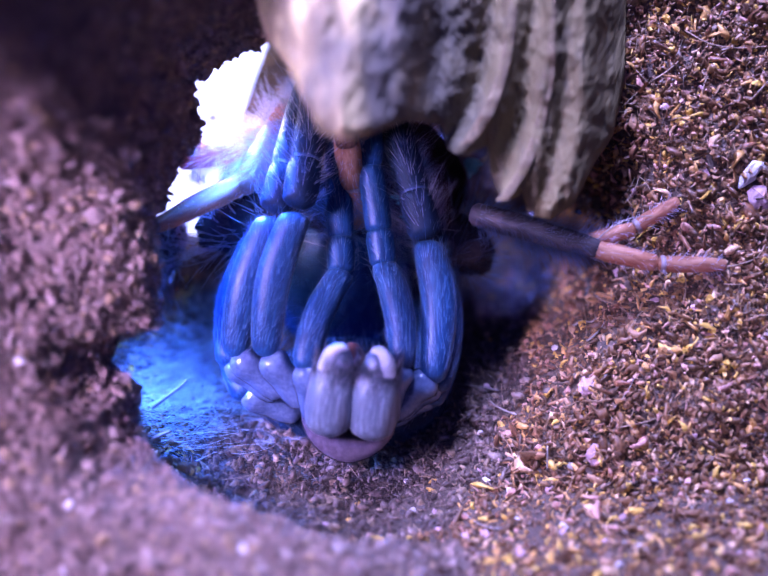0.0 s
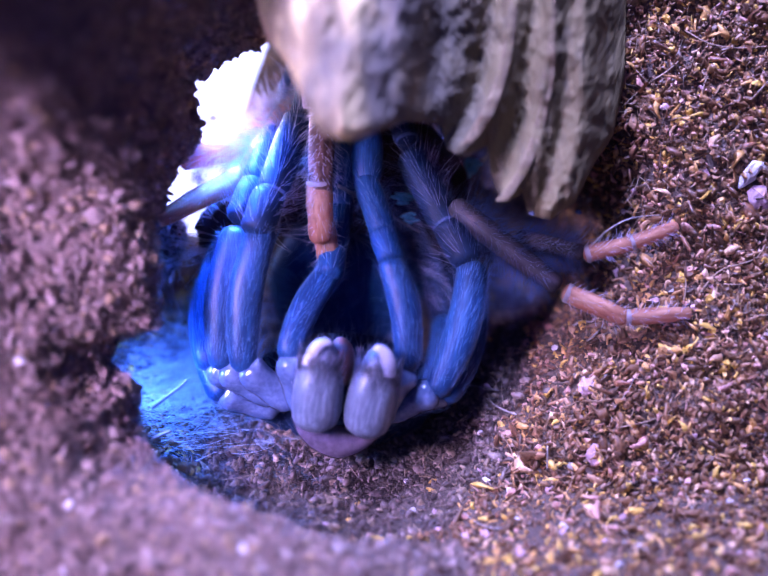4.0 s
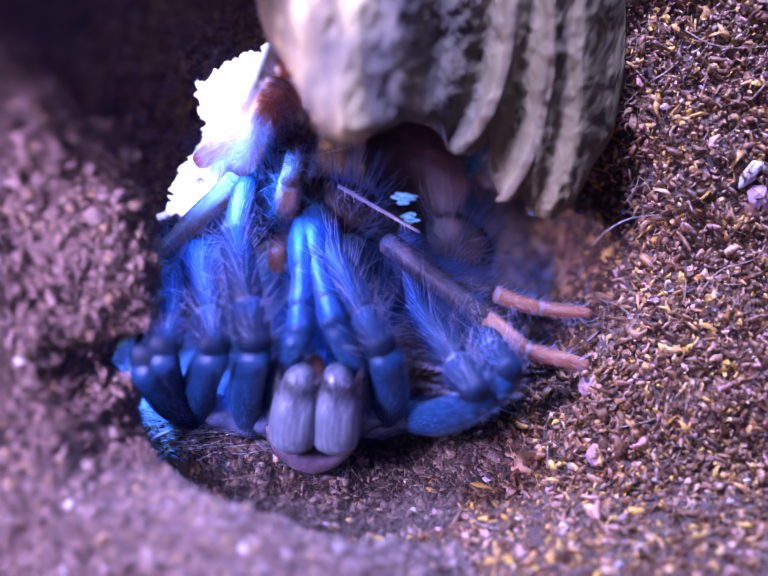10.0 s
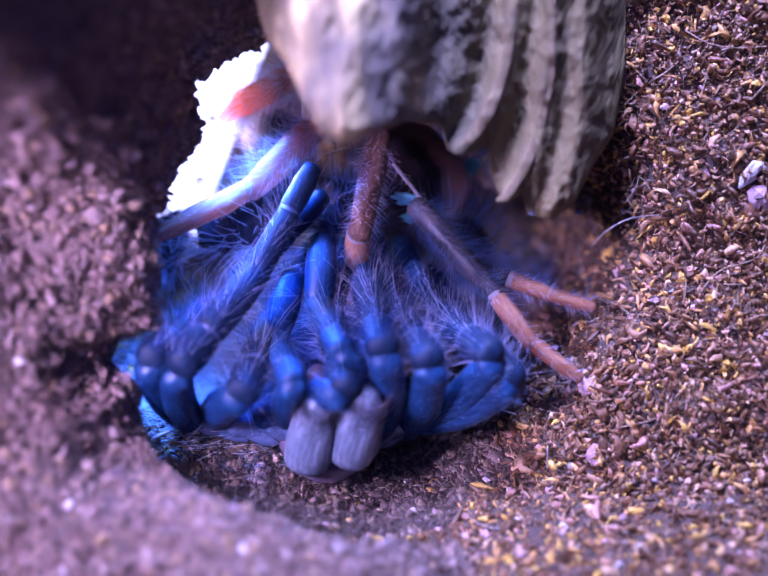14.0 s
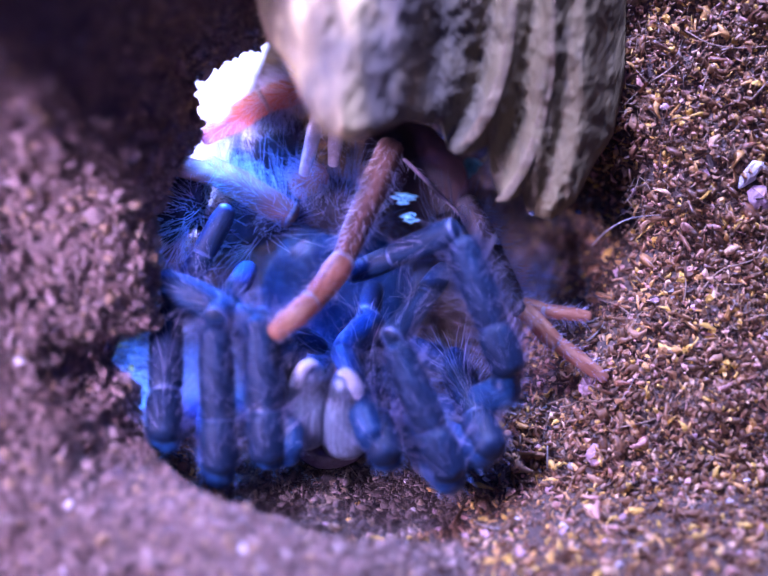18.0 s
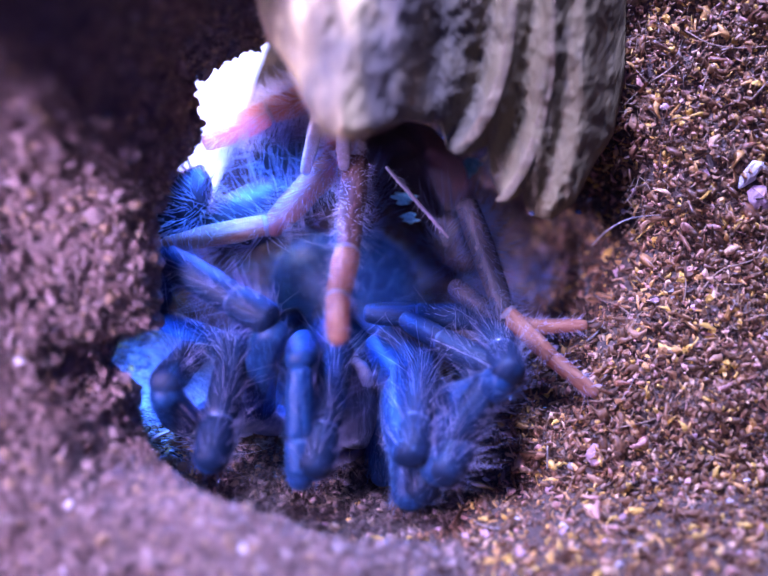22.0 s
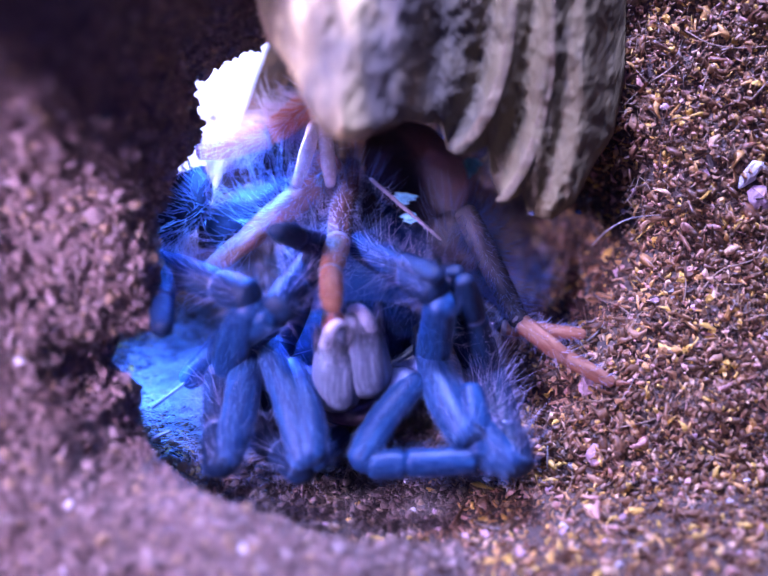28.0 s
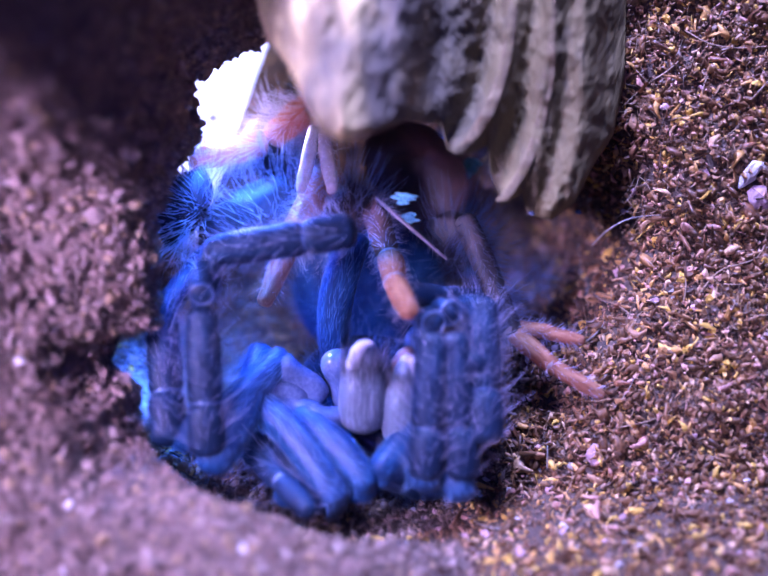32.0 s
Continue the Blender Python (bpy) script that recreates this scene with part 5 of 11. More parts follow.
    walk(LIMB['pR coxa'], [(0, pose(0.0018, -0.0079, 0.0030, 107, 0, -23)), (2, pose(0.0022, -0.0079, 0.0030, 107, 0, -27)), (3, pose(0.0027, -0.0084, 0.0030, 107, 0, -38)), (6, pose(0.0001, -0.0079, 0.0030, 106, 0, -26)), (7, pose(-0.0015, -0.0079, 0.0030, 106, 0, -21)), (8, pose(-0.0017, -0.0089, 0.0030, 109, 0, -24)), (9, pose(-0.0012, -0.0101, 0.0030, 110, 0, -33)), (10, pose(-0.0023, -0.0119, -0.0003, 116, 0, -32)), (11, pose(-0.0028, -0.0124, -0.0003, 118, 0, -30)), (12, pose(-0.0023, -0.0129, -0.0003, 121, 0, -17)), (13, pose(-0.0033, -0.0135, -0.0003, 119, 0, -23)), (14, pose(-0.0017, -0.0135, -0.0003, 123, 0, -20)), (17, pose(-0.0007, -0.0135, -0.0003, 136, 0, -26)), (18, pose(-0.0012, -0.0135, -0.0003, 129, 0, -57)), (19, pose(-0.0023, -0.0140, -0.0003, 120, 0, -37)), (20, pose(-0.0007, -0.0140, -0.0003, 149, 0, -31)), (21, pose(-0.0028, -0.0135, -0.0003, 125, 0, -50)), (22, pose(0.0003, -0.0088, -0.0003, 106, 0, -19)), (23, pose(-0.0002, -0.0101, 0.0037, 113, 0, -55)), (24, pose(0.0003, -0.0106, 0.0037, 110, 0, -66)), (25, pose(0.0028, -0.0093, 0.0037, 117, 0, -78)), (28, pose(0.0033, -0.0098, 0.0037, 118, 0, -90)), (29, pose(-0.0002, -0.0131, 0.0037, 124, 0, -127)), (30, pose(0.0019, -0.0113, 0.0037, 119, 0, -90)), (31, pose(0.0019, -0.0113, 0.0037, 119, 0, -88)), (32, pose(0.0033, -0.0156, 0.0037, 136, 0, -172))])
    walk(LIMB['L1 femur'], [(0, pose(-0.0121, -0.0066, 0.0015, 90, 0, 168)), (2, pose(-0.0126, -0.0064, 0.0015, 90, 0, 167)), (3, pose(-0.0134, -0.0072, 0.0015, 90, 0, 166)), (6, pose(-0.0167, -0.0094, 0.0015, 110, 0, -165)), (7, pose(-0.0175, -0.0095, 0.0015, 103, 0, -165)), (8, pose(-0.0173, -0.0102, 0.0018, 124, 0, -161)), (9, pose(-0.0149, -0.0125, 0.0020, 119, 0, 146)), (9.5, pose(-0.0151, -0.0150, -0.0006, 78, 0, 156)), (10, pose(-0.0140, -0.0151, -0.0038, 38, 0, 171)), (11, pose(-0.0154, -0.0150, -0.0039, 37, 0, 160)), (12, pose(-0.0136, -0.0143, -0.0022, 47, 0, 128)), (13, pose(-0.0147, -0.0150, -0.0038, 38, 0, 132)), (14, pose(-0.0132, -0.0141, -0.0028, 43, 0, 111)), (15.5, pose(-0.0122, -0.0128, -0.0037, 23, -7, 73)), (17, pose(-0.0103, -0.0109, -0.0037, 29, -26, 32)), (18, pose(-0.0116, -0.0109, -0.0054, 25, -4, 10)), (19, pose(-0.0116, -0.0113, -0.0044, 34, 0, 2)), (20, pose(-0.0078, -0.0120, -0.0045, 32, -8, -36)), (21, pose(-0.0141, -0.0108, -0.0041, 35, 5, 5)), (22, pose(-0.0076, -0.0113, -0.0050, 29, 0, 5)), (23, pose(-0.0162, -0.0061, 0.0015, 64, 0, 8)), (24, pose(-0.0174, -0.0061, 0.0015, 64, 0, 11)), (25, pose(-0.0134, -0.0075, 0.0019, 66, 0, 28)), (28, pose(-0.0125, -0.0059, 0.0013, 63, 0, 21)), (29, pose(-0.0179, -0.0090, 0.0021, 66, 0, 41)), (30, pose(-0.0182, -0.0087, 0.0017, 65, 0, 45)), (31, pose(-0.0152, -0.0060, -0.0000, 57, 0, 11)), (32, pose(-0.0134, -0.0115, 0.0025, 68, 0, 42))])
    walk(LIMB['L1 patella'], [(0, pose(-0.0089, 0.0085, 0.0014, 106, 0, 172)), (2, pose(-0.0091, 0.0085, 0.0014, 106, 0, 171)), (3, pose(-0.0098, 0.0075, 0.0015, 90, 0, 168)), (4.5, pose(-0.0157, 0.0047, -0.0000, 122, 0, 157)), (6, pose(-0.0204, 0.0041, -0.0037, 151, 0, 132)), (7, pose(-0.0212, 0.0046, -0.0018, 161, 3, 130)), (8, pose(-0.0213, 0.0015, -0.0064, 155, 0, 145)), (9, pose(-0.0076, -0.0017, -0.0053, 170, -20, -179)), (10, pose(-0.0126, -0.0062, 0.0080, 118, 0, -166)), (11, pose(-0.0123, -0.0066, 0.0080, 102, 0, -157)), (12, pose(-0.0050, -0.0076, 0.0080, 132, 0, -159)), (13, pose(-0.0080, -0.0088, 0.0080, 142, 0, 176)), (14, pose(-0.0036, -0.0105, 0.0080, 140, 0, -164)), (15.5, pose(-0.0070, -0.0151, 0.0085, 117, 0, 165)), (17, pose(-0.0098, -0.0177, 0.0080, 90, 0, 146)), (18, pose(-0.0115, -0.0173, 0.0080, 90, 0, -177)), (19, pose(-0.0113, -0.0187, 0.0080, 90, 0, 178)), (20, pose(-0.0136, -0.0171, 0.0080, 90, 0, 143)), (21, pose(-0.0123, -0.0193, 0.0080, 106, 0, 178)), (22, pose(-0.0070, -0.0185, 0.0080, 116, 0, 169)), (23, pose(-0.0143, -0.0193, 0.0080, 118, 0, -155)), (24, pose(-0.0148, -0.0193, 0.0080, 115, 0, -157)), (25, pose(-0.0070, -0.0195, 0.0080, 157, 4, 163)), (28, pose(-0.0077, -0.0183, 0.0080, 151, -23, -154)), (29, pose(-0.0089, -0.0193, 0.0080, 141, -24, -116)), (30, pose(-0.0087, -0.0183, 0.0080, 145, 0, -106)), (30.5, pose(-0.0100, -0.0191, 0.0091, 125, 11, -155)), (31, pose(-0.0124, -0.0167, 0.0080, 90, 0, 168)), (31.5, pose(-0.0075, -0.0206, 0.0085, 107, 0, -158)), (32, pose(-0.0041, -0.0217, 0.0080, 118, 0, -120))])
    walk(LIMB['L1 tibia'], [(0, pose(-0.0082, 0.0134, 0.0000, 106, 0, 172)), (2, pose(-0.0083, 0.0134, 0.0000, 106, 0, 171)), (3, pose(-0.0087, 0.0125, 0.0015, 90, 0, 168)), (4.5, pose(-0.0139, 0.0087, -0.0028, 122, 0, 157)), (6, pose(-0.0186, 0.0057, -0.0082, 151, 0, 132)), (7, pose(-0.0198, 0.0054, -0.0067, 161, 3, 130)), (8, pose(-0.0201, 0.0033, -0.0111, 155, 0, 145)), (9, pose(-0.0094, -0.0008, -0.0101, 170, -20, -179)), (10, pose(-0.0137, -0.0017, 0.0056, 118, 0, -166)), (11, pose(-0.0143, -0.0020, 0.0069, 102, 0, -157)), (12, pose(-0.0064, -0.0040, 0.0045, 132, 0, -159)), (13, pose(-0.0078, -0.0057, 0.0039, 142, 0, 176)), (14, pose(-0.0045, -0.0073, 0.0040, 140, 0, -164)), (15.5, pose(-0.0058, -0.0107, 0.0062, 117, 0, 165)), (17, pose(-0.0069, -0.0134, 0.0080, 90, 0, 146)), (18, pose(-0.0118, -0.0122, 0.0080, 90, 0, -177)), (19, pose(-0.0112, -0.0135, 0.0080, 90, 0, 178)), (20, pose(-0.0105, -0.0130, 0.0080, 90, 0, 143)), (21, pose(-0.0122, -0.0143, 0.0066, 106, 0, 178)), (22, pose(-0.0061, -0.0140, 0.0057, 116, 0, 169)), (23, pose(-0.0162, -0.0151, 0.0056, 118, 0, -155)), (24, pose(-0.0166, -0.0149, 0.0058, 115, 0, -157)), (25, pose(-0.0061, -0.0177, 0.0033, 157, 4, 163)), (28, pose(-0.0104, -0.0168, 0.0038, 151, -23, -154)), (29, pose(-0.0125, -0.0193, 0.0043, 141, -24, -116)), (30, pose(-0.0116, -0.0175, 0.0038, 145, 0, -106)), (30.5, pose(-0.0113, -0.0150, 0.0062, 125, 11, -155)), (31, pose(-0.0113, -0.0117, 0.0080, 90, 0, 168)), (31.5, pose(-0.0094, -0.0160, 0.0070, 107, 0, -158)), (32, pose(-0.0081, -0.0194, 0.0056, 118, 0, -120))])
    walk(LIMB['L1 metatarsus'], [(0, pose(-0.0069, 0.0227, -0.0028, 113, 0, 174)), (2, pose(-0.0069, 0.0227, -0.0027, 113, 0, 174)), (3, pose(-0.0068, 0.0220, 0.0014, 114, 0, 174)), (6, pose(-0.0160, 0.0080, -0.0146, 112, 0, 139)), (7, pose(-0.0178, 0.0066, -0.0133, 121, 0, 125)), (7.5, pose(-0.0196, 0.0050, -0.0156, 79, 0, 126)), (8, pose(-0.0185, 0.0056, -0.0170, 38, 0, 127)), (9, pose(-0.0119, 0.0005, -0.0170, 25, 18, 170)), (9.5, pose(-0.0133, -0.0000, -0.0078, 85, 0, -173)), (10, pose(-0.0154, 0.0055, 0.0017, 139, 0, 175)), (11, pose(-0.0175, 0.0058, 0.0050, 137, 0, -172)), (12, pose(-0.0085, 0.0014, -0.0008, 143, 0, -176)), (13, pose(-0.0075, -0.0011, -0.0020, 123, 0, -154)), (14, pose(-0.0059, -0.0027, -0.0017, 133, 0, 164)), (17, pose(-0.0002, -0.0035, 0.0080, 140, 0, 160)), (18, pose(-0.0123, -0.0030, 0.0080, 164, 26, 117)), (19, pose(-0.0109, -0.0035, 0.0080, 148, 0, 145)), (20, pose(-0.0048, -0.0054, 0.0080, 154, -13, -176)), (21, pose(-0.0119, -0.0063, 0.0043, 140, -14, -140)), (22, pose(-0.0048, -0.0067, 0.0021, 160, 0, -148)), (22.5, pose(-0.0137, -0.0102, 0.0031, 116, 22, 158)), (23, pose(-0.0192, -0.0087, 0.0018, 59, 0, 127)), (24, pose(-0.0194, -0.0082, 0.0024, 60, 0, 119)), (25, pose(-0.0049, -0.0153, -0.0030, 54, 5, 175)), (28, pose(-0.0134, -0.0126, -0.0023, 90, 0, 157)), (29, pose(-0.0184, -0.0190, -0.0016, 90, 0, -173)), (30, pose(-0.0159, -0.0162, -0.0025, 89, 0, -169)), (30.5, pose(-0.0121, -0.0098, 0.0040, 126, 0, -161)), (31, pose(-0.0092, -0.0011, 0.0080, 163, -7, -156)), (31.33, pose(-0.0140, -0.0037, 0.0083, -164, 29, 177)), (31.67, pose(-0.0166, -0.0078, 0.0047, -174, 83, 148)), (32, pose(-0.0144, -0.0158, 0.0018, 27, 39, -2))])
    walk(LIMB['L1 tarsus'], [(0, pose(-0.0062, 0.0296, -0.0057, 113, 0, 174)), (2, pose(-0.0062, 0.0296, -0.0057, 113, 0, 174)), (3, pose(-0.0060, 0.0289, -0.0017, 114, 0, 174)), (6, pose(-0.0114, 0.0134, -0.0175, 112, 0, 139)), (7, pose(-0.0125, 0.0104, -0.0172, 121, 0, 125)), (7.5, pose(-0.0136, 0.0095, -0.0142, 79, 0, 126)), (8, pose(-0.0148, 0.0084, -0.0110, 38, 0, 127)), (9, pose(-0.0134, 0.0040, -0.0104, 25, 18, 170)), (9.5, pose(-0.0143, 0.0075, -0.0070, 85, 0, -173)), (10, pose(-0.0150, 0.0104, -0.0041, 139, 0, 175)), (11, pose(-0.0182, 0.0110, -0.0005, 137, 0, -172)), (12, pose(-0.0088, 0.0060, -0.0068, 143, 0, -176)), (13, pose(-0.0102, 0.0046, -0.0061, 123, 0, -154)), (14, pose(-0.0044, 0.0026, -0.0069, 133, 0, 164)), (17, pose(0.0015, 0.0010, 0.0022, 140, 0, 160)), (18, pose(-0.0091, -0.0049, 0.0014, 164, 26, 117)), (19, pose(-0.0086, -0.0002, 0.0016, 148, 0, 145)), (20, pose(-0.0066, -0.0022, 0.0014, 154, -13, -176)), (21, pose(-0.0161, -0.0034, -0.0013, 140, -14, -140)), (22, pose(-0.0061, -0.0044, -0.0051, 160, 0, -148)), (22.5, pose(-0.0100, -0.0044, -0.0000, 116, 22, 158)), (23, pose(-0.0140, -0.0048, 0.0057, 59, 0, 127)), (24, pose(-0.0136, -0.0050, 0.0062, 60, 0, 119)), (25, pose(-0.0048, -0.0091, 0.0015, 54, 5, 175)), (28, pose(-0.0105, -0.0056, -0.0023, 90, 0, 157)), (29, pose(-0.0192, -0.0115, -0.0016, 90, 0, -173)), (30, pose(-0.0173, -0.0087, -0.0024, 89, 0, -169)), (30.5, pose(-0.0141, -0.0040, -0.0005, 126, 0, -161)), (31, pose(-0.0109, 0.0006, 0.0008, 163, -7, -156)), (31.33, pose(-0.0106, -0.0060, 0.0019, -164, 29, 177)), (31.67, pose(-0.0107, -0.0124, 0.0037, -174, 83, 148)), (32, pose(-0.0102, -0.0193, 0.0070, 27, 39, -2))])
    walk(LIMB['L1 coxa'], [(0, pose(-0.0121, -0.0070, 0.0015, 102, 0, 38)), (2, pose(-0.0126, -0.0067, 0.0015, 102, 0, 41)), (3, pose(-0.0134, -0.0072, 0.0015, 102, 0, 45)), (6, pose(-0.0167, -0.0095, 0.0015, 102, 0, 61)), (7, pose(-0.0175, -0.0095, 0.0015, 102, 0, 59)), (8, pose(-0.0175, -0.0097, 0.0015, 102, 0, 60)), (9, pose(-0.0144, -0.0118, 0.0015, 110, 0, 57)), (10, pose(-0.0136, -0.0130, -0.0010, 117, 0, 52)), (11, pose(-0.0147, -0.0130, -0.0010, 112, 0, 56)), (12, pose(-0.0126, -0.0135, -0.0010, 115, 0, 51)), (13, pose(-0.0131, -0.0135, -0.0010, 116, 0, 36)), (14, pose(-0.0116, -0.0135, -0.0010, 116, 0, 42)), (17, pose(-0.0105, -0.0130, -0.0010, 118, 0, 52)), (18, pose(-0.0116, -0.0130, -0.0010, 124, 0, 50)), (19, pose(-0.0116, -0.0135, -0.0010, 119, 0, 18)), (20, pose(-0.0095, -0.0135, -0.0010, 128, 0, 52)), (21, pose(-0.0136, -0.0130, -0.0010, 119, 0, 48)), (22, pose(-0.0074, -0.0135, -0.0010, 139, 0, -24)), (23, pose(-0.0158, -0.0091, 0.0030, 105, 0, 58)), (24, pose(-0.0168, -0.0091, 0.0030, 105, 0, 60)), (25, pose(-0.0123, -0.0096, 0.0030, 109, 0, 85)), (28, pose(-0.0113, -0.0091, 0.0030, 111, 0, 81)), (29, pose(-0.0165, -0.0107, 0.0030, 103, 0, 84)), (30, pose(-0.0163, -0.0107, 0.0030, 102, 0, 85)), (31, pose(-0.0143, -0.0107, 0.0030, 106, 0, 82)), (32, pose(-0.0125, -0.0124, 0.0030, 101, 0, 81))])
    walk(LIMB['L2 femur'], [(0, pose(-0.0154, -0.0068, 0.0000, 90, 0, 165)), (2, pose(-0.0156, -0.0066, 0.0000, 90, 0, 164)), (3, pose(-0.0160, -0.0070, 0.0000, 90, 0, 165)), (6, pose(-0.0194, -0.0095, 0.0001, 114, 0, -165)), (7, pose(-0.0204, -0.0094, 0.0000, 111, 0, -168)), (8, pose(-0.0204, -0.0101, 0.0002, 118, 0, -166)), (9, pose(-0.0195, -0.0124, 0.0012, 138, 0, 163)), (9.5, pose(-0.0202, -0.0156, -0.0011, 86, 0, 162)), (10, pose(-0.0195, -0.0142, -0.0044, 34, 0, 160)), (11, pose(-0.0184, -0.0148, -0.0051, 28, 1, -166)), (12, pose(-0.0193, -0.0146, -0.0047, 30, -6, 158)), (13, pose(-0.0197, -0.0146, -0.0042, 35, -1, 127)), (14, pose(-0.0179, -0.0147, -0.0059, 21, 0, 137)), (17, pose(-0.0151, -0.0118, -0.0062, -17, -5, 137)), (18, pose(-0.0176, -0.0113, -0.0045, -7, -32, 112)), (19, pose(-0.0173, -0.0119, -0.0047, 14, -28, 79)), (20, pose(-0.0150, -0.0127, -0.0064, -8, -12, 80)), (21, pose(-0.0186, -0.0116, -0.0040, 33, -17, 50)), (22, pose(-0.0166, -0.0113, -0.0053, 23, -12, 19)), (23, pose(-0.0167, -0.0045, -0.0014, 50, -10, -14)), (24, pose(-0.0167, -0.0045, -0.0014, 51, 0, -23)), (25, pose(-0.0153, -0.0065, 0.0008, 61, 0, -2)), (28, pose(-0.0145, -0.0055, 0.0007, 61, 0, -8)), (29, pose(-0.0155, -0.0045, 0.0001, 58, 0, -5)), (30, pose(-0.0139, -0.0052, 0.0001, 58, 0, -36)), (31, pose(-0.0141, -0.0040, -0.0008, 54, 0, -17)), (32, pose(-0.0129, -0.0065, 0.0001, 58, 0, -21))])
    walk(LIMB['L2 patella'], [(0, pose(-0.0114, 0.0080, -0.0000, 102, 0, 166)), (2, pose(-0.0115, 0.0080, -0.0000, 101, 0, 166)), (3, pose(-0.0120, 0.0080, -0.0000, 98, 0, 164)), (6, pose(-0.0229, 0.0036, -0.0060, 158, 0, 144)), (7, pose(-0.0233, 0.0041, -0.0053, 165, 8, 141)), (8, pose(-0.0235, 0.0026, -0.0069, 159, 0, 129)), (9, pose(-0.0166, -0.0028, -0.0098, -152, -33, 153)), (10, pose(-0.0167, -0.0064, 0.0080, 138, -20, 179)), (11, pose(-0.0203, -0.0081, 0.0080, 129, 0, 163)), (12, pose(-0.0152, -0.0081, 0.0080, 138, 0, 154)), (13, pose(-0.0128, -0.0096, 0.0080, 111, 0, -163)), (14, pose(-0.0143, -0.0109, 0.0080, 143, 0, 162)), (17, pose(-0.0168, -0.0154, 0.0080, 90, 0, 139)), (18, pose(-0.0162, -0.0183, 0.0080, 90, 0, -178)), (19, pose(-0.0152, -0.0184, 0.0080, 90, 0, -178)), (20, pose(-0.0174, -0.0154, 0.0080, 125, 0, 158)), (21, pose(-0.0148, -0.0195, 0.0080, 119, 0, -161)), (22, pose(-0.0174, -0.0178, 0.0080, 117, 0, 170)), (23, pose(-0.0211, -0.0151, 0.0080, 131, 0, -147)), (24, pose(-0.0211, -0.0151, 0.0080, 137, 0, -145)), (25, pose(-0.0157, -0.0195, 0.0080, 133, 0, 179)), (28, pose(-0.0162, -0.0183, 0.0080, 128, 0, -175)), (29, pose(-0.0168, -0.0164, 0.0080, 90, 0, -173)), (30, pose(-0.0211, -0.0148, 0.0080, 90, 0, 162)), (31, pose(-0.0177, -0.0154, 0.0080, 90, 0, 175)), (32, pose(-0.0175, -0.0166, 0.0080, 90, 0, -178))])
    walk(LIMB['L2 tibia'], [(0, pose(-0.0102, 0.0129, -0.0011, 102, 0, 166)), (2, pose(-0.0103, 0.0129, -0.0010, 101, 0, 166)), (3, pose(-0.0106, 0.0129, -0.0008, 98, 0, 164)), (6, pose(-0.0217, 0.0052, -0.0108, 158, 0, 144)), (7, pose(-0.0220, 0.0048, -0.0103, 165, 8, 141)), (8, pose(-0.0221, 0.0037, -0.0117, 159, 0, 129)), (9, pose(-0.0199, -0.0038, -0.0136, -152, -33, 153)), (10, pose(-0.0179, -0.0029, 0.0044, 138, -20, 179)), (11, pose(-0.0191, -0.0043, 0.0048, 129, 0, 163)), (12, pose(-0.0137, -0.0050, 0.0041, 138, 0, 154)), (13, pose(-0.0142, -0.0049, 0.0062, 111, 0, -163)), (14, pose(-0.0133, -0.0079, 0.0039, 143, 0, 162)), (17, pose(-0.0134, -0.0115, 0.0080, 90, 0, 139)), (18, pose(-0.0164, -0.0131, 0.0080, 90, 0, -178)), (19, pose(-0.0154, -0.0133, 0.0080, 90, 0, -178)), (20, pose(-0.0158, -0.0114, 0.0051, 125, 0, 158)), (21, pose(-0.0162, -0.0153, 0.0055, 119, 0, -161)), (22, pose(-0.0166, -0.0133, 0.0057, 117, 0, 170)), (23, pose(-0.0232, -0.0119, 0.0046, 131, 0, -147)), (24, pose(-0.0231, -0.0123, 0.0042, 137, 0, -145)), (25, pose(-0.0157, -0.0157, 0.0045, 133, 0, 179)), (28, pose(-0.0166, -0.0142, 0.0048, 128, 0, -175)), (29, pose(-0.0174, -0.0113, 0.0080, 90, 0, -173)), (30, pose(-0.0195, -0.0099, 0.0080, 90, 0, 162)), (31, pose(-0.0172, -0.0102, 0.0080, 90, 0, 175)), (32, pose(-0.0177, -0.0114, 0.0080, 90, 0, -178))])
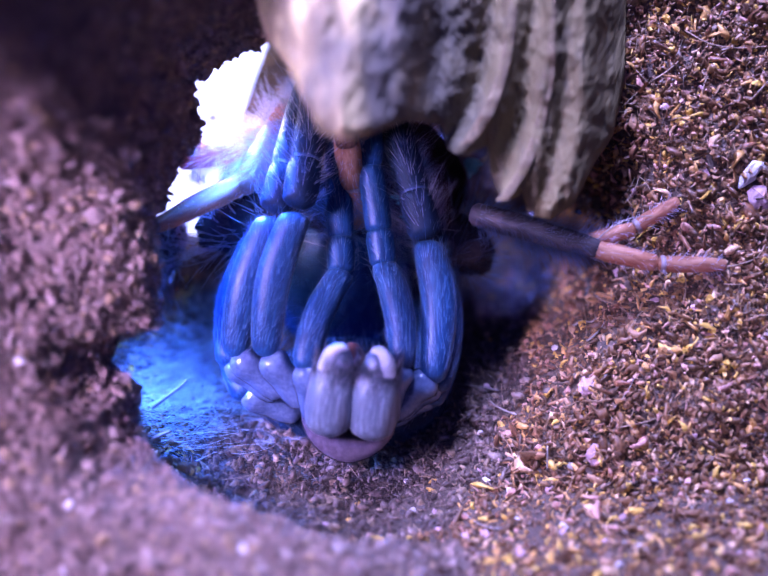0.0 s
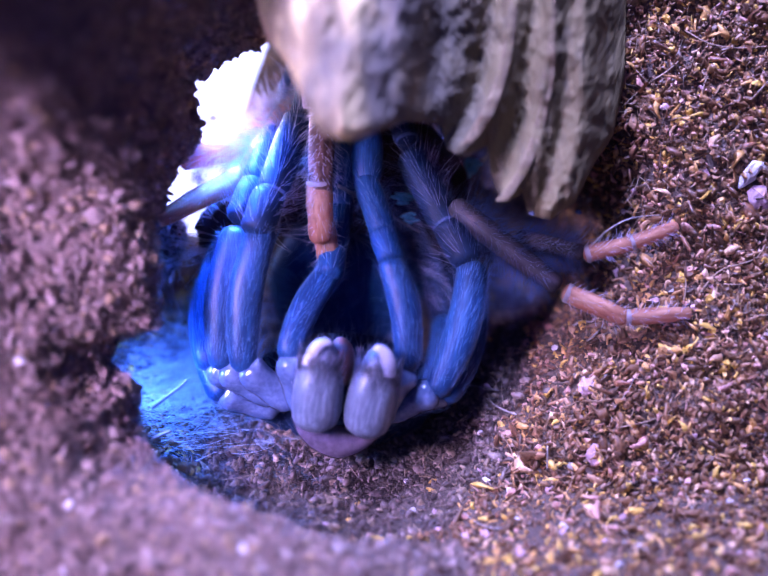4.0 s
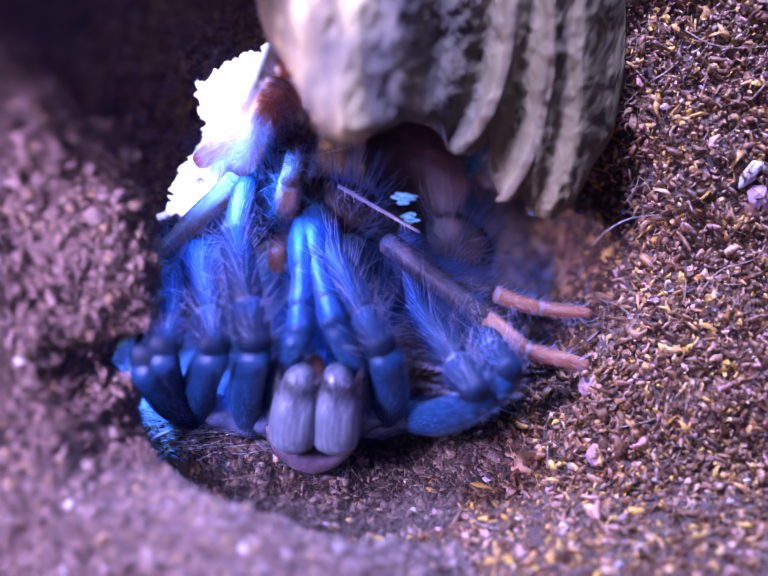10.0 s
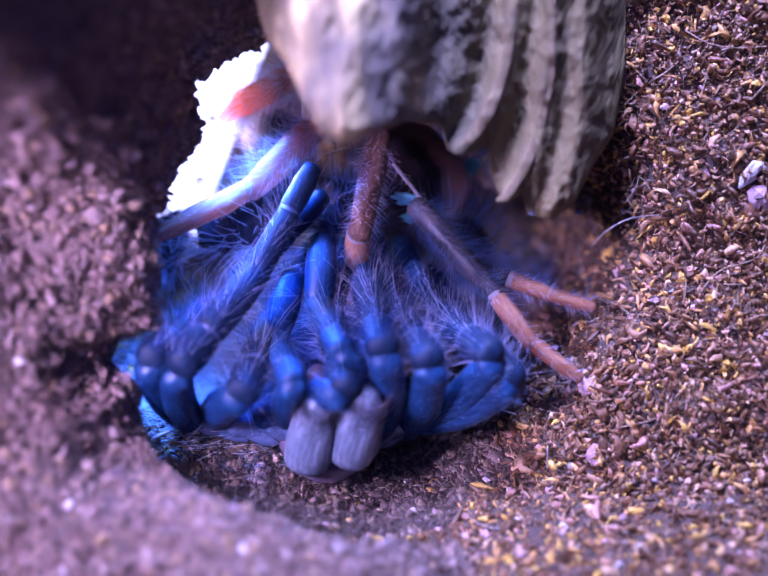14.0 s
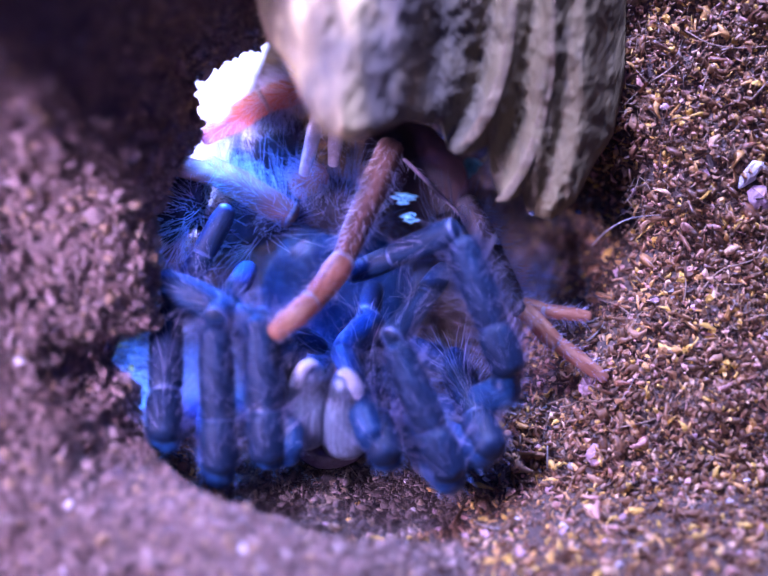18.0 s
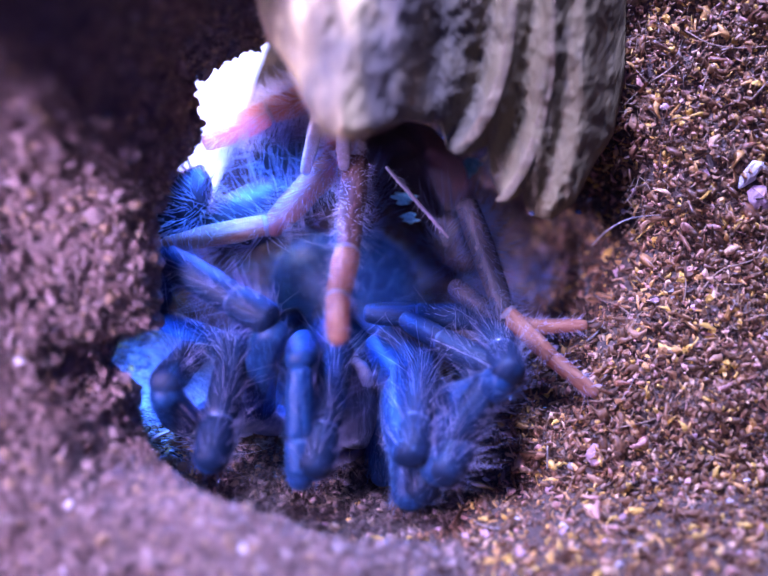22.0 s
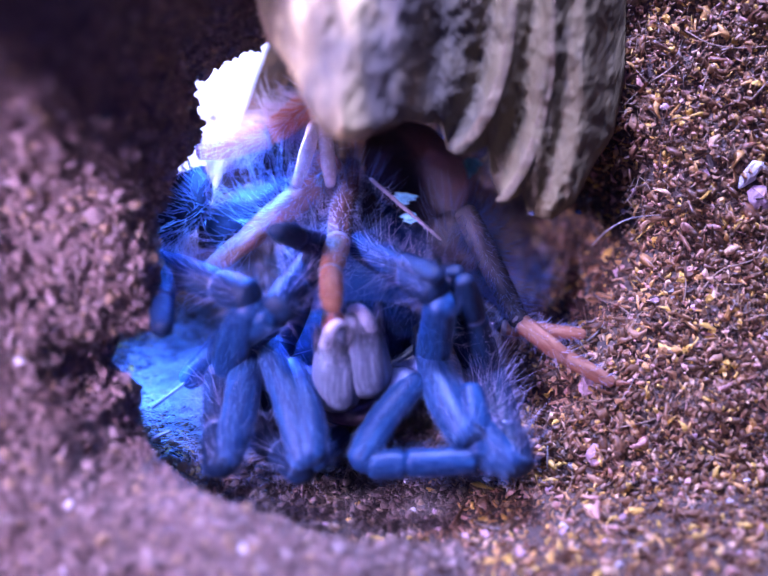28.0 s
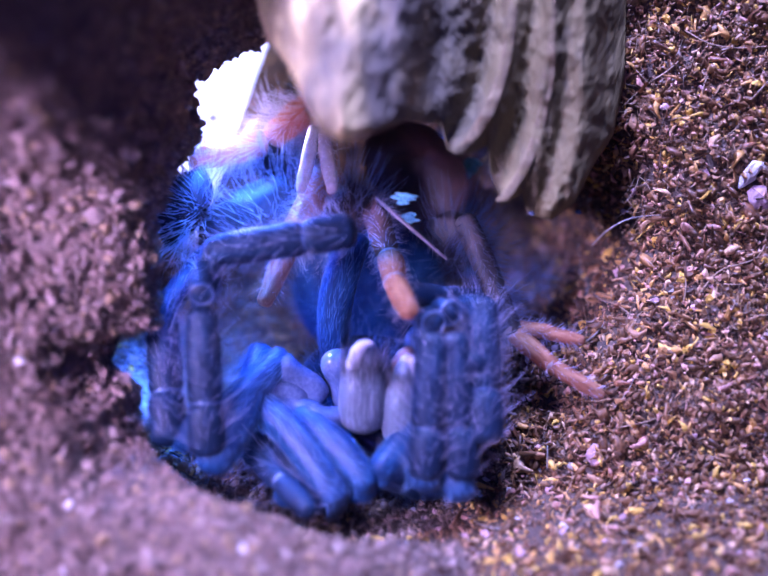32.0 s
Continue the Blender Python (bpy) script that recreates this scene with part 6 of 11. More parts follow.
    walk(LIMB['L2 metatarsus'], [(0, pose(-0.0080, 0.0224, -0.0032, 112, 0, 172)), (2, pose(-0.0080, 0.0224, -0.0030, 112, 0, 172)), (3, pose(-0.0079, 0.0223, -0.0024, 112, 0, 172)), (4.5, pose(-0.0149, 0.0132, -0.0104, 72, 0, 153)), (6, pose(-0.0202, 0.0073, -0.0170, 36, 0, 123)), (7, pose(-0.0202, 0.0056, -0.0169, 37, 0, 118)), (8, pose(-0.0205, 0.0050, -0.0170, 38, 0, 122)), (9, pose(-0.0228, -0.0047, -0.0170, 35, 0, 152)), (9.5, pose(-0.0221, -0.0040, -0.0088, 90, 0, 165)), (10, pose(-0.0198, 0.0025, -0.0012, 145, 0, 177)), (11, pose(-0.0174, 0.0014, -0.0000, 139, 0, -163)), (12, pose(-0.0116, -0.0006, -0.0014, 142, 0, 168)), (13, pose(-0.0165, 0.0029, 0.0031, 138, 0, -175)), (14, pose(-0.0119, -0.0037, -0.0018, 130, 0, 155)), (17, pose(-0.0070, -0.0040, 0.0080, 149, 0, 126)), (18, pose(-0.0167, -0.0030, 0.0080, 154, 0, 157)), (19, pose(-0.0157, -0.0033, 0.0080, 146, 0, 139)), (20, pose(-0.0135, -0.0057, 0.0008, 149, -35, -168)), (21, pose(-0.0185, -0.0087, 0.0016, 120, -8, -155)), (22, pose(-0.0154, -0.0064, 0.0022, 132, -4, -113)), (22.5, pose(-0.0212, -0.0087, 0.0031, 140, 24, -173)), (23, pose(-0.0255, -0.0064, -0.0007, 90, 26, 114)), (24, pose(-0.0245, -0.0070, -0.0015, 90, 0, 120)), (24.5, pose(-0.0206, -0.0107, -0.0028, 53, 0, 158)), (25, pose(-0.0156, -0.0104, -0.0005, 39, 15, -150)), (26.5, pose(-0.0166, -0.0101, -0.0012, 37, 0, 171)), (28, pose(-0.0171, -0.0083, 0.0002, 57, 0, 130)), (28.5, pose(-0.0191, -0.0064, 0.0046, 98, 0, 138)), (29, pose(-0.0186, -0.0016, 0.0080, 139, 0, 148)), (30, pose(-0.0165, -0.0006, 0.0080, 150, 0, 154)), (31, pose(-0.0165, -0.0016, 0.0080, 162, 6, 151)), (32, pose(-0.0181, -0.0006, 0.0080, 156, 0, -177))])
    walk(LIMB['L2 tarsus'], [(0, pose(-0.0070, 0.0294, -0.0059, 112, 0, 172)), (2, pose(-0.0070, 0.0294, -0.0058, 112, 0, 172)), (3, pose(-0.0069, 0.0293, -0.0052, 112, 0, 172)), (4.5, pose(-0.0117, 0.0197, -0.0081, 72, 0, 153)), (6, pose(-0.0164, 0.0097, -0.0109, 36, 0, 123)), (7, pose(-0.0161, 0.0077, -0.0109, 37, 0, 118)), (8, pose(-0.0166, 0.0075, -0.0110, 38, 0, 122)), (9, pose(-0.0208, -0.0008, -0.0108, 35, 0, 152)), (9.5, pose(-0.0201, 0.0033, -0.0089, 90, 0, 165)), (10, pose(-0.0196, 0.0068, -0.0074, 145, 0, 177)), (11, pose(-0.0189, 0.0062, -0.0057, 139, 0, -163)), (12, pose(-0.0106, 0.0039, -0.0074, 142, 0, 168)), (13, pose(-0.0170, 0.0080, -0.0025, 138, 0, -175)), (14, pose(-0.0094, 0.0015, -0.0067, 130, 0, 155)), (17, pose(-0.0038, -0.0017, 0.0015, 149, 0, 126)), (18, pose(-0.0154, 0.0000, 0.0012, 154, 0, 157)), (19, pose(-0.0129, -0.0001, 0.0017, 146, 0, 139)), (20, pose(-0.0179, -0.0026, -0.0045, 149, -35, -168)), (21, pose(-0.0217, -0.0030, -0.0022, 120, -8, -155)), (22, pose(-0.0207, -0.0046, -0.0029, 132, -4, -113)), (22.5, pose(-0.0195, -0.0036, -0.0022, 140, 24, -173)), (23, pose(-0.0186, -0.0033, -0.0007, 90, 26, 114)), (24, pose(-0.0179, -0.0032, -0.0015, 90, 0, 120)), (24.5, pose(-0.0183, -0.0050, 0.0017, 53, 0, 158)), (25, pose(-0.0193, -0.0070, 0.0052, 39, 15, -150)), (26.5, pose(-0.0158, -0.0056, 0.0049, 37, 0, 171)), (28, pose(-0.0122, -0.0043, 0.0044, 57, 0, 130)), (28.5, pose(-0.0141, -0.0008, 0.0036, 98, 0, 138)), (29, pose(-0.0160, 0.0026, 0.0023, 139, 0, 148)), (30, pose(-0.0148, 0.0029, 0.0015, 150, 0, 154)), (31, pose(-0.0146, 0.0002, 0.0009, 162, 6, 151)), (32, pose(-0.0182, 0.0025, 0.0011, 156, 0, -177))])
    walk(LIMB['L2 coxa'], [(0, pose(-0.0155, -0.0070, 0.0000, 100, 0, 51)), (2, pose(-0.0157, -0.0068, 0.0000, 100, 0, 52)), (3, pose(-0.0161, -0.0075, 0.0000, 100, 0, 56)), (6, pose(-0.0194, -0.0093, 0.0000, 99, 0, 66)), (7, pose(-0.0205, -0.0093, 0.0000, 99, 0, 65)), (8, pose(-0.0205, -0.0098, 0.0000, 100, 0, 67)), (9, pose(-0.0192, -0.0114, 0.0000, 101, 0, 70)), (10, pose(-0.0189, -0.0126, -0.0018, 102, 0, 71)), (11, pose(-0.0189, -0.0131, -0.0018, 103, 0, 72)), (12, pose(-0.0184, -0.0131, -0.0018, 101, 0, 71)), (13, pose(-0.0184, -0.0136, -0.0018, 103, 0, 67)), (14, pose(-0.0168, -0.0136, -0.0018, 103, 0, 70)), (17, pose(-0.0158, -0.0131, -0.0018, 103, 0, 75)), (18, pose(-0.0173, -0.0131, -0.0018, 103, 0, 77)), (19, pose(-0.0168, -0.0136, -0.0018, 105, 0, 63)), (20, pose(-0.0158, -0.0136, -0.0018, 103, 0, 80)), (21, pose(-0.0178, -0.0131, -0.0018, 105, 0, 71)), (22, pose(-0.0168, -0.0131, -0.0018, 102, 0, 77)), (23, pose(-0.0184, -0.0087, 0.0022, 101, 0, 64)), (24, pose(-0.0184, -0.0087, 0.0022, 102, 0, 62)), (25, pose(-0.0154, -0.0092, 0.0022, 102, 0, 83)), (28, pose(-0.0148, -0.0082, 0.0022, 102, 0, 78)), (29, pose(-0.0159, -0.0079, 0.0022, 103, 0, 64)), (30, pose(-0.0159, -0.0079, 0.0022, 102, 0, 67)), (31, pose(-0.0154, -0.0079, 0.0022, 102, 0, 65)), (32, pose(-0.0141, -0.0097, 0.0022, 99, 0, 69))])
    walk(LIMB['L3 femur'], [(0, pose(-0.0163, -0.0078, -0.0014, 112, 0, 169)), (2, pose(-0.0164, -0.0078, -0.0014, 111, 0, 168)), (3, pose(-0.0172, -0.0073, -0.0015, 112, 0, 168)), (6, pose(-0.0206, -0.0107, -0.0013, 121, 0, -164)), (7, pose(-0.0214, -0.0108, -0.0013, 121, 0, -166)), (8, pose(-0.0213, -0.0114, -0.0012, 124, 0, -165)), (9, pose(-0.0209, -0.0121, -0.0002, 149, 0, -140)), (9.5, pose(-0.0194, -0.0161, -0.0019, 90, 0, -156)), (10, pose(-0.0208, -0.0139, -0.0048, 31, 0, -171)), (11, pose(-0.0208, -0.0144, -0.0044, 33, 0, -168)), (12, pose(-0.0203, -0.0145, -0.0050, 29, 0, -170)), (13, pose(-0.0208, -0.0150, -0.0051, 28, 0, 171)), (14, pose(-0.0199, -0.0150, -0.0053, 27, 0, -174)), (17, pose(-0.0196, -0.0131, -0.0044, 1, -33, 150)), (18, pose(-0.0193, -0.0131, -0.0065, -12, 4, 146)), (19, pose(-0.0195, -0.0129, -0.0065, -13, 0, 147)), (19.5, pose(-0.0133, -0.0121, -0.0063, 33, 2, 175)), (20, pose(-0.0070, -0.0089, -0.0025, 77, 0, 171)), (20.5, pose(-0.0137, -0.0123, -0.0052, 34, 0, 176)), (21, pose(-0.0201, -0.0130, -0.0066, -10, 5, 177)), (22, pose(-0.0195, -0.0149, -0.0058, 22, 0, -155)), (23, pose(-0.0159, -0.0071, -0.0052, 16, 23, -118)), (24, pose(-0.0159, -0.0071, -0.0052, 25, 13, -90)), (25, pose(-0.0177, -0.0056, -0.0008, 42, 37, -38)), (26.5, pose(-0.0195, -0.0066, -0.0023, 10, 28, -8)), (28, pose(-0.0205, -0.0096, -0.0008, -7, 53, 28)), (28.5, pose(-0.0196, -0.0064, -0.0029, 17, 8, 23)), (29, pose(-0.0167, -0.0031, -0.0004, 55, -8, -20)), (30, pose(-0.0167, -0.0031, -0.0004, 55, 0, -26)), (30.5, pose(-0.0155, -0.0063, -0.0031, 2, -5, -28)), (31, pose(-0.0154, -0.0109, -0.0010, -44, -32, -46)), (31.5, pose(-0.0118, -0.0097, -0.0027, 23, -16, -78)), (32, pose(-0.0106, -0.0071, 0.0011, 68, 0, -52))])
    walk(LIMB['L3 patella'], [(0, pose(-0.0135, 0.0062, -0.0070, 103, 0, 164)), (2, pose(-0.0135, 0.0062, -0.0070, 103, 0, 164)), (3, pose(-0.0140, 0.0068, -0.0072, 107, 0, 162)), (6, pose(-0.0241, 0.0015, -0.0089, 143, 0, 140)), (7, pose(-0.0244, 0.0015, -0.0090, 149, 0, 119)), (8, pose(-0.0245, 0.0004, -0.0096, 147, 0, 118)), (8.5, pose(-0.0281, -0.0052, -0.0118, 87, 0, 128)), (9, pose(-0.0258, -0.0062, -0.0130, 28, 0, 140)), (9.33, pose(-0.0259, -0.0096, -0.0062, 68, 0, 155)), (9.67, pose(-0.0245, -0.0099, 0.0019, 109, 0, 162)), (10, pose(-0.0220, -0.0064, 0.0080, 149, 0, 176)), (11, pose(-0.0225, -0.0064, 0.0080, 149, 0, 172)), (12, pose(-0.0209, -0.0061, 0.0080, 90, 0, 151)), (13, pose(-0.0196, -0.0081, 0.0080, 141, 0, 163)), (14, pose(-0.0206, -0.0083, 0.0080, 116, 0, 143)), (17, pose(-0.0123, -0.0168, 0.0080, 139, -2, -169)), (18, pose(-0.0218, -0.0151, 0.0080, 117, 0, -177)), (19, pose(-0.0213, -0.0156, 0.0080, 106, 0, -179)), (19.5, pose(-0.0118, -0.0062, 0.0056, 126, 0, -133)), (20, pose(-0.0048, 0.0055, 0.0008, 124, -4, -81)), (20.5, pose(-0.0124, -0.0057, 0.0057, 139, 0, -123)), (21, pose(-0.0215, -0.0154, 0.0080, 133, 8, -168)), (22, pose(-0.0218, -0.0098, 0.0080, 166, 11, -170)), (23, pose(-0.0220, -0.0103, 0.0080, 128, 0, -173)), (24, pose(-0.0220, -0.0103, 0.0080, 128, 0, -173)), (25, pose(-0.0186, -0.0176, 0.0080, 120, 0, -163)), (28, pose(-0.0109, -0.0025, 0.0080, 140, 4, 150)), (29, pose(-0.0220, -0.0142, 0.0080, 116, 0, 169)), (30, pose(-0.0220, -0.0127, 0.0080, 90, 0, 178)), (30.5, pose(-0.0156, -0.0077, 0.0090, 116, 0, -141)), (31, pose(-0.0118, 0.0004, 0.0080, 126, -1, -88)), (31.5, pose(-0.0158, -0.0086, 0.0083, 126, 0, -135)), (32, pose(-0.0215, -0.0155, 0.0068, 109, 0, -174))])
    walk(LIMB['L3 tibia'], [(0, pose(-0.0121, 0.0111, -0.0082, 103, 0, 164)), (2, pose(-0.0121, 0.0111, -0.0081, 103, 0, 164)), (3, pose(-0.0125, 0.0115, -0.0088, 107, 0, 162)), (6, pose(-0.0221, 0.0039, -0.0131, 143, 0, 140)), (7, pose(-0.0221, 0.0028, -0.0135, 149, 0, 119)), (8, pose(-0.0220, 0.0018, -0.0139, 147, 0, 118)), (8.5, pose(-0.0240, -0.0021, -0.0115, 87, 0, 128)), (9, pose(-0.0243, -0.0044, -0.0084, 28, 0, 140)), (9.33, pose(-0.0239, -0.0052, -0.0043, 68, 0, 155)), (9.67, pose(-0.0230, -0.0052, 0.0002, 109, 0, 162)), (10, pose(-0.0219, -0.0038, 0.0036, 149, 0, 176)), (11, pose(-0.0221, -0.0038, 0.0036, 149, 0, 172)), (12, pose(-0.0184, -0.0016, 0.0080, 90, 0, 151)), (13, pose(-0.0187, -0.0050, 0.0040, 141, 0, 163)), (14, pose(-0.0178, -0.0046, 0.0058, 116, 0, 143)), (17, pose(-0.0131, -0.0136, 0.0041, 139, -2, -169)), (18, pose(-0.0220, -0.0105, 0.0057, 117, 0, -177)), (19, pose(-0.0214, -0.0107, 0.0066, 106, 0, -179)), (19.5, pose(-0.0148, -0.0033, 0.0026, 126, 0, -133)), (20, pose(-0.0090, 0.0046, -0.0021, 124, -4, -81)), (20.5, pose(-0.0152, -0.0039, 0.0018, 139, 0, -123)), (21, pose(-0.0219, -0.0116, 0.0045, 133, 8, -168)), (22, pose(-0.0211, -0.0084, 0.0031, 166, 11, -170)), (23, pose(-0.0225, -0.0063, 0.0048, 128, 0, -173)), (24, pose(-0.0225, -0.0063, 0.0048, 128, 0, -173)), (25, pose(-0.0200, -0.0133, 0.0054, 120, 0, -163)), (28, pose(-0.0090, 0.0002, 0.0041, 140, 4, 150)), (29, pose(-0.0212, -0.0096, 0.0057, 116, 0, 169)), (30, pose(-0.0218, -0.0076, 0.0080, 90, 0, 178)), (30.5, pose(-0.0185, -0.0041, 0.0068, 116, 0, -141)), (31, pose(-0.0160, 0.0002, 0.0049, 126, -1, -88)), (31.5, pose(-0.0188, -0.0056, 0.0053, 126, 0, -135)), (32, pose(-0.0220, -0.0107, 0.0051, 109, 0, -174))])
    walk(LIMB['L3 metatarsus'], [(0, pose(-0.0094, 0.0209, -0.0105, 104, 0, 169)), (2, pose(-0.0094, 0.0209, -0.0105, 104, 0, 169)), (3, pose(-0.0095, 0.0211, -0.0118, 104, 0, 169)), (4.5, pose(-0.0156, 0.0123, -0.0151, 69, 0, 152)), (6, pose(-0.0202, 0.0062, -0.0170, 36, 0, 123)), (7, pose(-0.0202, 0.0039, -0.0170, 37, 0, 124)), (8, pose(-0.0202, 0.0027, -0.0170, 37, 0, 124)), (8.5, pose(-0.0231, -0.0021, -0.0087, 93, 0, 141)), (9, pose(-0.0219, -0.0017, -0.0014, 150, 0, 161)), (10, pose(-0.0216, -0.0001, -0.0027, 147, 0, 167)), (11, pose(-0.0216, -0.0001, -0.0026, 146, 0, 178)), (12, pose(-0.0133, 0.0077, 0.0080, 136, 4, 138)), (13, pose(-0.0173, -0.0006, -0.0017, 132, -2, -176)), (14, pose(-0.0133, 0.0014, 0.0022, 101, 0, 152)), (17, pose(-0.0142, -0.0089, -0.0015, 128, 0, 138)), (18, pose(-0.0223, -0.0032, 0.0021, 90, 0, 151)), (19, pose(-0.0206, -0.0022, 0.0042, 90, 0, 109)), (19.5, pose(-0.0199, 0.0002, -0.0042, 35, 0, 103)), (20, pose(-0.0163, 0.0031, -0.0070, -15, -15, 75)), (20.33, pose(-0.0209, -0.0026, -0.0077, 25, 20, 104)), (20.67, pose(-0.0237, -0.0062, -0.0041, 84, 8, 132)), (21, pose(-0.0223, -0.0060, -0.0005, 136, 0, 127)), (22, pose(-0.0201, -0.0067, -0.0034, 121, 0, 108)), (23, pose(-0.0226, -0.0000, -0.0001, 90, 0, 97)), (24, pose(-0.0229, -0.0001, -0.0001, 90, 0, 91)), (25, pose(-0.0220, -0.0067, 0.0014, 116, 0, 111)), (26, pose(-0.0189, -0.0049, -0.0018, 73, 0, 123)), (27, pose(-0.0129, -0.0011, -0.0039, 32, 0, 143)), (28, pose(-0.0062, 0.0043, -0.0017, 5, 20, 179)), (28.33, pose(-0.0080, -0.0010, -0.0007, 63, 24, -145)), (28.67, pose(-0.0127, -0.0035, 0.0020, 113, 0, -143)), (29, pose(-0.0199, -0.0026, 0.0023, 158, 0, -168)), (30, pose(-0.0215, 0.0031, 0.0080, -174, 19, -171)), (30.33, pose(-0.0245, 0.0050, 0.0057, -150, 56, 169)), (30.67, pose(-0.0249, 0.0045, 0.0014, 29, 72, -27)), (31, pose(-0.0231, -0.0001, -0.0003, 25, 19, -22)), (31.33, pose(-0.0274, -0.0012, -0.0007, 36, 49, 34)), (31.67, pose(-0.0276, -0.0030, 0.0016, 105, 39, 120)), (32, pose(-0.0229, -0.0026, 0.0022, 142, 0, 151))])
    walk(LIMB['L3 tarsus'], [(0, pose(-0.0081, 0.0281, -0.0124, 104, 0, 169)), (2, pose(-0.0081, 0.0281, -0.0123, 104, 0, 169)), (3, pose(-0.0081, 0.0283, -0.0137, 104, 0, 169)), (4.5, pose(-0.0123, 0.0186, -0.0124, 69, 0, 152)), (6, pose(-0.0164, 0.0086, -0.0109, 36, 0, 123)), (7, pose(-0.0165, 0.0064, -0.0109, 37, 0, 124)), (8, pose(-0.0165, 0.0053, -0.0109, 37, 0, 124)), (8.5, pose(-0.0183, 0.0038, -0.0091, 93, 0, 141)), (9, pose(-0.0207, 0.0019, -0.0080, 150, 0, 161)), (10, pose(-0.0207, 0.0039, -0.0091, 147, 0, 167)), (11, pose(-0.0214, 0.0042, -0.0088, 146, 0, 178)), (12, pose(-0.0095, 0.0113, 0.0025, 136, 4, 138)), (13, pose(-0.0179, 0.0050, -0.0067, 132, -2, -176)), (14, pose(-0.0099, 0.0080, 0.0008, 101, 0, 152)), (17, pose(-0.0102, -0.0044, -0.0061, 128, 0, 138)), (18, pose(-0.0187, 0.0035, 0.0021, 90, 0, 151)), (19, pose(-0.0134, 0.0002, 0.0042, 90, 0, 109)), (19.5, pose(-0.0156, 0.0012, 0.0020, 35, 0, 103)), (20, pose(-0.0187, 0.0018, 0.0001, -15, -15, 75)), (20.33, pose(-0.0183, 0.0005, -0.0013, 25, 20, 104)), (20.67, pose(-0.0181, -0.0010, -0.0033, 84, 8, 132)), (21, pose(-0.0181, -0.0028, -0.0060, 136, 0, 127)), (22, pose(-0.0139, -0.0046, -0.0073, 121, 0, 108)), (23, pose(-0.0151, 0.0009, -0.0001, 90, 0, 97)), (24, pose(-0.0153, 0.0000, -0.0001, 90, 0, 91)), (25, pose(-0.0157, -0.0042, -0.0019, 116, 0, 111)), (26, pose(-0.0128, -0.0009, 0.0004, 73, 0, 123)), (27, pose(-0.0105, 0.0021, 0.0025, 32, 0, 143)), (28, pose(-0.0087, 0.0051, 0.0054, 5, 20, 179)), (28.33, pose(-0.0131, 0.0038, 0.0024, 63, 24, -145)), (28.67, pose(-0.0169, 0.0021, -0.0009, 113, 0, -143)), (29, pose(-0.0205, 0.0001, -0.0048, 158, 0, -168)), (30, pose(-0.0190, 0.0027, 0.0009, -174, 19, -171)), (30.33, pose(-0.0198, 0.0003, 0.0020, -150, 56, 169)), (30.67, pose(-0.0209, -0.0016, 0.0035, 29, 72, -27)), (31, pose(-0.0223, -0.0039, 0.0062, 25, 19, -22)), (31.33, pose(-0.0211, -0.0022, 0.0033, 36, 49, 34)), (31.67, pose(-0.0206, -0.0004, 0.0000, 105, 39, 120)), (32, pose(-0.0207, 0.0015, -0.0037, 142, 0, 151))])
    walk(LIMB['L3 coxa'], [(0, pose(-0.0163, -0.0076, -0.0015, 99, 0, 55)), (2, pose(-0.0164, -0.0076, -0.0015, 99, 0, 57)), (3, pose(-0.0172, -0.0074, -0.0015, 99, 0, 58)), (6, pose(-0.0207, -0.0105, -0.0015, 99, 0, 73)), (7, pose(-0.0214, -0.0105, -0.0015, 99, 0, 71)), (8, pose(-0.0214, -0.0110, -0.0015, 99, 0, 73)), (9, pose(-0.0214, -0.0115, -0.0015, 99, 0, 73)), (10, pose(-0.0211, -0.0126, -0.0025, 100, 0, 75)), (11, pose(-0.0211, -0.0131, -0.0025, 100, 0, 76)), (12, pose(-0.0205, -0.0131, -0.0025, 99, 0, 74)), (13, pose(-0.0205, -0.0137, -0.0025, 101, 0, 72)), (14, pose(-0.0200, -0.0137, -0.0025, 99, 0, 76)), (17, pose(-0.0185, -0.0137, -0.0025, 100, 0, 81)), (18, pose(-0.0200, -0.0137, -0.0025, 100, 0, 83)), (19, pose(-0.0200, -0.0137, -0.0025, 101, 0, 71)), (20, pose(-0.0070, -0.0090, -0.0025, 107, 0, -6)), (21, pose(-0.0205, -0.0137, -0.0025, 101, 0, 79)), (22, pose(-0.0200, -0.0137, -0.0025, 99, 0, 83)), (23, pose(-0.0190, -0.0087, 0.0015, 101, 0, 65)), (24, pose(-0.0190, -0.0087, 0.0015, 101, 0, 64)), (25, pose(-0.0180, -0.0087, 0.0015, 100, 0, 82)), (28, pose(-0.0180, -0.0077, 0.0015, 99, 0, 79)), (29, pose(-0.0180, -0.0057, 0.0015, 100, 0, 58)), (30, pose(-0.0180, -0.0057, 0.0015, 99, 0, 60)), (31, pose(-0.0144, -0.0077, 0.0015, 104, 0, 60)), (32, pose(-0.0114, -0.0077, 0.0015, 100, 0, 53))])
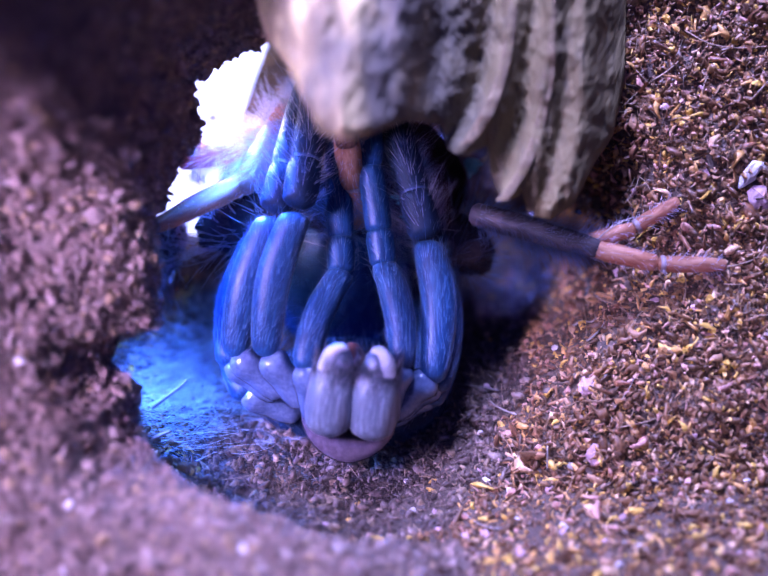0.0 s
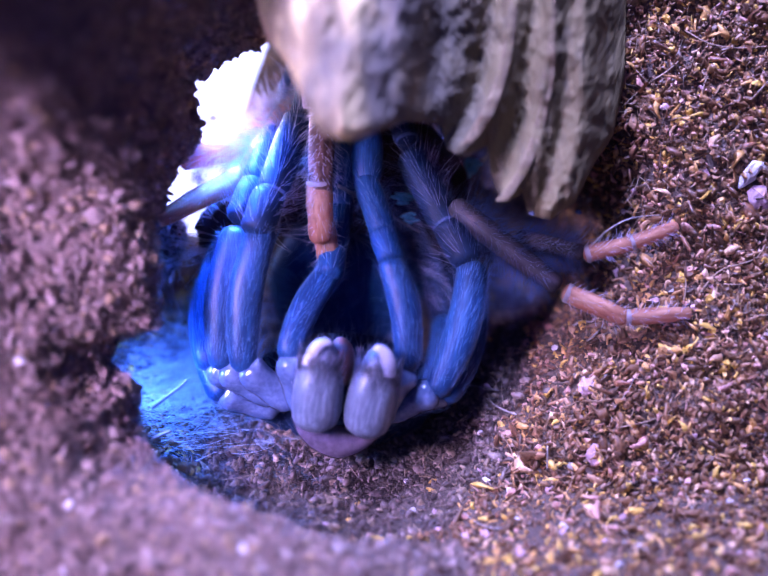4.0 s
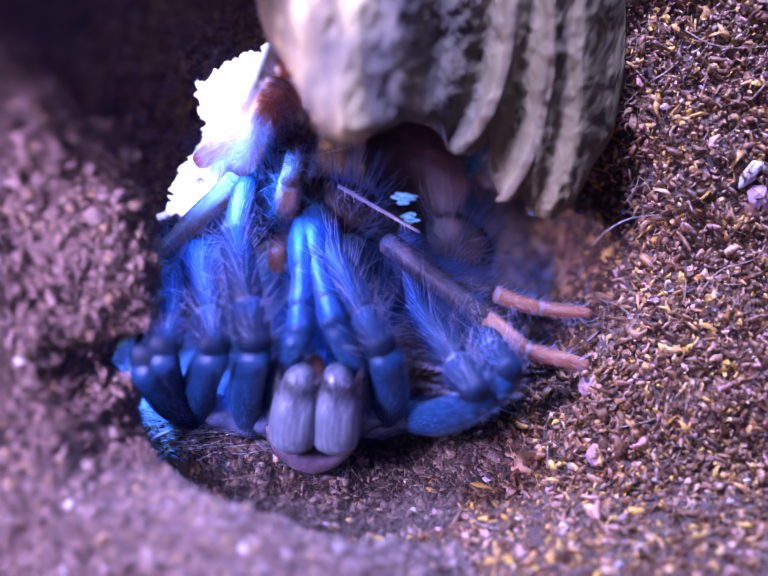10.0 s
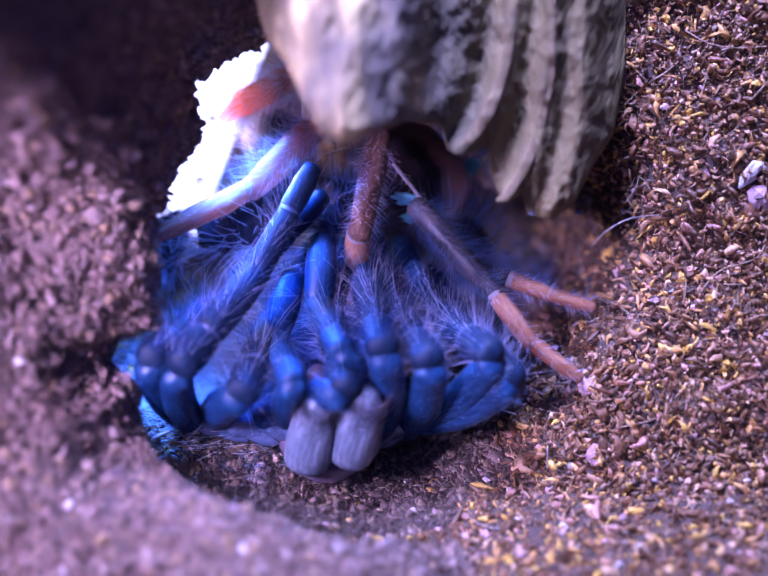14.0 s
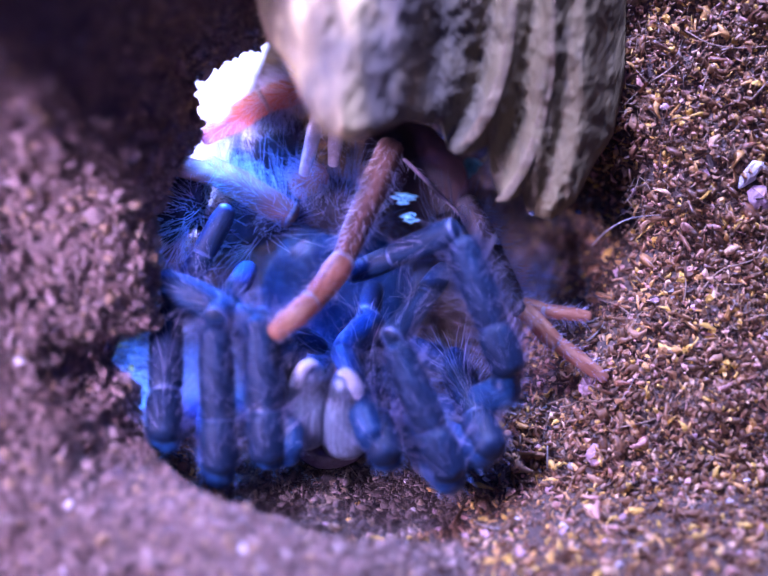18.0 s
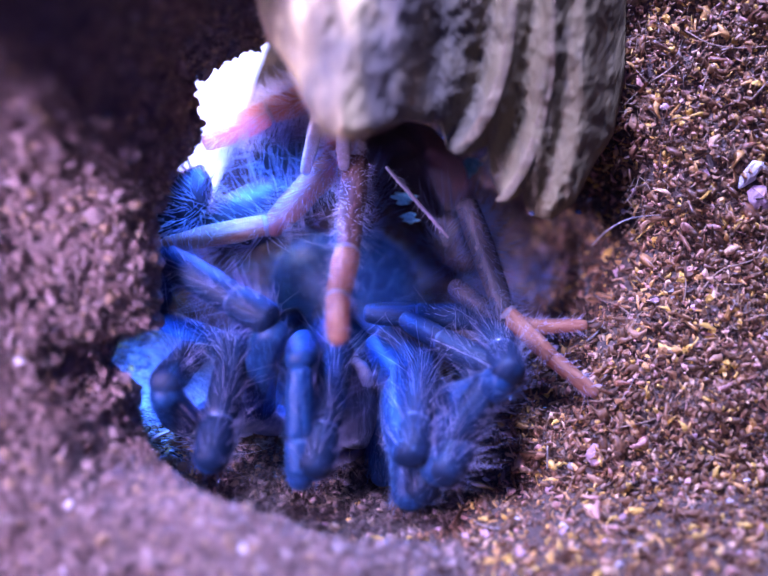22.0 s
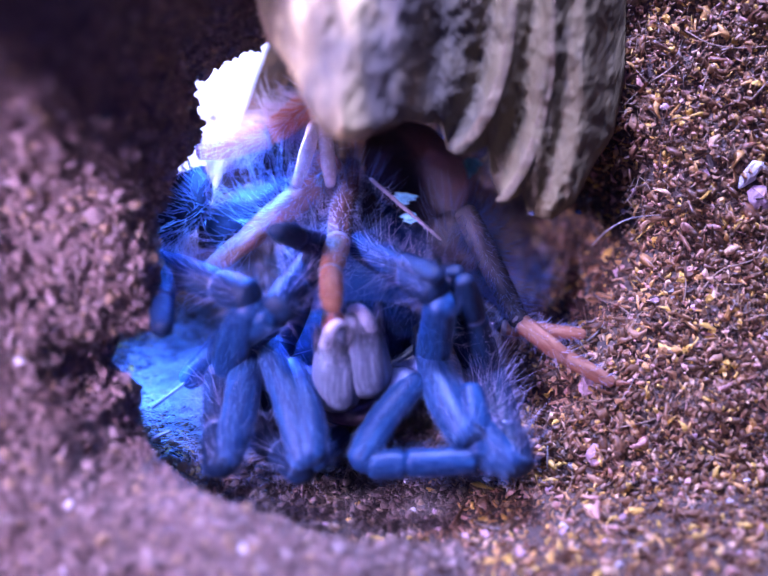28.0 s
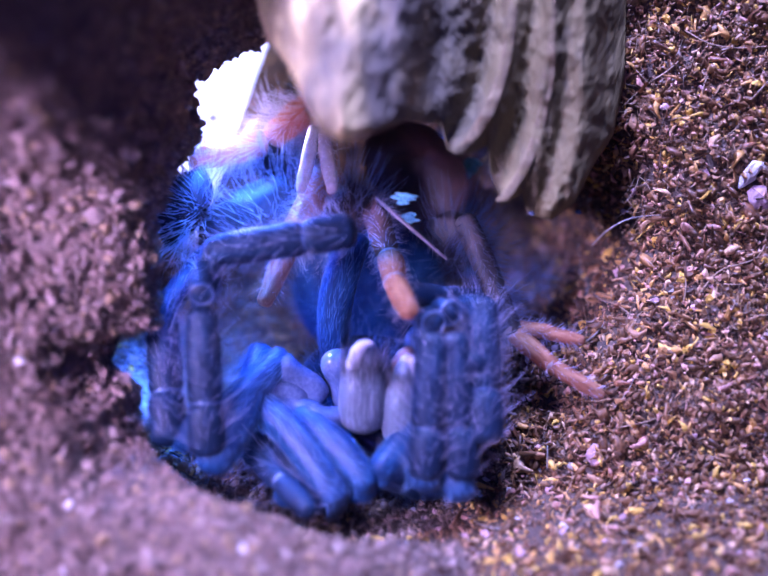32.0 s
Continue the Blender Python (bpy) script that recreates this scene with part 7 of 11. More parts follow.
    walk(LIMB['L4 femur'], [(0, pose(-0.0148, -0.0114, -0.0029, 119, 0, -172)), (2, pose(-0.0148, -0.0114, -0.0029, 119, 0, -172)), (3, pose(-0.0159, -0.0114, -0.0028, 119, 0, -174)), (6, pose(-0.0189, -0.0115, -0.0027, 128, 0, -157)), (7, pose(-0.0191, -0.0119, -0.0023, 131, 0, 177)), (8, pose(-0.0190, -0.0120, -0.0021, 137, 0, -179)), (9, pose(-0.0195, -0.0126, -0.0015, 155, -6, -142)), (9.5, pose(-0.0171, -0.0160, -0.0025, 94, 0, -138)), (10, pose(-0.0195, -0.0141, -0.0049, 33, 0, -146)), (11, pose(-0.0195, -0.0146, -0.0048, 35, 0, -148)), (12, pose(-0.0195, -0.0146, -0.0048, 35, 0, -148)), (13, pose(-0.0196, -0.0146, -0.0048, 34, 0, -151)), (14, pose(-0.0196, -0.0146, -0.0048, 34, 0, -151)), (15.5, pose(-0.0182, -0.0141, -0.0051, 55, -9, 162)), (17, pose(-0.0154, -0.0108, -0.0033, 90, 0, 129)), (18, pose(-0.0119, -0.0144, -0.0041, 40, 0, 170)), (19, pose(0.0061, -0.0027, -0.0032, 75, 0, -176)), (20, pose(-0.0012, -0.0008, -0.0033, 69, 0, -175)), (21, pose(-0.0119, -0.0144, -0.0042, 38, 0, 169)), (22, pose(-0.0129, -0.0143, -0.0038, 47, 0, 170)), (23, pose(-0.0183, -0.0122, -0.0033, 41, 0, 176)), (24, pose(-0.0183, -0.0122, -0.0033, 41, 0, 176)), (25, pose(-0.0169, -0.0117, -0.0025, 45, 0, 154)), (28, pose(-0.0165, -0.0116, -0.0019, 48, 0, 161)), (29, pose(-0.0081, -0.0090, -0.0071, 52, 0, 161)), (30, pose(-0.0081, -0.0092, -0.0073, 51, 0, 162)), (31, pose(-0.0076, -0.0084, -0.0064, 55, 0, 171)), (32, pose(-0.0054, -0.0074, -0.0056, 64, 0, 169))])
    walk(LIMB['L4 patella'], [(0, pose(-0.0164, 0.0020, -0.0100, 90, 0, 157)), (2, pose(-0.0164, 0.0020, -0.0100, 90, 0, 157)), (3, pose(-0.0169, 0.0021, -0.0101, 90, 0, 155)), (6, pose(-0.0234, -0.0007, -0.0118, 126, 0, 142)), (7, pose(-0.0185, -0.0007, -0.0121, 138, 0, 140)), (8, pose(-0.0191, -0.0018, -0.0129, 133, 0, 139)), (8.5, pose(-0.0235, -0.0073, -0.0144, 83, 0, 141)), (9, pose(-0.0245, -0.0086, -0.0149, 33, 0, 144)), (9.5, pose(-0.0262, -0.0115, -0.0029, 94, 0, 150)), (10, pose(-0.0240, -0.0074, 0.0076, 155, 0, 159)), (11, pose(-0.0241, -0.0074, 0.0074, 155, 0, 159)), (12, pose(-0.0241, -0.0074, 0.0074, 155, 0, 159)), (13, pose(-0.0236, -0.0074, 0.0076, 156, 0, 164)), (14, pose(-0.0236, -0.0074, 0.0076, 147, 0, 136)), (15, pose(-0.0143, -0.0070, 0.0058, 134, -16, -177)), (16, pose(-0.0059, -0.0040, 0.0015, 100, -6, -134)), (17, pose(-0.0002, 0.0015, -0.0032, 65, 0, -109)), (18, pose(-0.0102, -0.0050, 0.0073, 105, 0, -114)), (19, pose(0.0052, 0.0116, 0.0005, 112, 0, -77)), (20, pose(-0.0025, 0.0130, 0.0020, 111, 0, -70)), (20.5, pose(-0.0049, 0.0033, 0.0052, 104, 0, -111)), (21, pose(-0.0103, -0.0053, 0.0075, 90, 0, -149)), (22, pose(-0.0111, -0.0035, 0.0062, 110, 0, -120)), (22.5, pose(-0.0140, -0.0041, 0.0082, 131, 0, -152)), (23, pose(-0.0177, -0.0025, 0.0080, 138, 4, 164)), (24, pose(-0.0177, -0.0025, 0.0080, 135, 0, 173)), (25, pose(-0.0123, -0.0023, 0.0080, 118, -11, -129)), (28, pose(-0.0128, -0.0011, 0.0080, 127, 0, -109)), (29, pose(-0.0043, 0.0021, 0.0080, 128, 0, -105)), (30, pose(-0.0046, 0.0018, 0.0080, 132, 0, -94)), (31, pose(-0.0058, 0.0037, 0.0080, 147, 0, -102)), (32, pose(-0.0029, 0.0058, 0.0068, 90, 0, -82))])
    walk(LIMB['L4 tibia'], [(0, pose(-0.0144, 0.0068, -0.0100, 90, 0, 157)), (2, pose(-0.0144, 0.0068, -0.0100, 90, 0, 157)), (3, pose(-0.0147, 0.0068, -0.0101, 90, 0, 155)), (6, pose(-0.0209, 0.0026, -0.0148, 126, 0, 142)), (7, pose(-0.0163, 0.0020, -0.0159, 138, 0, 140)), (8, pose(-0.0167, 0.0011, -0.0164, 133, 0, 139)), (8.5, pose(-0.0203, -0.0033, -0.0138, 83, 0, 141)), (9, pose(-0.0228, -0.0063, -0.0106, 33, 0, 144)), (9.5, pose(-0.0236, -0.0070, -0.0033, 94, 0, 150)), (10, pose(-0.0233, -0.0054, 0.0029, 155, 0, 159)), (11, pose(-0.0233, -0.0054, 0.0027, 155, 0, 159)), (12, pose(-0.0233, -0.0054, 0.0027, 155, 0, 159)), (13, pose(-0.0230, -0.0054, 0.0029, 156, 0, 164)), (14, pose(-0.0216, -0.0054, 0.0033, 147, 0, 136)), (15, pose(-0.0155, -0.0033, 0.0023, 134, -16, -177)), (16, pose(-0.0097, -0.0005, 0.0007, 100, -6, -134)), (17, pose(-0.0046, 0.0030, -0.0011, 65, 0, -109)), (18, pose(-0.0147, -0.0029, 0.0059, 105, 0, -114)), (19, pose(0.0005, 0.0105, -0.0014, 112, 0, -77)), (20, pose(-0.0070, 0.0114, 0.0001, 111, 0, -70)), (20.5, pose(-0.0095, 0.0051, 0.0040, 104, 0, -111)), (21, pose(-0.0129, -0.0008, 0.0075, 90, 0, -149)), (22, pose(-0.0153, -0.0011, 0.0044, 110, 0, -120)), (22.5, pose(-0.0158, -0.0007, 0.0048, 131, 0, -152)), (23, pose(-0.0165, 0.0008, 0.0042, 138, 4, 164)), (24, pose(-0.0172, 0.0011, 0.0044, 135, 0, 173)), (25, pose(-0.0162, 0.0002, 0.0056, 118, -11, -129)), (28, pose(-0.0167, 0.0002, 0.0049, 127, 0, -109)), (29, pose(-0.0082, 0.0032, 0.0048, 128, 0, -105)), (30, pose(-0.0084, 0.0021, 0.0046, 132, 0, -94)), (31, pose(-0.0085, 0.0043, 0.0037, 147, 0, -102)), (32, pose(-0.0080, 0.0050, 0.0068, 90, 0, -82))])
    walk(LIMB['L4 metatarsus'], [(0, pose(-0.0105, 0.0162, -0.0102, 111, 0, 169)), (2, pose(-0.0105, 0.0162, -0.0102, 111, 0, 169)), (3, pose(-0.0105, 0.0163, -0.0103, 111, 0, 169)), (6, pose(-0.0191, 0.0050, -0.0170, 90, 0, 132)), (7, pose(-0.0156, 0.0027, -0.0170, 90, 0, 144)), (8, pose(-0.0162, 0.0016, -0.0170, 90, 0, 139)), (9, pose(-0.0202, -0.0027, -0.0038, 150, 0, 159)), (10, pose(-0.0222, -0.0027, -0.0034, 149, 0, 155)), (11, pose(-0.0223, -0.0027, -0.0036, 149, 0, 155)), (12, pose(-0.0213, -0.0006, -0.0036, 90, 0, 156)), (13, pose(-0.0222, -0.0027, -0.0035, 143, 0, 159)), (14, pose(-0.0155, 0.0007, -0.0025, 90, 0, 135)), (15, pose(-0.0135, -0.0009, 0.0024, 126, 0, 176)), (16, pose(-0.0113, 0.0017, 0.0044, 137, -14, -128)), (17, pose(-0.0124, 0.0056, 0.0027, 107, -21, -67)), (18, pose(-0.0227, 0.0007, 0.0036, 159, -8, -43)), (19, pose(-0.0076, 0.0086, -0.0046, 131, 0, -76)), (20, pose(-0.0149, 0.0085, -0.0032, 146, 0, -73)), (21, pose(-0.0177, 0.0072, 0.0075, 138, 0, -42)), (22, pose(-0.0228, 0.0032, 0.0012, 155, 0, -23)), (22.33, pose(-0.0214, 0.0072, 0.0011, 119, -1, 15)), (22.67, pose(-0.0191, 0.0080, -0.0008, 77, 0, 31)), (23, pose(-0.0147, 0.0056, -0.0014, 37, 0, 54)), (24, pose(-0.0165, 0.0066, -0.0011, 48, 0, 55)), (24.5, pose(-0.0210, 0.0085, 0.0011, 100, 0, 26)), (25, pose(-0.0228, 0.0045, 0.0015, 149, 0, -18)), (26.5, pose(-0.0231, 0.0072, -0.0001, 90, 0, -1)), (28, pose(-0.0233, 0.0025, -0.0004, 31, 0, 15)), (29, pose(-0.0146, 0.0049, -0.0004, 42, -6, -25)), (30, pose(-0.0147, 0.0025, -0.0010, 26, 0, -24)), (31, pose(-0.0127, 0.0051, -0.0029, 28, 0, -44)), (31.33, pose(-0.0122, 0.0072, 0.0002, 69, 0, -37)), (31.67, pose(-0.0136, 0.0069, 0.0044, 110, 0, -34)), (32, pose(-0.0168, 0.0037, 0.0068, 151, 0, -29))])
    walk(LIMB['L4 tarsus'], [(0, pose(-0.0092, 0.0232, -0.0130, 111, 0, 169)), (2, pose(-0.0092, 0.0232, -0.0130, 111, 0, 169)), (3, pose(-0.0092, 0.0232, -0.0131, 111, 0, 169)), (6, pose(-0.0134, 0.0101, -0.0170, 90, 0, 132)), (7, pose(-0.0112, 0.0089, -0.0170, 90, 0, 144)), (8, pose(-0.0113, 0.0074, -0.0170, 90, 0, 139)), (9, pose(-0.0188, 0.0009, -0.0103, 150, 0, 159)), (10, pose(-0.0206, 0.0009, -0.0099, 149, 0, 155)), (11, pose(-0.0206, 0.0009, -0.0100, 149, 0, 155)), (12, pose(-0.0181, 0.0064, -0.0036, 90, 0, 156)), (13, pose(-0.0206, 0.0015, -0.0096, 143, 0, 159)), (14, pose(-0.0102, 0.0061, -0.0025, 90, 0, 135)), (15, pose(-0.0132, 0.0053, -0.0020, 126, 0, 176)), (16, pose(-0.0162, 0.0038, -0.0010, 137, -14, -128)), (17, pose(-0.0187, 0.0020, 0.0006, 107, -21, -67)), (18, pose(-0.0238, -0.0020, -0.0034, 159, -8, -43)), (19, pose(-0.0132, 0.0072, -0.0096, 131, 0, -76)), (20, pose(-0.0190, 0.0073, -0.0094, 146, 0, -73)), (21, pose(-0.0212, 0.0034, 0.0019, 138, 0, -42)), (22, pose(-0.0241, 0.0003, -0.0056, 155, 0, -23)), (22.33, pose(-0.0196, 0.0007, -0.0025, 119, -1, 15)), (22.67, pose(-0.0153, 0.0017, 0.0009, 77, 0, 31)), (23, pose(-0.0110, 0.0029, 0.0046, 37, 0, 54)), (24, pose(-0.0119, 0.0034, 0.0040, 48, 0, 55)), (24.5, pose(-0.0177, 0.0018, -0.0003, 100, 0, 26)), (25, pose(-0.0240, 0.0008, -0.0050, 149, 0, -18)), (26.5, pose(-0.0233, -0.0004, -0.0002, 90, 0, -1)), (28, pose(-0.0223, -0.0014, 0.0060, 31, 0, 15)), (29, pose(-0.0172, 0.0006, 0.0052, 42, -6, -25)), (30, pose(-0.0160, -0.0006, 0.0058, 26, 0, -24)), (31, pose(-0.0152, 0.0026, 0.0038, 28, 0, -44)), (31.33, pose(-0.0165, 0.0016, 0.0029, 69, 0, -37)), (31.67, pose(-0.0176, 0.0010, 0.0018, 110, 0, -34)), (32, pose(-0.0186, 0.0005, 0.0002, 151, 0, -29))])
    walk(LIMB['L4 coxa'], [(0, pose(-0.0149, -0.0111, -0.0030, 103, 0, 68)), (2, pose(-0.0149, -0.0111, -0.0030, 103, 0, 70)), (3, pose(-0.0159, -0.0111, -0.0030, 102, 0, 73)), (6, pose(-0.0190, -0.0111, -0.0030, 100, 0, 72)), (7, pose(-0.0190, -0.0111, -0.0030, 101, 0, 69)), (8, pose(-0.0190, -0.0111, -0.0030, 101, 0, 69)), (9, pose(-0.0201, -0.0121, -0.0030, 101, 0, 73)), (10, pose(-0.0201, -0.0132, -0.0032, 101, 0, 76)), (11, pose(-0.0201, -0.0137, -0.0032, 101, 0, 77)), (12, pose(-0.0201, -0.0137, -0.0032, 100, 0, 76)), (13, pose(-0.0201, -0.0137, -0.0032, 101, 0, 71)), (14, pose(-0.0201, -0.0137, -0.0032, 99, 0, 76)), (17, pose(-0.0191, -0.0137, -0.0032, 99, 0, 81)), (18, pose(-0.0117, -0.0137, -0.0032, 127, 0, 59)), (19, pose(0.0061, -0.0027, -0.0032, 95, 0, -50)), (20, pose(-0.0013, -0.0006, -0.0032, 97, 0, -24)), (21, pose(-0.0117, -0.0137, -0.0032, 136, 0, 14)), (22, pose(-0.0128, -0.0137, -0.0032, 111, 0, 72)), (23, pose(-0.0181, -0.0088, 0.0008, 102, 0, 63)), (24, pose(-0.0181, -0.0088, 0.0008, 103, 0, 61)), (25, pose(-0.0155, -0.0088, 0.0008, 102, 0, 80)), (28, pose(-0.0155, -0.0088, 0.0008, 102, 0, 82)), (29, pose(-0.0073, -0.0067, 0.0008, 110, 0, -15)), (30, pose(-0.0073, -0.0067, 0.0008, 111, 0, -5)), (31, pose(-0.0073, -0.0067, 0.0008, 111, 0, -4)), (32, pose(-0.0053, -0.0067, 0.0008, 104, 0, 17))])
    walk(LIMB['R1 femur'], [(0, pose(0.0049, -0.0093, 0.0015, 105, 0, -179)), (2, pose(0.0056, -0.0095, 0.0015, 108, 0, -179)), (3, pose(0.0061, -0.0100, 0.0015, 111, 0, 177)), (6, pose(0.0028, -0.0115, 0.0015, 90, 0, 140)), (7, pose(0.0026, -0.0108, 0.0015, 110, 0, 162)), (8, pose(0.0018, -0.0118, 0.0018, 117, 0, 177)), (9, pose(0.0019, -0.0127, 0.0017, 116, 0, 153)), (9.5, pose(0.0002, -0.0150, -0.0010, 75, 0, 162)), (10, pose(-0.0003, -0.0147, -0.0043, 34, 0, 178)), (11, pose(-0.0003, -0.0147, -0.0029, 43, 0, -167)), (12, pose(-0.0016, -0.0148, -0.0033, 40, -1, 155)), (13, pose(0.0000, -0.0154, -0.0047, 29, 11, -164)), (14, pose(-0.0009, -0.0156, -0.0036, 38, 0, 174)), (17, pose(-0.0006, -0.0115, -0.0061, -14, -12, 171)), (18, pose(-0.0005, -0.0109, -0.0055, -18, -18, 142)), (19, pose(-0.0010, -0.0118, -0.0028, -23, -38, 116)), (20, pose(0.0002, -0.0114, -0.0037, 9, -37, 80)), (21, pose(-0.0028, -0.0113, -0.0044, 26, -22, 51)), (22, pose(0.0023, -0.0075, -0.0032, 39, -15, 19)), (23, pose(0.0007, -0.0084, 0.0028, 78, 0, 10)), (24, pose(0.0007, -0.0085, 0.0029, 79, 0, 11)), (25, pose(0.0057, -0.0075, 0.0027, 69, 0, -32)), (26.5, pose(0.0055, -0.0069, 0.0021, 64, 0, 3)), (28, pose(0.0049, -0.0076, 0.0022, 67, 0, 39)), (29, pose(0.0007, -0.0065, 0.0030, 90, 0, 25)), (30, pose(0.0024, -0.0047, 0.0016, 65, 0, 7)), (31, pose(0.0034, -0.0082, 0.0023, 67, 0, 32)), (32, pose(0.0046, -0.0071, 0.0011, 62, 0, -2))])
    walk(LIMB['R1 patella'], [(0, pose(0.0045, 0.0054, -0.0024, 105, 0, -165)), (2, pose(0.0052, 0.0048, -0.0032, 90, 0, -163)), (3, pose(0.0066, 0.0047, -0.0039, 90, 0, -158)), (4.5, pose(0.0103, 0.0013, -0.0000, 124, 0, -146)), (6, pose(0.0125, -0.0001, 0.0015, 154, 0, -117)), (7, pose(0.0069, 0.0025, -0.0037, 157, 0, -117)), (8, pose(0.0024, 0.0015, -0.0049, 157, 0, -119)), (9, pose(0.0080, -0.0009, -0.0049, 157, 0, -99)), (10, pose(0.0000, -0.0064, 0.0080, 131, 12, -141)), (11, pose(-0.0026, -0.0050, 0.0080, 137, 0, -165)), (12, pose(0.0027, -0.0062, 0.0080, 130, 0, -150)), (13, pose(-0.0043, -0.0091, 0.0080, 136, 0, -163)), (14, pose(0.0000, -0.0064, 0.0080, 148, 0, -164)), (17, pose(0.0018, -0.0156, 0.0080, 125, 0, -173)), (18, pose(0.0003, -0.0172, 0.0080, 125, 0, -165)), (19, pose(-0.0028, -0.0203, 0.0080, 90, 0, -164)), (20, pose(0.0007, -0.0200, 0.0080, 90, 0, -176)), (21, pose(-0.0009, -0.0193, 0.0080, 106, 0, -151)), (22, pose(0.0025, -0.0173, 0.0080, 133, 0, 169)), (23, pose(0.0031, -0.0212, 0.0059, 90, 0, -176)), (24, pose(0.0034, -0.0211, 0.0057, 90, 0, -176)), (24.5, pose(0.0001, -0.0215, 0.0076, 114, 0, 156)), (25, pose(-0.0017, -0.0193, 0.0079, 132, 0, 116)), (28, pose(0.0134, -0.0183, 0.0080, 132, -20, 177)), (28.5, pose(0.0109, -0.0207, 0.0054, 97, 0, -161)), (29, pose(0.0071, -0.0199, 0.0030, 65, 0, -156)), (29.5, pose(0.0061, -0.0215, 0.0071, 114, 0, -167)), (30, pose(0.0042, -0.0181, 0.0080, 162, 9, -175)), (31, pose(0.0107, -0.0198, 0.0080, 140, 0, -168)), (32, pose(0.0041, -0.0190, 0.0080, 90, 0, 177))])
    walk(LIMB['R1 tibia'], [(0, pose(0.0032, 0.0102, -0.0038, 105, 0, -165)), (2, pose(0.0037, 0.0098, -0.0032, 90, 0, -163)), (3, pose(0.0046, 0.0095, -0.0039, 90, 0, -158)), (4.5, pose(0.0079, 0.0048, -0.0029, 124, 0, -146)), (6, pose(0.0105, 0.0009, -0.0032, 154, 0, -117)), (7, pose(0.0051, 0.0034, -0.0084, 157, 0, -117)), (8, pose(0.0006, 0.0025, -0.0096, 157, 0, -119)), (9, pose(0.0060, -0.0006, -0.0096, 157, 0, -99)), (10, pose(-0.0019, -0.0029, 0.0047, 131, 12, -141)), (11, pose(-0.0035, -0.0016, 0.0042, 137, 0, -165)), (12, pose(0.0007, -0.0028, 0.0047, 130, 0, -150)), (13, pose(-0.0054, -0.0057, 0.0043, 136, 0, -163)), (14, pose(-0.0007, -0.0038, 0.0036, 148, 0, -164)), (17, pose(0.0013, -0.0114, 0.0050, 125, 0, -173)), (18, pose(-0.0008, -0.0131, 0.0051, 125, 0, -165)), (19, pose(-0.0043, -0.0154, 0.0080, 90, 0, -164)), (20, pose(0.0004, -0.0149, 0.0080, 90, 0, -176)), (21, pose(-0.0033, -0.0149, 0.0066, 106, 0, -151)), (22, pose(0.0032, -0.0136, 0.0044, 133, 0, 169)), (23, pose(0.0028, -0.0160, 0.0059, 90, 0, -176)), (24, pose(0.0030, -0.0159, 0.0057, 90, 0, -176)), (24.5, pose(0.0020, -0.0172, 0.0055, 114, 0, 156)), (25, pose(0.0018, -0.0176, 0.0045, 132, 0, 116)), (28, pose(0.0124, -0.0144, 0.0048, 132, -20, 177)), (28.5, pose(0.0091, -0.0159, 0.0047, 97, 0, -161)), (29, pose(0.0052, -0.0157, 0.0052, 65, 0, -156)), (29.5, pose(0.0050, -0.0169, 0.0050, 114, 0, -167)), (30, pose(0.0048, -0.0164, 0.0031, 162, 9, -175)), (31, pose(0.0100, -0.0165, 0.0041, 140, 0, -168)), (32, pose(0.0044, -0.0139, 0.0080, 90, 0, 177))])
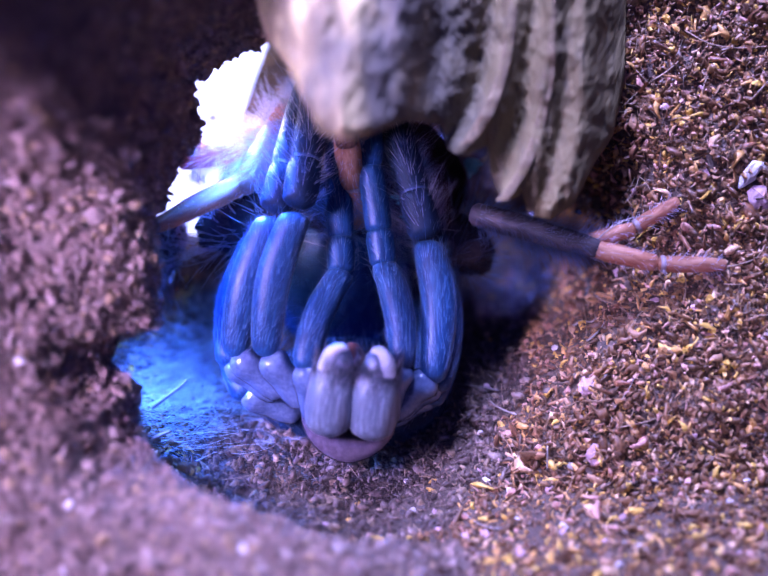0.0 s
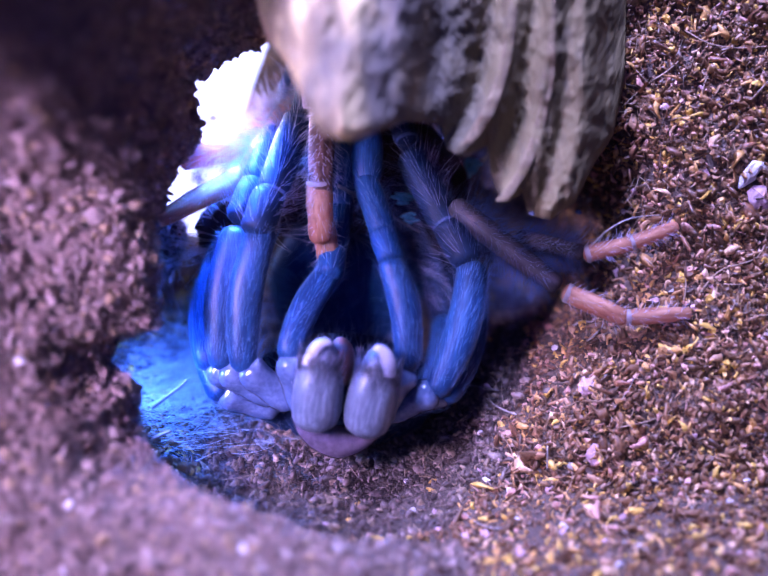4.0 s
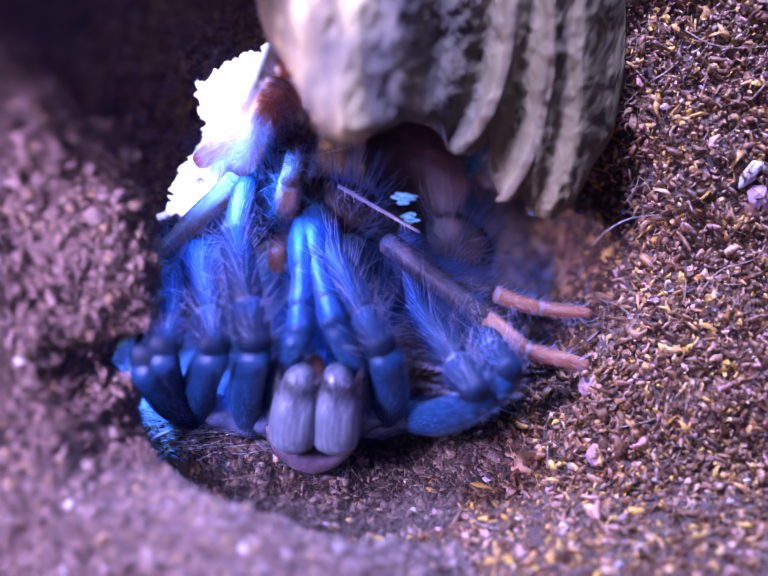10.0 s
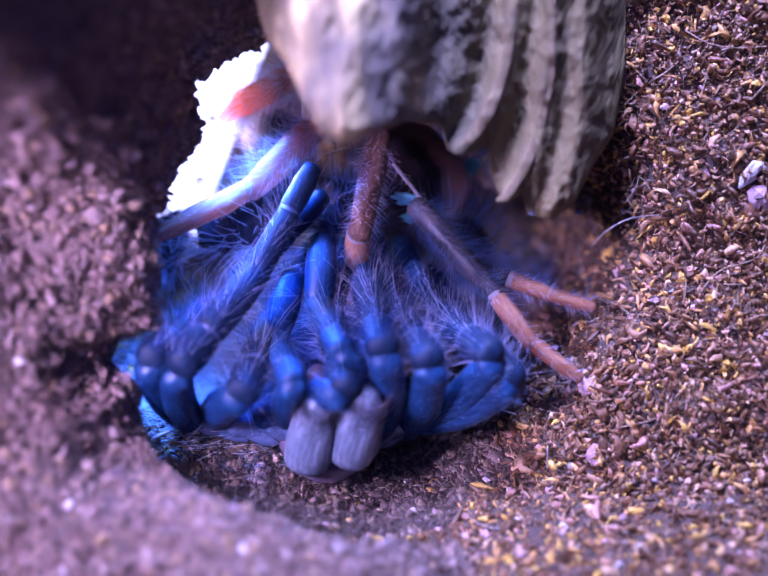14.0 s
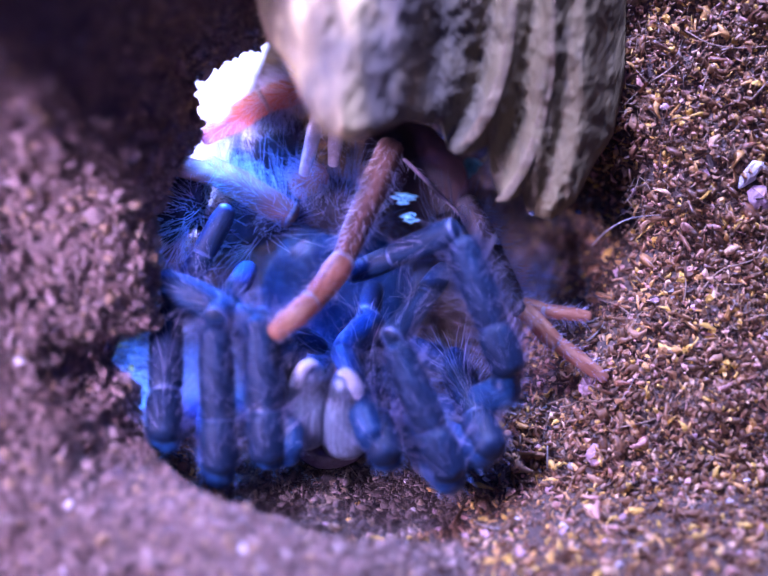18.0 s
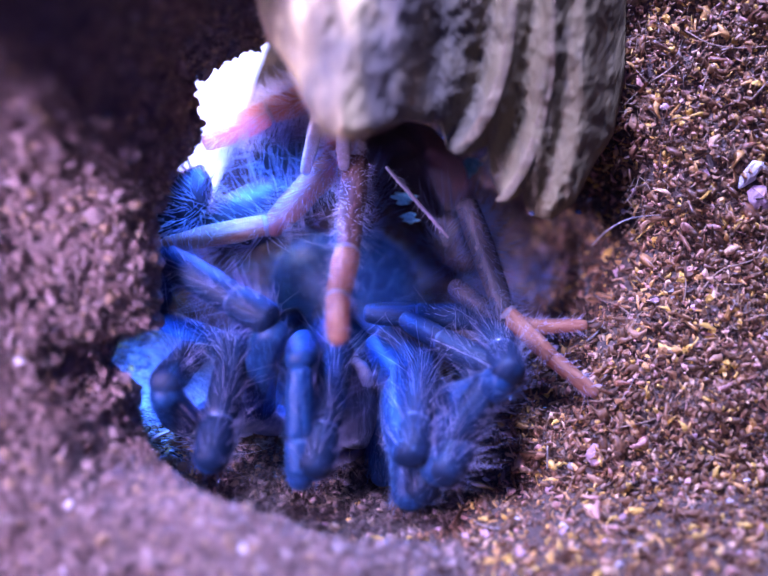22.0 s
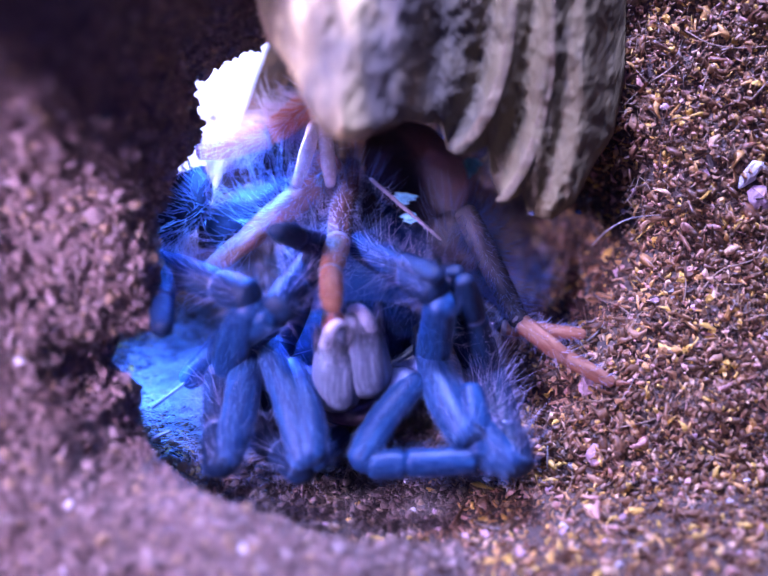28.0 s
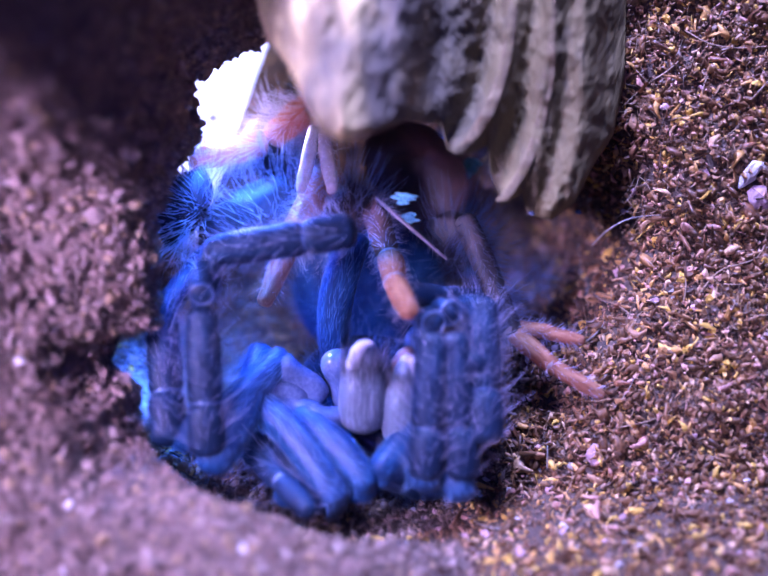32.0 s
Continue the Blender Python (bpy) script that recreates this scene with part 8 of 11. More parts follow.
    walk(LIMB['R1 metatarsus'], [(0, pose(0.0007, 0.0198, -0.0064, 111, 0, -171)), (2, pose(0.0007, 0.0193, -0.0034, 112, 0, -171)), (3, pose(0.0007, 0.0194, -0.0041, 112, 0, -171)), (6, pose(0.0077, 0.0023, -0.0096, 143, 0, -134)), (6.5, pose(0.0073, 0.0011, -0.0130, 86, 0, -137)), (7, pose(0.0026, 0.0047, -0.0152, 28, 0, -142)), (8, pose(-0.0019, 0.0039, -0.0165, 35, 0, -147)), (9, pose(0.0032, -0.0001, -0.0163, 38, 0, -143)), (9.5, pose(0.0003, -0.0009, -0.0084, 86, 0, -152)), (10, pose(-0.0048, 0.0025, -0.0004, 135, 0, -160)), (11, pose(-0.0049, 0.0035, -0.0015, 143, 0, -160)), (12, pose(-0.0023, 0.0025, -0.0005, 135, 0, -161)), (13, pose(-0.0069, -0.0006, -0.0013, 135, 0, -159)), (14, pose(-0.0018, -0.0001, -0.0027, 140, 0, -179)), (17, pose(0.0006, -0.0052, 0.0005, 145, 0, 177)), (18, pose(-0.0025, -0.0070, 0.0007, 146, 0, 169)), (19, pose(-0.0072, -0.0050, 0.0080, 145, 0, 144)), (20, pose(-0.0002, -0.0052, 0.0080, 155, -15, -175)), (21, pose(-0.0072, -0.0078, 0.0043, 150, 0, 152)), (22, pose(0.0042, -0.0083, -0.0007, 141, -25, -158)), (23, pose(0.0020, -0.0053, 0.0059, 134, -26, -116)), (24, pose(0.0023, -0.0050, 0.0057, 126, 0, -101)), (24.5, pose(0.0058, -0.0115, 0.0029, 101, 0, -142)), (25, pose(0.0070, -0.0150, -0.0006, 71, 0, -176)), (28, pose(0.0111, -0.0088, 0.0001, 52, 0, -162)), (28.5, pose(0.0074, -0.0111, 0.0043, 91, 0, -162)), (29, pose(0.0027, -0.0103, 0.0080, 129, 0, -161)), (30, pose(0.0053, -0.0135, -0.0034, 90, 0, -159)), (31, pose(0.0091, -0.0120, -0.0013, 47, 0, -174)), (31.5, pose(0.0081, -0.0108, 0.0048, 107, 0, -161)), (32, pose(0.0049, -0.0035, 0.0080, 166, -8, -154))])
    walk(LIMB['R1 tarsus'], [(0, pose(-0.0004, 0.0267, -0.0092, 111, 0, -171)), (2, pose(-0.0004, 0.0263, -0.0062, 112, 0, -171)), (3, pose(-0.0004, 0.0264, -0.0069, 112, 0, -171)), (6, pose(0.0044, 0.0055, -0.0157, 143, 0, -134)), (6.5, pose(0.0022, 0.0067, -0.0124, 86, 0, -137)), (7, pose(0.0004, 0.0075, -0.0085, 28, 0, -142)), (8, pose(-0.0043, 0.0075, -0.0103, 35, 0, -147)), (9, pose(0.0004, 0.0036, -0.0104, 38, 0, -143)), (9.5, pose(-0.0033, 0.0058, -0.0079, 86, 0, -152)), (10, pose(-0.0067, 0.0075, -0.0057, 135, 0, -160)), (11, pose(-0.0064, 0.0078, -0.0076, 143, 0, -160)), (12, pose(-0.0040, 0.0076, -0.0058, 135, 0, -161)), (13, pose(-0.0089, 0.0044, -0.0067, 135, 0, -159)), (14, pose(-0.0018, 0.0048, -0.0085, 140, 0, -179)), (17, pose(0.0008, -0.0008, -0.0057, 145, 0, 177)), (18, pose(-0.0017, -0.0028, -0.0056, 146, 0, 169)), (19, pose(-0.0046, -0.0014, 0.0018, 145, 0, 144)), (20, pose(-0.0023, -0.0022, 0.0014, 155, -15, -175)), (21, pose(-0.0054, -0.0044, -0.0022, 150, 0, 152)), (22, pose(0.0000, -0.0049, -0.0060, 141, -25, -158)), (23, pose(-0.0039, -0.0050, 0.0012, 134, -26, -116)), (24, pose(-0.0038, -0.0039, 0.0012, 126, 0, -101)), (24.5, pose(0.0012, -0.0056, 0.0015, 101, 0, -142)), (25, pose(0.0064, -0.0078, 0.0019, 71, 0, -176)), (28, pose(0.0092, -0.0031, 0.0048, 52, 0, -162)), (28.5, pose(0.0050, -0.0039, 0.0042, 91, 0, -162)), (29, pose(0.0008, -0.0047, 0.0032, 129, 0, -161)), (30, pose(0.0026, -0.0065, -0.0034, 90, 0, -159)), (31, pose(0.0085, -0.0064, 0.0038, 47, 0, -174)), (31.5, pose(0.0058, -0.0039, 0.0026, 107, 0, -161)), (32, pose(0.0032, -0.0023, 0.0007, 166, -8, -154))])
    walk(LIMB['R1 coxa'], [(0, pose(0.0049, -0.0092, 0.0015, 105, 0, -50)), (2, pose(0.0056, -0.0095, 0.0015, 104, 0, -57)), (3, pose(0.0061, -0.0100, 0.0015, 103, 0, -65)), (6, pose(0.0027, -0.0115, 0.0015, 107, 0, -68)), (7, pose(0.0026, -0.0108, 0.0015, 105, 0, -63)), (8, pose(0.0018, -0.0113, 0.0015, 106, 0, -64)), (9, pose(0.0021, -0.0123, 0.0015, 106, 0, -70)), (10, pose(-0.0002, -0.0125, -0.0010, 110, 0, -56)), (11, pose(-0.0007, -0.0130, -0.0010, 112, 0, -56)), (12, pose(-0.0007, -0.0130, -0.0010, 116, 0, -39)), (13, pose(-0.0012, -0.0135, -0.0010, 112, 0, -47)), (14, pose(-0.0007, -0.0135, -0.0010, 119, 0, -36)), (17, pose(0.0003, -0.0130, -0.0010, 124, 0, -40)), (18, pose(-0.0002, -0.0130, -0.0010, 119, 0, -59)), (19, pose(-0.0012, -0.0135, -0.0010, 113, 0, -44)), (20, pose(0.0003, -0.0135, -0.0010, 131, 0, -48)), (21, pose(-0.0023, -0.0135, -0.0010, 121, 0, -56)), (22, pose(0.0024, -0.0094, -0.0010, 105, 0, -37)), (23, pose(0.0008, -0.0091, 0.0030, 108, 0, -53)), (24, pose(0.0008, -0.0091, 0.0030, 106, 0, -55)), (25, pose(0.0053, -0.0081, 0.0030, 106, 0, -72)), (28, pose(0.0061, -0.0091, 0.0030, 107, 0, -83)), (29, pose(0.0008, -0.0066, 0.0030, 108, 0, -34)), (30, pose(0.0028, -0.0076, 0.0030, 108, 0, -49)), (31, pose(0.0043, -0.0096, 0.0030, 107, 0, -72)), (32, pose(0.0044, -0.0107, 0.0030, 118, 0, -23))])
    walk(LIMB['R2 femur'], [(0, pose(0.0054, -0.0103, 0.0003, 120, 0, 178)), (2, pose(0.0062, -0.0107, 0.0004, 124, 0, 176)), (3, pose(0.0071, -0.0107, 0.0005, 126, 0, 173)), (6, pose(0.0044, -0.0130, 0.0007, 133, 0, 137)), (7, pose(0.0046, -0.0122, 0.0002, 121, 0, 134)), (8, pose(0.0042, -0.0126, 0.0003, 122, 0, 155)), (9, pose(0.0045, -0.0132, 0.0003, 125, 0, 126)), (9.5, pose(0.0016, -0.0144, -0.0018, 79, 0, 119)), (10, pose(0.0018, -0.0136, -0.0044, 33, 0, 109)), (11, pose(0.0018, -0.0145, -0.0052, 28, 0, 141)), (12, pose(0.0018, -0.0145, -0.0035, 39, 0, 129)), (13, pose(0.0013, -0.0147, -0.0059, 21, 0, 137)), (14, pose(0.0018, -0.0152, -0.0044, 33, 0, 159)), (15.5, pose(0.0016, -0.0138, -0.0047, 5, -14, 154)), (17, pose(0.0017, -0.0115, -0.0040, -7, -35, 124)), (18, pose(0.0016, -0.0119, -0.0034, 22, -34, 90)), (19, pose(0.0014, -0.0122, -0.0031, 37, -31, 52)), (20, pose(0.0023, -0.0121, -0.0032, 42, -17, 23)), (21, pose(0.0003, -0.0122, -0.0030, 49, 0, 20)), (22, pose(0.0047, -0.0098, -0.0024, 60, 0, -10)), (23, pose(0.0033, -0.0080, 0.0021, 75, 0, 6)), (24, pose(0.0032, -0.0080, 0.0021, 77, 0, 8)), (25, pose(0.0056, -0.0082, 0.0023, 90, 0, -27)), (26.5, pose(0.0053, -0.0066, 0.0019, 76, 0, 1)), (28, pose(0.0047, -0.0066, 0.0017, 66, 0, 32)), (29, pose(0.0026, -0.0070, 0.0020, 74, 0, 22)), (30, pose(0.0016, -0.0058, 0.0009, 61, 0, 43)), (31, pose(0.0027, -0.0060, 0.0012, 63, 0, 33)), (32, pose(0.0052, -0.0078, 0.0019, 68, 0, 12))])
    walk(LIMB['R2 patella'], [(0, pose(0.0058, 0.0031, -0.0073, 110, 0, -164)), (2, pose(0.0069, 0.0020, -0.0080, 90, 0, -161)), (3, pose(0.0083, 0.0021, -0.0082, 90, 0, -156)), (6, pose(0.0118, -0.0050, -0.0095, 144, 0, -155)), (7, pose(0.0138, -0.0033, -0.0075, 150, 0, -127)), (8, pose(0.0095, -0.0012, -0.0075, 149, 0, -113)), (9, pose(0.0144, -0.0061, -0.0082, 150, 0, -120)), (10, pose(0.0095, -0.0110, 0.0080, 128, 0, -146)), (11, pose(0.0061, -0.0091, 0.0080, 125, 0, -147)), (12, pose(0.0090, -0.0086, 0.0080, 133, 0, -143)), (13, pose(0.0049, -0.0109, 0.0080, 118, 0, -151)), (14, pose(0.0047, -0.0076, 0.0080, 148, 0, -145)), (15.5, pose(0.0051, -0.0140, 0.0085, 120, 0, -167)), (17, pose(0.0051, -0.0185, 0.0080, 90, 0, -178)), (18, pose(0.0069, -0.0189, 0.0080, 90, 0, -156)), (19, pose(0.0043, -0.0212, 0.0070, 90, 0, -162)), (20, pose(0.0037, -0.0208, 0.0073, 90, 0, 166)), (21, pose(0.0039, -0.0218, 0.0068, 90, 0, -160)), (22, pose(0.0031, -0.0214, 0.0050, 90, 0, 147)), (23, pose(0.0048, -0.0211, 0.0058, 90, 0, 176)), (24, pose(0.0053, -0.0211, 0.0055, 90, 0, 177)), (25, pose(0.0003, -0.0208, 0.0022, 90, 0, 122)), (26.5, pose(0.0056, -0.0210, 0.0058, 113, 0, 152)), (28, pose(0.0120, -0.0181, 0.0078, 128, 0, -167)), (29, pose(0.0079, -0.0203, 0.0060, 111, 0, -171)), (30, pose(0.0105, -0.0154, 0.0080, 130, 0, -152)), (31, pose(0.0100, -0.0171, 0.0080, 139, 0, -161)), (32, pose(0.0079, -0.0191, 0.0074, 90, 0, -176))])
    walk(LIMB['R2 tibia'], [(0, pose(0.0045, 0.0077, -0.0090, 110, 0, -164)), (2, pose(0.0052, 0.0069, -0.0080, 90, 0, -161)), (3, pose(0.0062, 0.0068, -0.0082, 90, 0, -156)), (6, pose(0.0105, -0.0023, -0.0137, 144, 0, -155)), (7, pose(0.0117, -0.0018, -0.0120, 150, 0, -127)), (8, pose(0.0071, -0.0001, -0.0120, 149, 0, -113)), (9, pose(0.0122, -0.0048, -0.0127, 150, 0, -120)), (10, pose(0.0073, -0.0077, 0.0048, 128, 0, -146)), (11, pose(0.0038, -0.0055, 0.0050, 125, 0, -147)), (12, pose(0.0068, -0.0056, 0.0045, 133, 0, -143)), (13, pose(0.0027, -0.0069, 0.0056, 118, 0, -151)), (14, pose(0.0031, -0.0054, 0.0036, 148, 0, -145)), (15.5, pose(0.0041, -0.0096, 0.0060, 120, 0, -167)), (17, pose(0.0050, -0.0133, 0.0080, 90, 0, -178)), (18, pose(0.0048, -0.0141, 0.0080, 90, 0, -156)), (19, pose(0.0027, -0.0163, 0.0070, 90, 0, -162)), (20, pose(0.0049, -0.0158, 0.0073, 90, 0, 166)), (21, pose(0.0021, -0.0170, 0.0068, 90, 0, -160)), (22, pose(0.0058, -0.0171, 0.0050, 90, 0, 147)), (23, pose(0.0052, -0.0159, 0.0058, 90, 0, 176)), (24, pose(0.0056, -0.0159, 0.0055, 90, 0, 177)), (25, pose(0.0047, -0.0181, 0.0022, 90, 0, 122)), (26.5, pose(0.0078, -0.0168, 0.0039, 113, 0, 152)), (28, pose(0.0111, -0.0141, 0.0046, 128, 0, -167)), (29, pose(0.0072, -0.0155, 0.0042, 111, 0, -171)), (30, pose(0.0086, -0.0119, 0.0047, 130, 0, -152)), (31, pose(0.0089, -0.0139, 0.0041, 139, 0, -161)), (32, pose(0.0075, -0.0139, 0.0074, 90, 0, -176))])
    walk(LIMB['R2 metatarsus'], [(0, pose(0.0019, 0.0173, -0.0125, 106, 0, -173)), (2, pose(0.0019, 0.0167, -0.0082, 107, 0, -173)), (3, pose(0.0019, 0.0168, -0.0084, 107, 0, -173)), (4.5, pose(0.0063, 0.0068, -0.0136, 68, 0, -160)), (6, pose(0.0095, -0.0001, -0.0170, 31, 0, -135)), (7, pose(0.0095, -0.0001, -0.0170, 30, 0, -124)), (8, pose(0.0043, 0.0010, -0.0170, 30, 0, -144)), (9, pose(0.0100, -0.0035, -0.0170, 36, 0, -142)), (9.5, pose(0.0079, -0.0055, -0.0085, 85, 0, -158)), (10, pose(0.0039, -0.0027, 0.0000, 135, 0, -171)), (11, pose(0.0003, -0.0001, 0.0005, 133, 0, -155)), (12, pose(0.0034, -0.0011, -0.0007, 114, 0, -160)), (13, pose(-0.0007, -0.0006, 0.0018, 123, 0, -143)), (14, pose(0.0008, -0.0022, -0.0026, 136, 0, -165)), (17, pose(0.0047, -0.0030, 0.0080, 140, 0, -174)), (18, pose(0.0008, -0.0050, 0.0080, 136, 4, 145)), (19, pose(-0.0007, -0.0062, 0.0070, 141, 0, 140)), (20, pose(0.0076, -0.0050, 0.0073, 156, -19, -177)), (21, pose(-0.0014, -0.0074, 0.0068, 142, 12, 135)), (21.5, pose(0.0054, -0.0087, 0.0074, 153, -7, 180)), (22, pose(0.0114, -0.0083, 0.0050, 128, -20, -134)), (23, pose(0.0060, -0.0055, 0.0058, 131, 0, -136)), (24, pose(0.0062, -0.0055, 0.0055, 117, 0, -94)), (25, pose(0.0142, -0.0122, 0.0022, 100, 0, -139)), (28, pose(0.0098, -0.0083, 0.0001, 67, 0, -153)), (29, pose(0.0059, -0.0077, 0.0012, 47, 0, -135)), (30, pose(0.0059, -0.0068, -0.0001, 52, 0, -148)), (31, pose(0.0065, -0.0079, -0.0013, 90, 0, -153)), (31.5, pose(0.0075, -0.0061, 0.0043, 126, 0, -139)), (32, pose(0.0066, -0.0025, 0.0074, 157, -1, -104))])
    walk(LIMB['R2 tarsus'], [(0, pose(0.0011, 0.0246, -0.0147, 106, 0, -173)), (2, pose(0.0010, 0.0239, -0.0103, 107, 0, -173)), (3, pose(0.0010, 0.0240, -0.0106, 107, 0, -173)), (4.5, pose(0.0039, 0.0134, -0.0107, 68, 0, -160)), (6, pose(0.0067, 0.0026, -0.0105, 31, 0, -135)), (7, pose(0.0063, 0.0020, -0.0104, 30, 0, -124)), (8, pose(0.0021, 0.0041, -0.0105, 30, 0, -144)), (9, pose(0.0073, -0.0000, -0.0109, 36, 0, -142)), (9.5, pose(0.0050, 0.0015, -0.0079, 85, 0, -158)), (10, pose(0.0030, 0.0026, -0.0053, 135, 0, -171)), (11, pose(-0.0020, 0.0049, -0.0047, 133, 0, -155)), (12, pose(0.0010, 0.0054, -0.0038, 114, 0, -160)), (13, pose(-0.0045, 0.0045, -0.0023, 123, 0, -143)), (14, pose(-0.0005, 0.0029, -0.0080, 136, 0, -165)), (17, pose(0.0042, 0.0019, 0.0022, 140, 0, -174)), (18, pose(0.0041, -0.0009, 0.0026, 136, 4, 145)), (19, pose(0.0023, -0.0026, 0.0011, 141, 0, 140)), (20, pose(0.0052, -0.0021, 0.0007, 156, -19, -177)), (21, pose(0.0027, -0.0050, 0.0009, 142, 12, 135)), (21.5, pose(0.0046, -0.0052, 0.0007, 153, -7, 180)), (22, pose(0.0060, -0.0054, 0.0006, 128, -20, -134)), (23, pose(0.0020, -0.0014, 0.0008, 131, 0, -136)), (24, pose(-0.0005, -0.0050, 0.0021, 117, 0, -94)), (25, pose(0.0093, -0.0066, 0.0010, 100, 0, -139)), (28, pose(0.0066, -0.0021, 0.0030, 67, 0, -153)), (29, pose(0.0020, -0.0038, 0.0064, 47, 0, -135)), (30, pose(0.0027, -0.0017, 0.0046, 52, 0, -148)), (31, pose(0.0031, -0.0011, -0.0013, 90, 0, -153)), (31.5, pose(0.0035, -0.0014, -0.0001, 126, 0, -139)), (32, pose(0.0038, -0.0020, 0.0004, 157, -1, -104))])
    walk(LIMB['R2 coxa'], [(0, pose(0.0054, -0.0098, 0.0000, 104, 0, -56)), (2, pose(0.0062, -0.0101, 0.0000, 104, 0, -62)), (3, pose(0.0072, -0.0101, 0.0000, 102, 0, -68)), (6, pose(0.0049, -0.0124, 0.0000, 103, 0, -79)), (7, pose(0.0049, -0.0119, 0.0000, 102, 0, -75)), (8, pose(0.0044, -0.0121, 0.0000, 102, 0, -76)), (9, pose(0.0049, -0.0129, 0.0000, 102, 0, -79)), (10, pose(0.0034, -0.0131, -0.0018, 103, 0, -74)), (11, pose(0.0029, -0.0131, -0.0018, 103, 0, -71)), (12, pose(0.0029, -0.0136, -0.0018, 106, 0, -68)), (13, pose(0.0024, -0.0136, -0.0018, 104, 0, -66)), (14, pose(0.0024, -0.0136, -0.0018, 108, 0, -61)), (17, pose(0.0024, -0.0131, -0.0018, 113, 0, -61)), (18, pose(0.0024, -0.0131, -0.0018, 108, 0, -72)), (19, pose(0.0019, -0.0136, -0.0018, 105, 0, -63)), (20, pose(0.0024, -0.0136, -0.0018, 115, 0, -68)), (21, pose(0.0008, -0.0136, -0.0018, 107, 0, -73)), (22, pose(0.0045, -0.0110, -0.0018, 104, 0, -57)), (23, pose(0.0033, -0.0087, 0.0022, 103, 0, -61)), (24, pose(0.0033, -0.0087, 0.0022, 102, 0, -62)), (25, pose(0.0059, -0.0077, 0.0022, 105, 0, -69)), (28, pose(0.0054, -0.0077, 0.0022, 107, 0, -68)), (29, pose(0.0028, -0.0077, 0.0022, 106, 0, -54)), (30, pose(0.0033, -0.0077, 0.0022, 107, 0, -52)), (31, pose(0.0038, -0.0077, 0.0022, 106, 0, -54)), (32, pose(0.0054, -0.0087, 0.0022, 108, 0, -24))])
    walk(LIMB['R3 femur'], [(0, pose(0.0049, -0.0117, -0.0008, 131, 0, 172)), (2, pose(0.0048, -0.0118, -0.0007, 134, 0, 169)), (3, pose(0.0053, -0.0118, -0.0006, 136, 0, 164)), (6, pose(0.0044, -0.0132, -0.0005, 140, 0, 137)), (7, pose(0.0050, -0.0131, -0.0007, 137, 0, 137)), (8, pose(0.0052, -0.0130, -0.0011, 126, 0, 143)), (9, pose(0.0049, -0.0134, -0.0007, 137, 0, 120)), (9.5, pose(0.0024, -0.0145, -0.0019, 90, 0, 119)), (10, pose(0.0036, -0.0136, -0.0036, 43, 0, 118)), (11, pose(0.0036, -0.0136, -0.0038, 39, 0, 119)), (12, pose(0.0036, -0.0142, -0.0036, 42, 0, 120)), (13, pose(0.0032, -0.0143, -0.0036, 42, 0, 128)), (14, pose(0.0033, -0.0143, -0.0034, 46, 0, 133)), (17, pose(0.0028, -0.0127, -0.0040, 38, -14, 85)), (18, pose(0.0028, -0.0126, -0.0042, 37, 0, 63)), (19, pose(0.0029, -0.0129, -0.0043, 35, 0, 53)), (20, pose(0.0035, -0.0129, -0.0043, 35, 0, 51)), (21, pose(0.0019, -0.0129, -0.0043, 35, 0, 52)), (22, pose(0.0055, -0.0108, -0.0044, 33, -8, 13)), (23, pose(0.0037, -0.0056, -0.0005, 55, 0, 24)), (24, pose(0.0037, -0.0057, -0.0004, 56, 0, 24)), (25, pose(0.0032, -0.0062, -0.0007, 54, 0, 60)), (28, pose(0.0044, -0.0041, -0.0004, 56, 0, 20)), (29, pose(0.0019, -0.0064, -0.0000, 57, 0, 55)), (30, pose(0.0010, -0.0065, -0.0008, 54, 0, 66)), (31, pose(0.0022, -0.0059, -0.0001, 57, 0, 42)), (32, pose(0.0044, -0.0049, -0.0009, 53, 0, 29))])
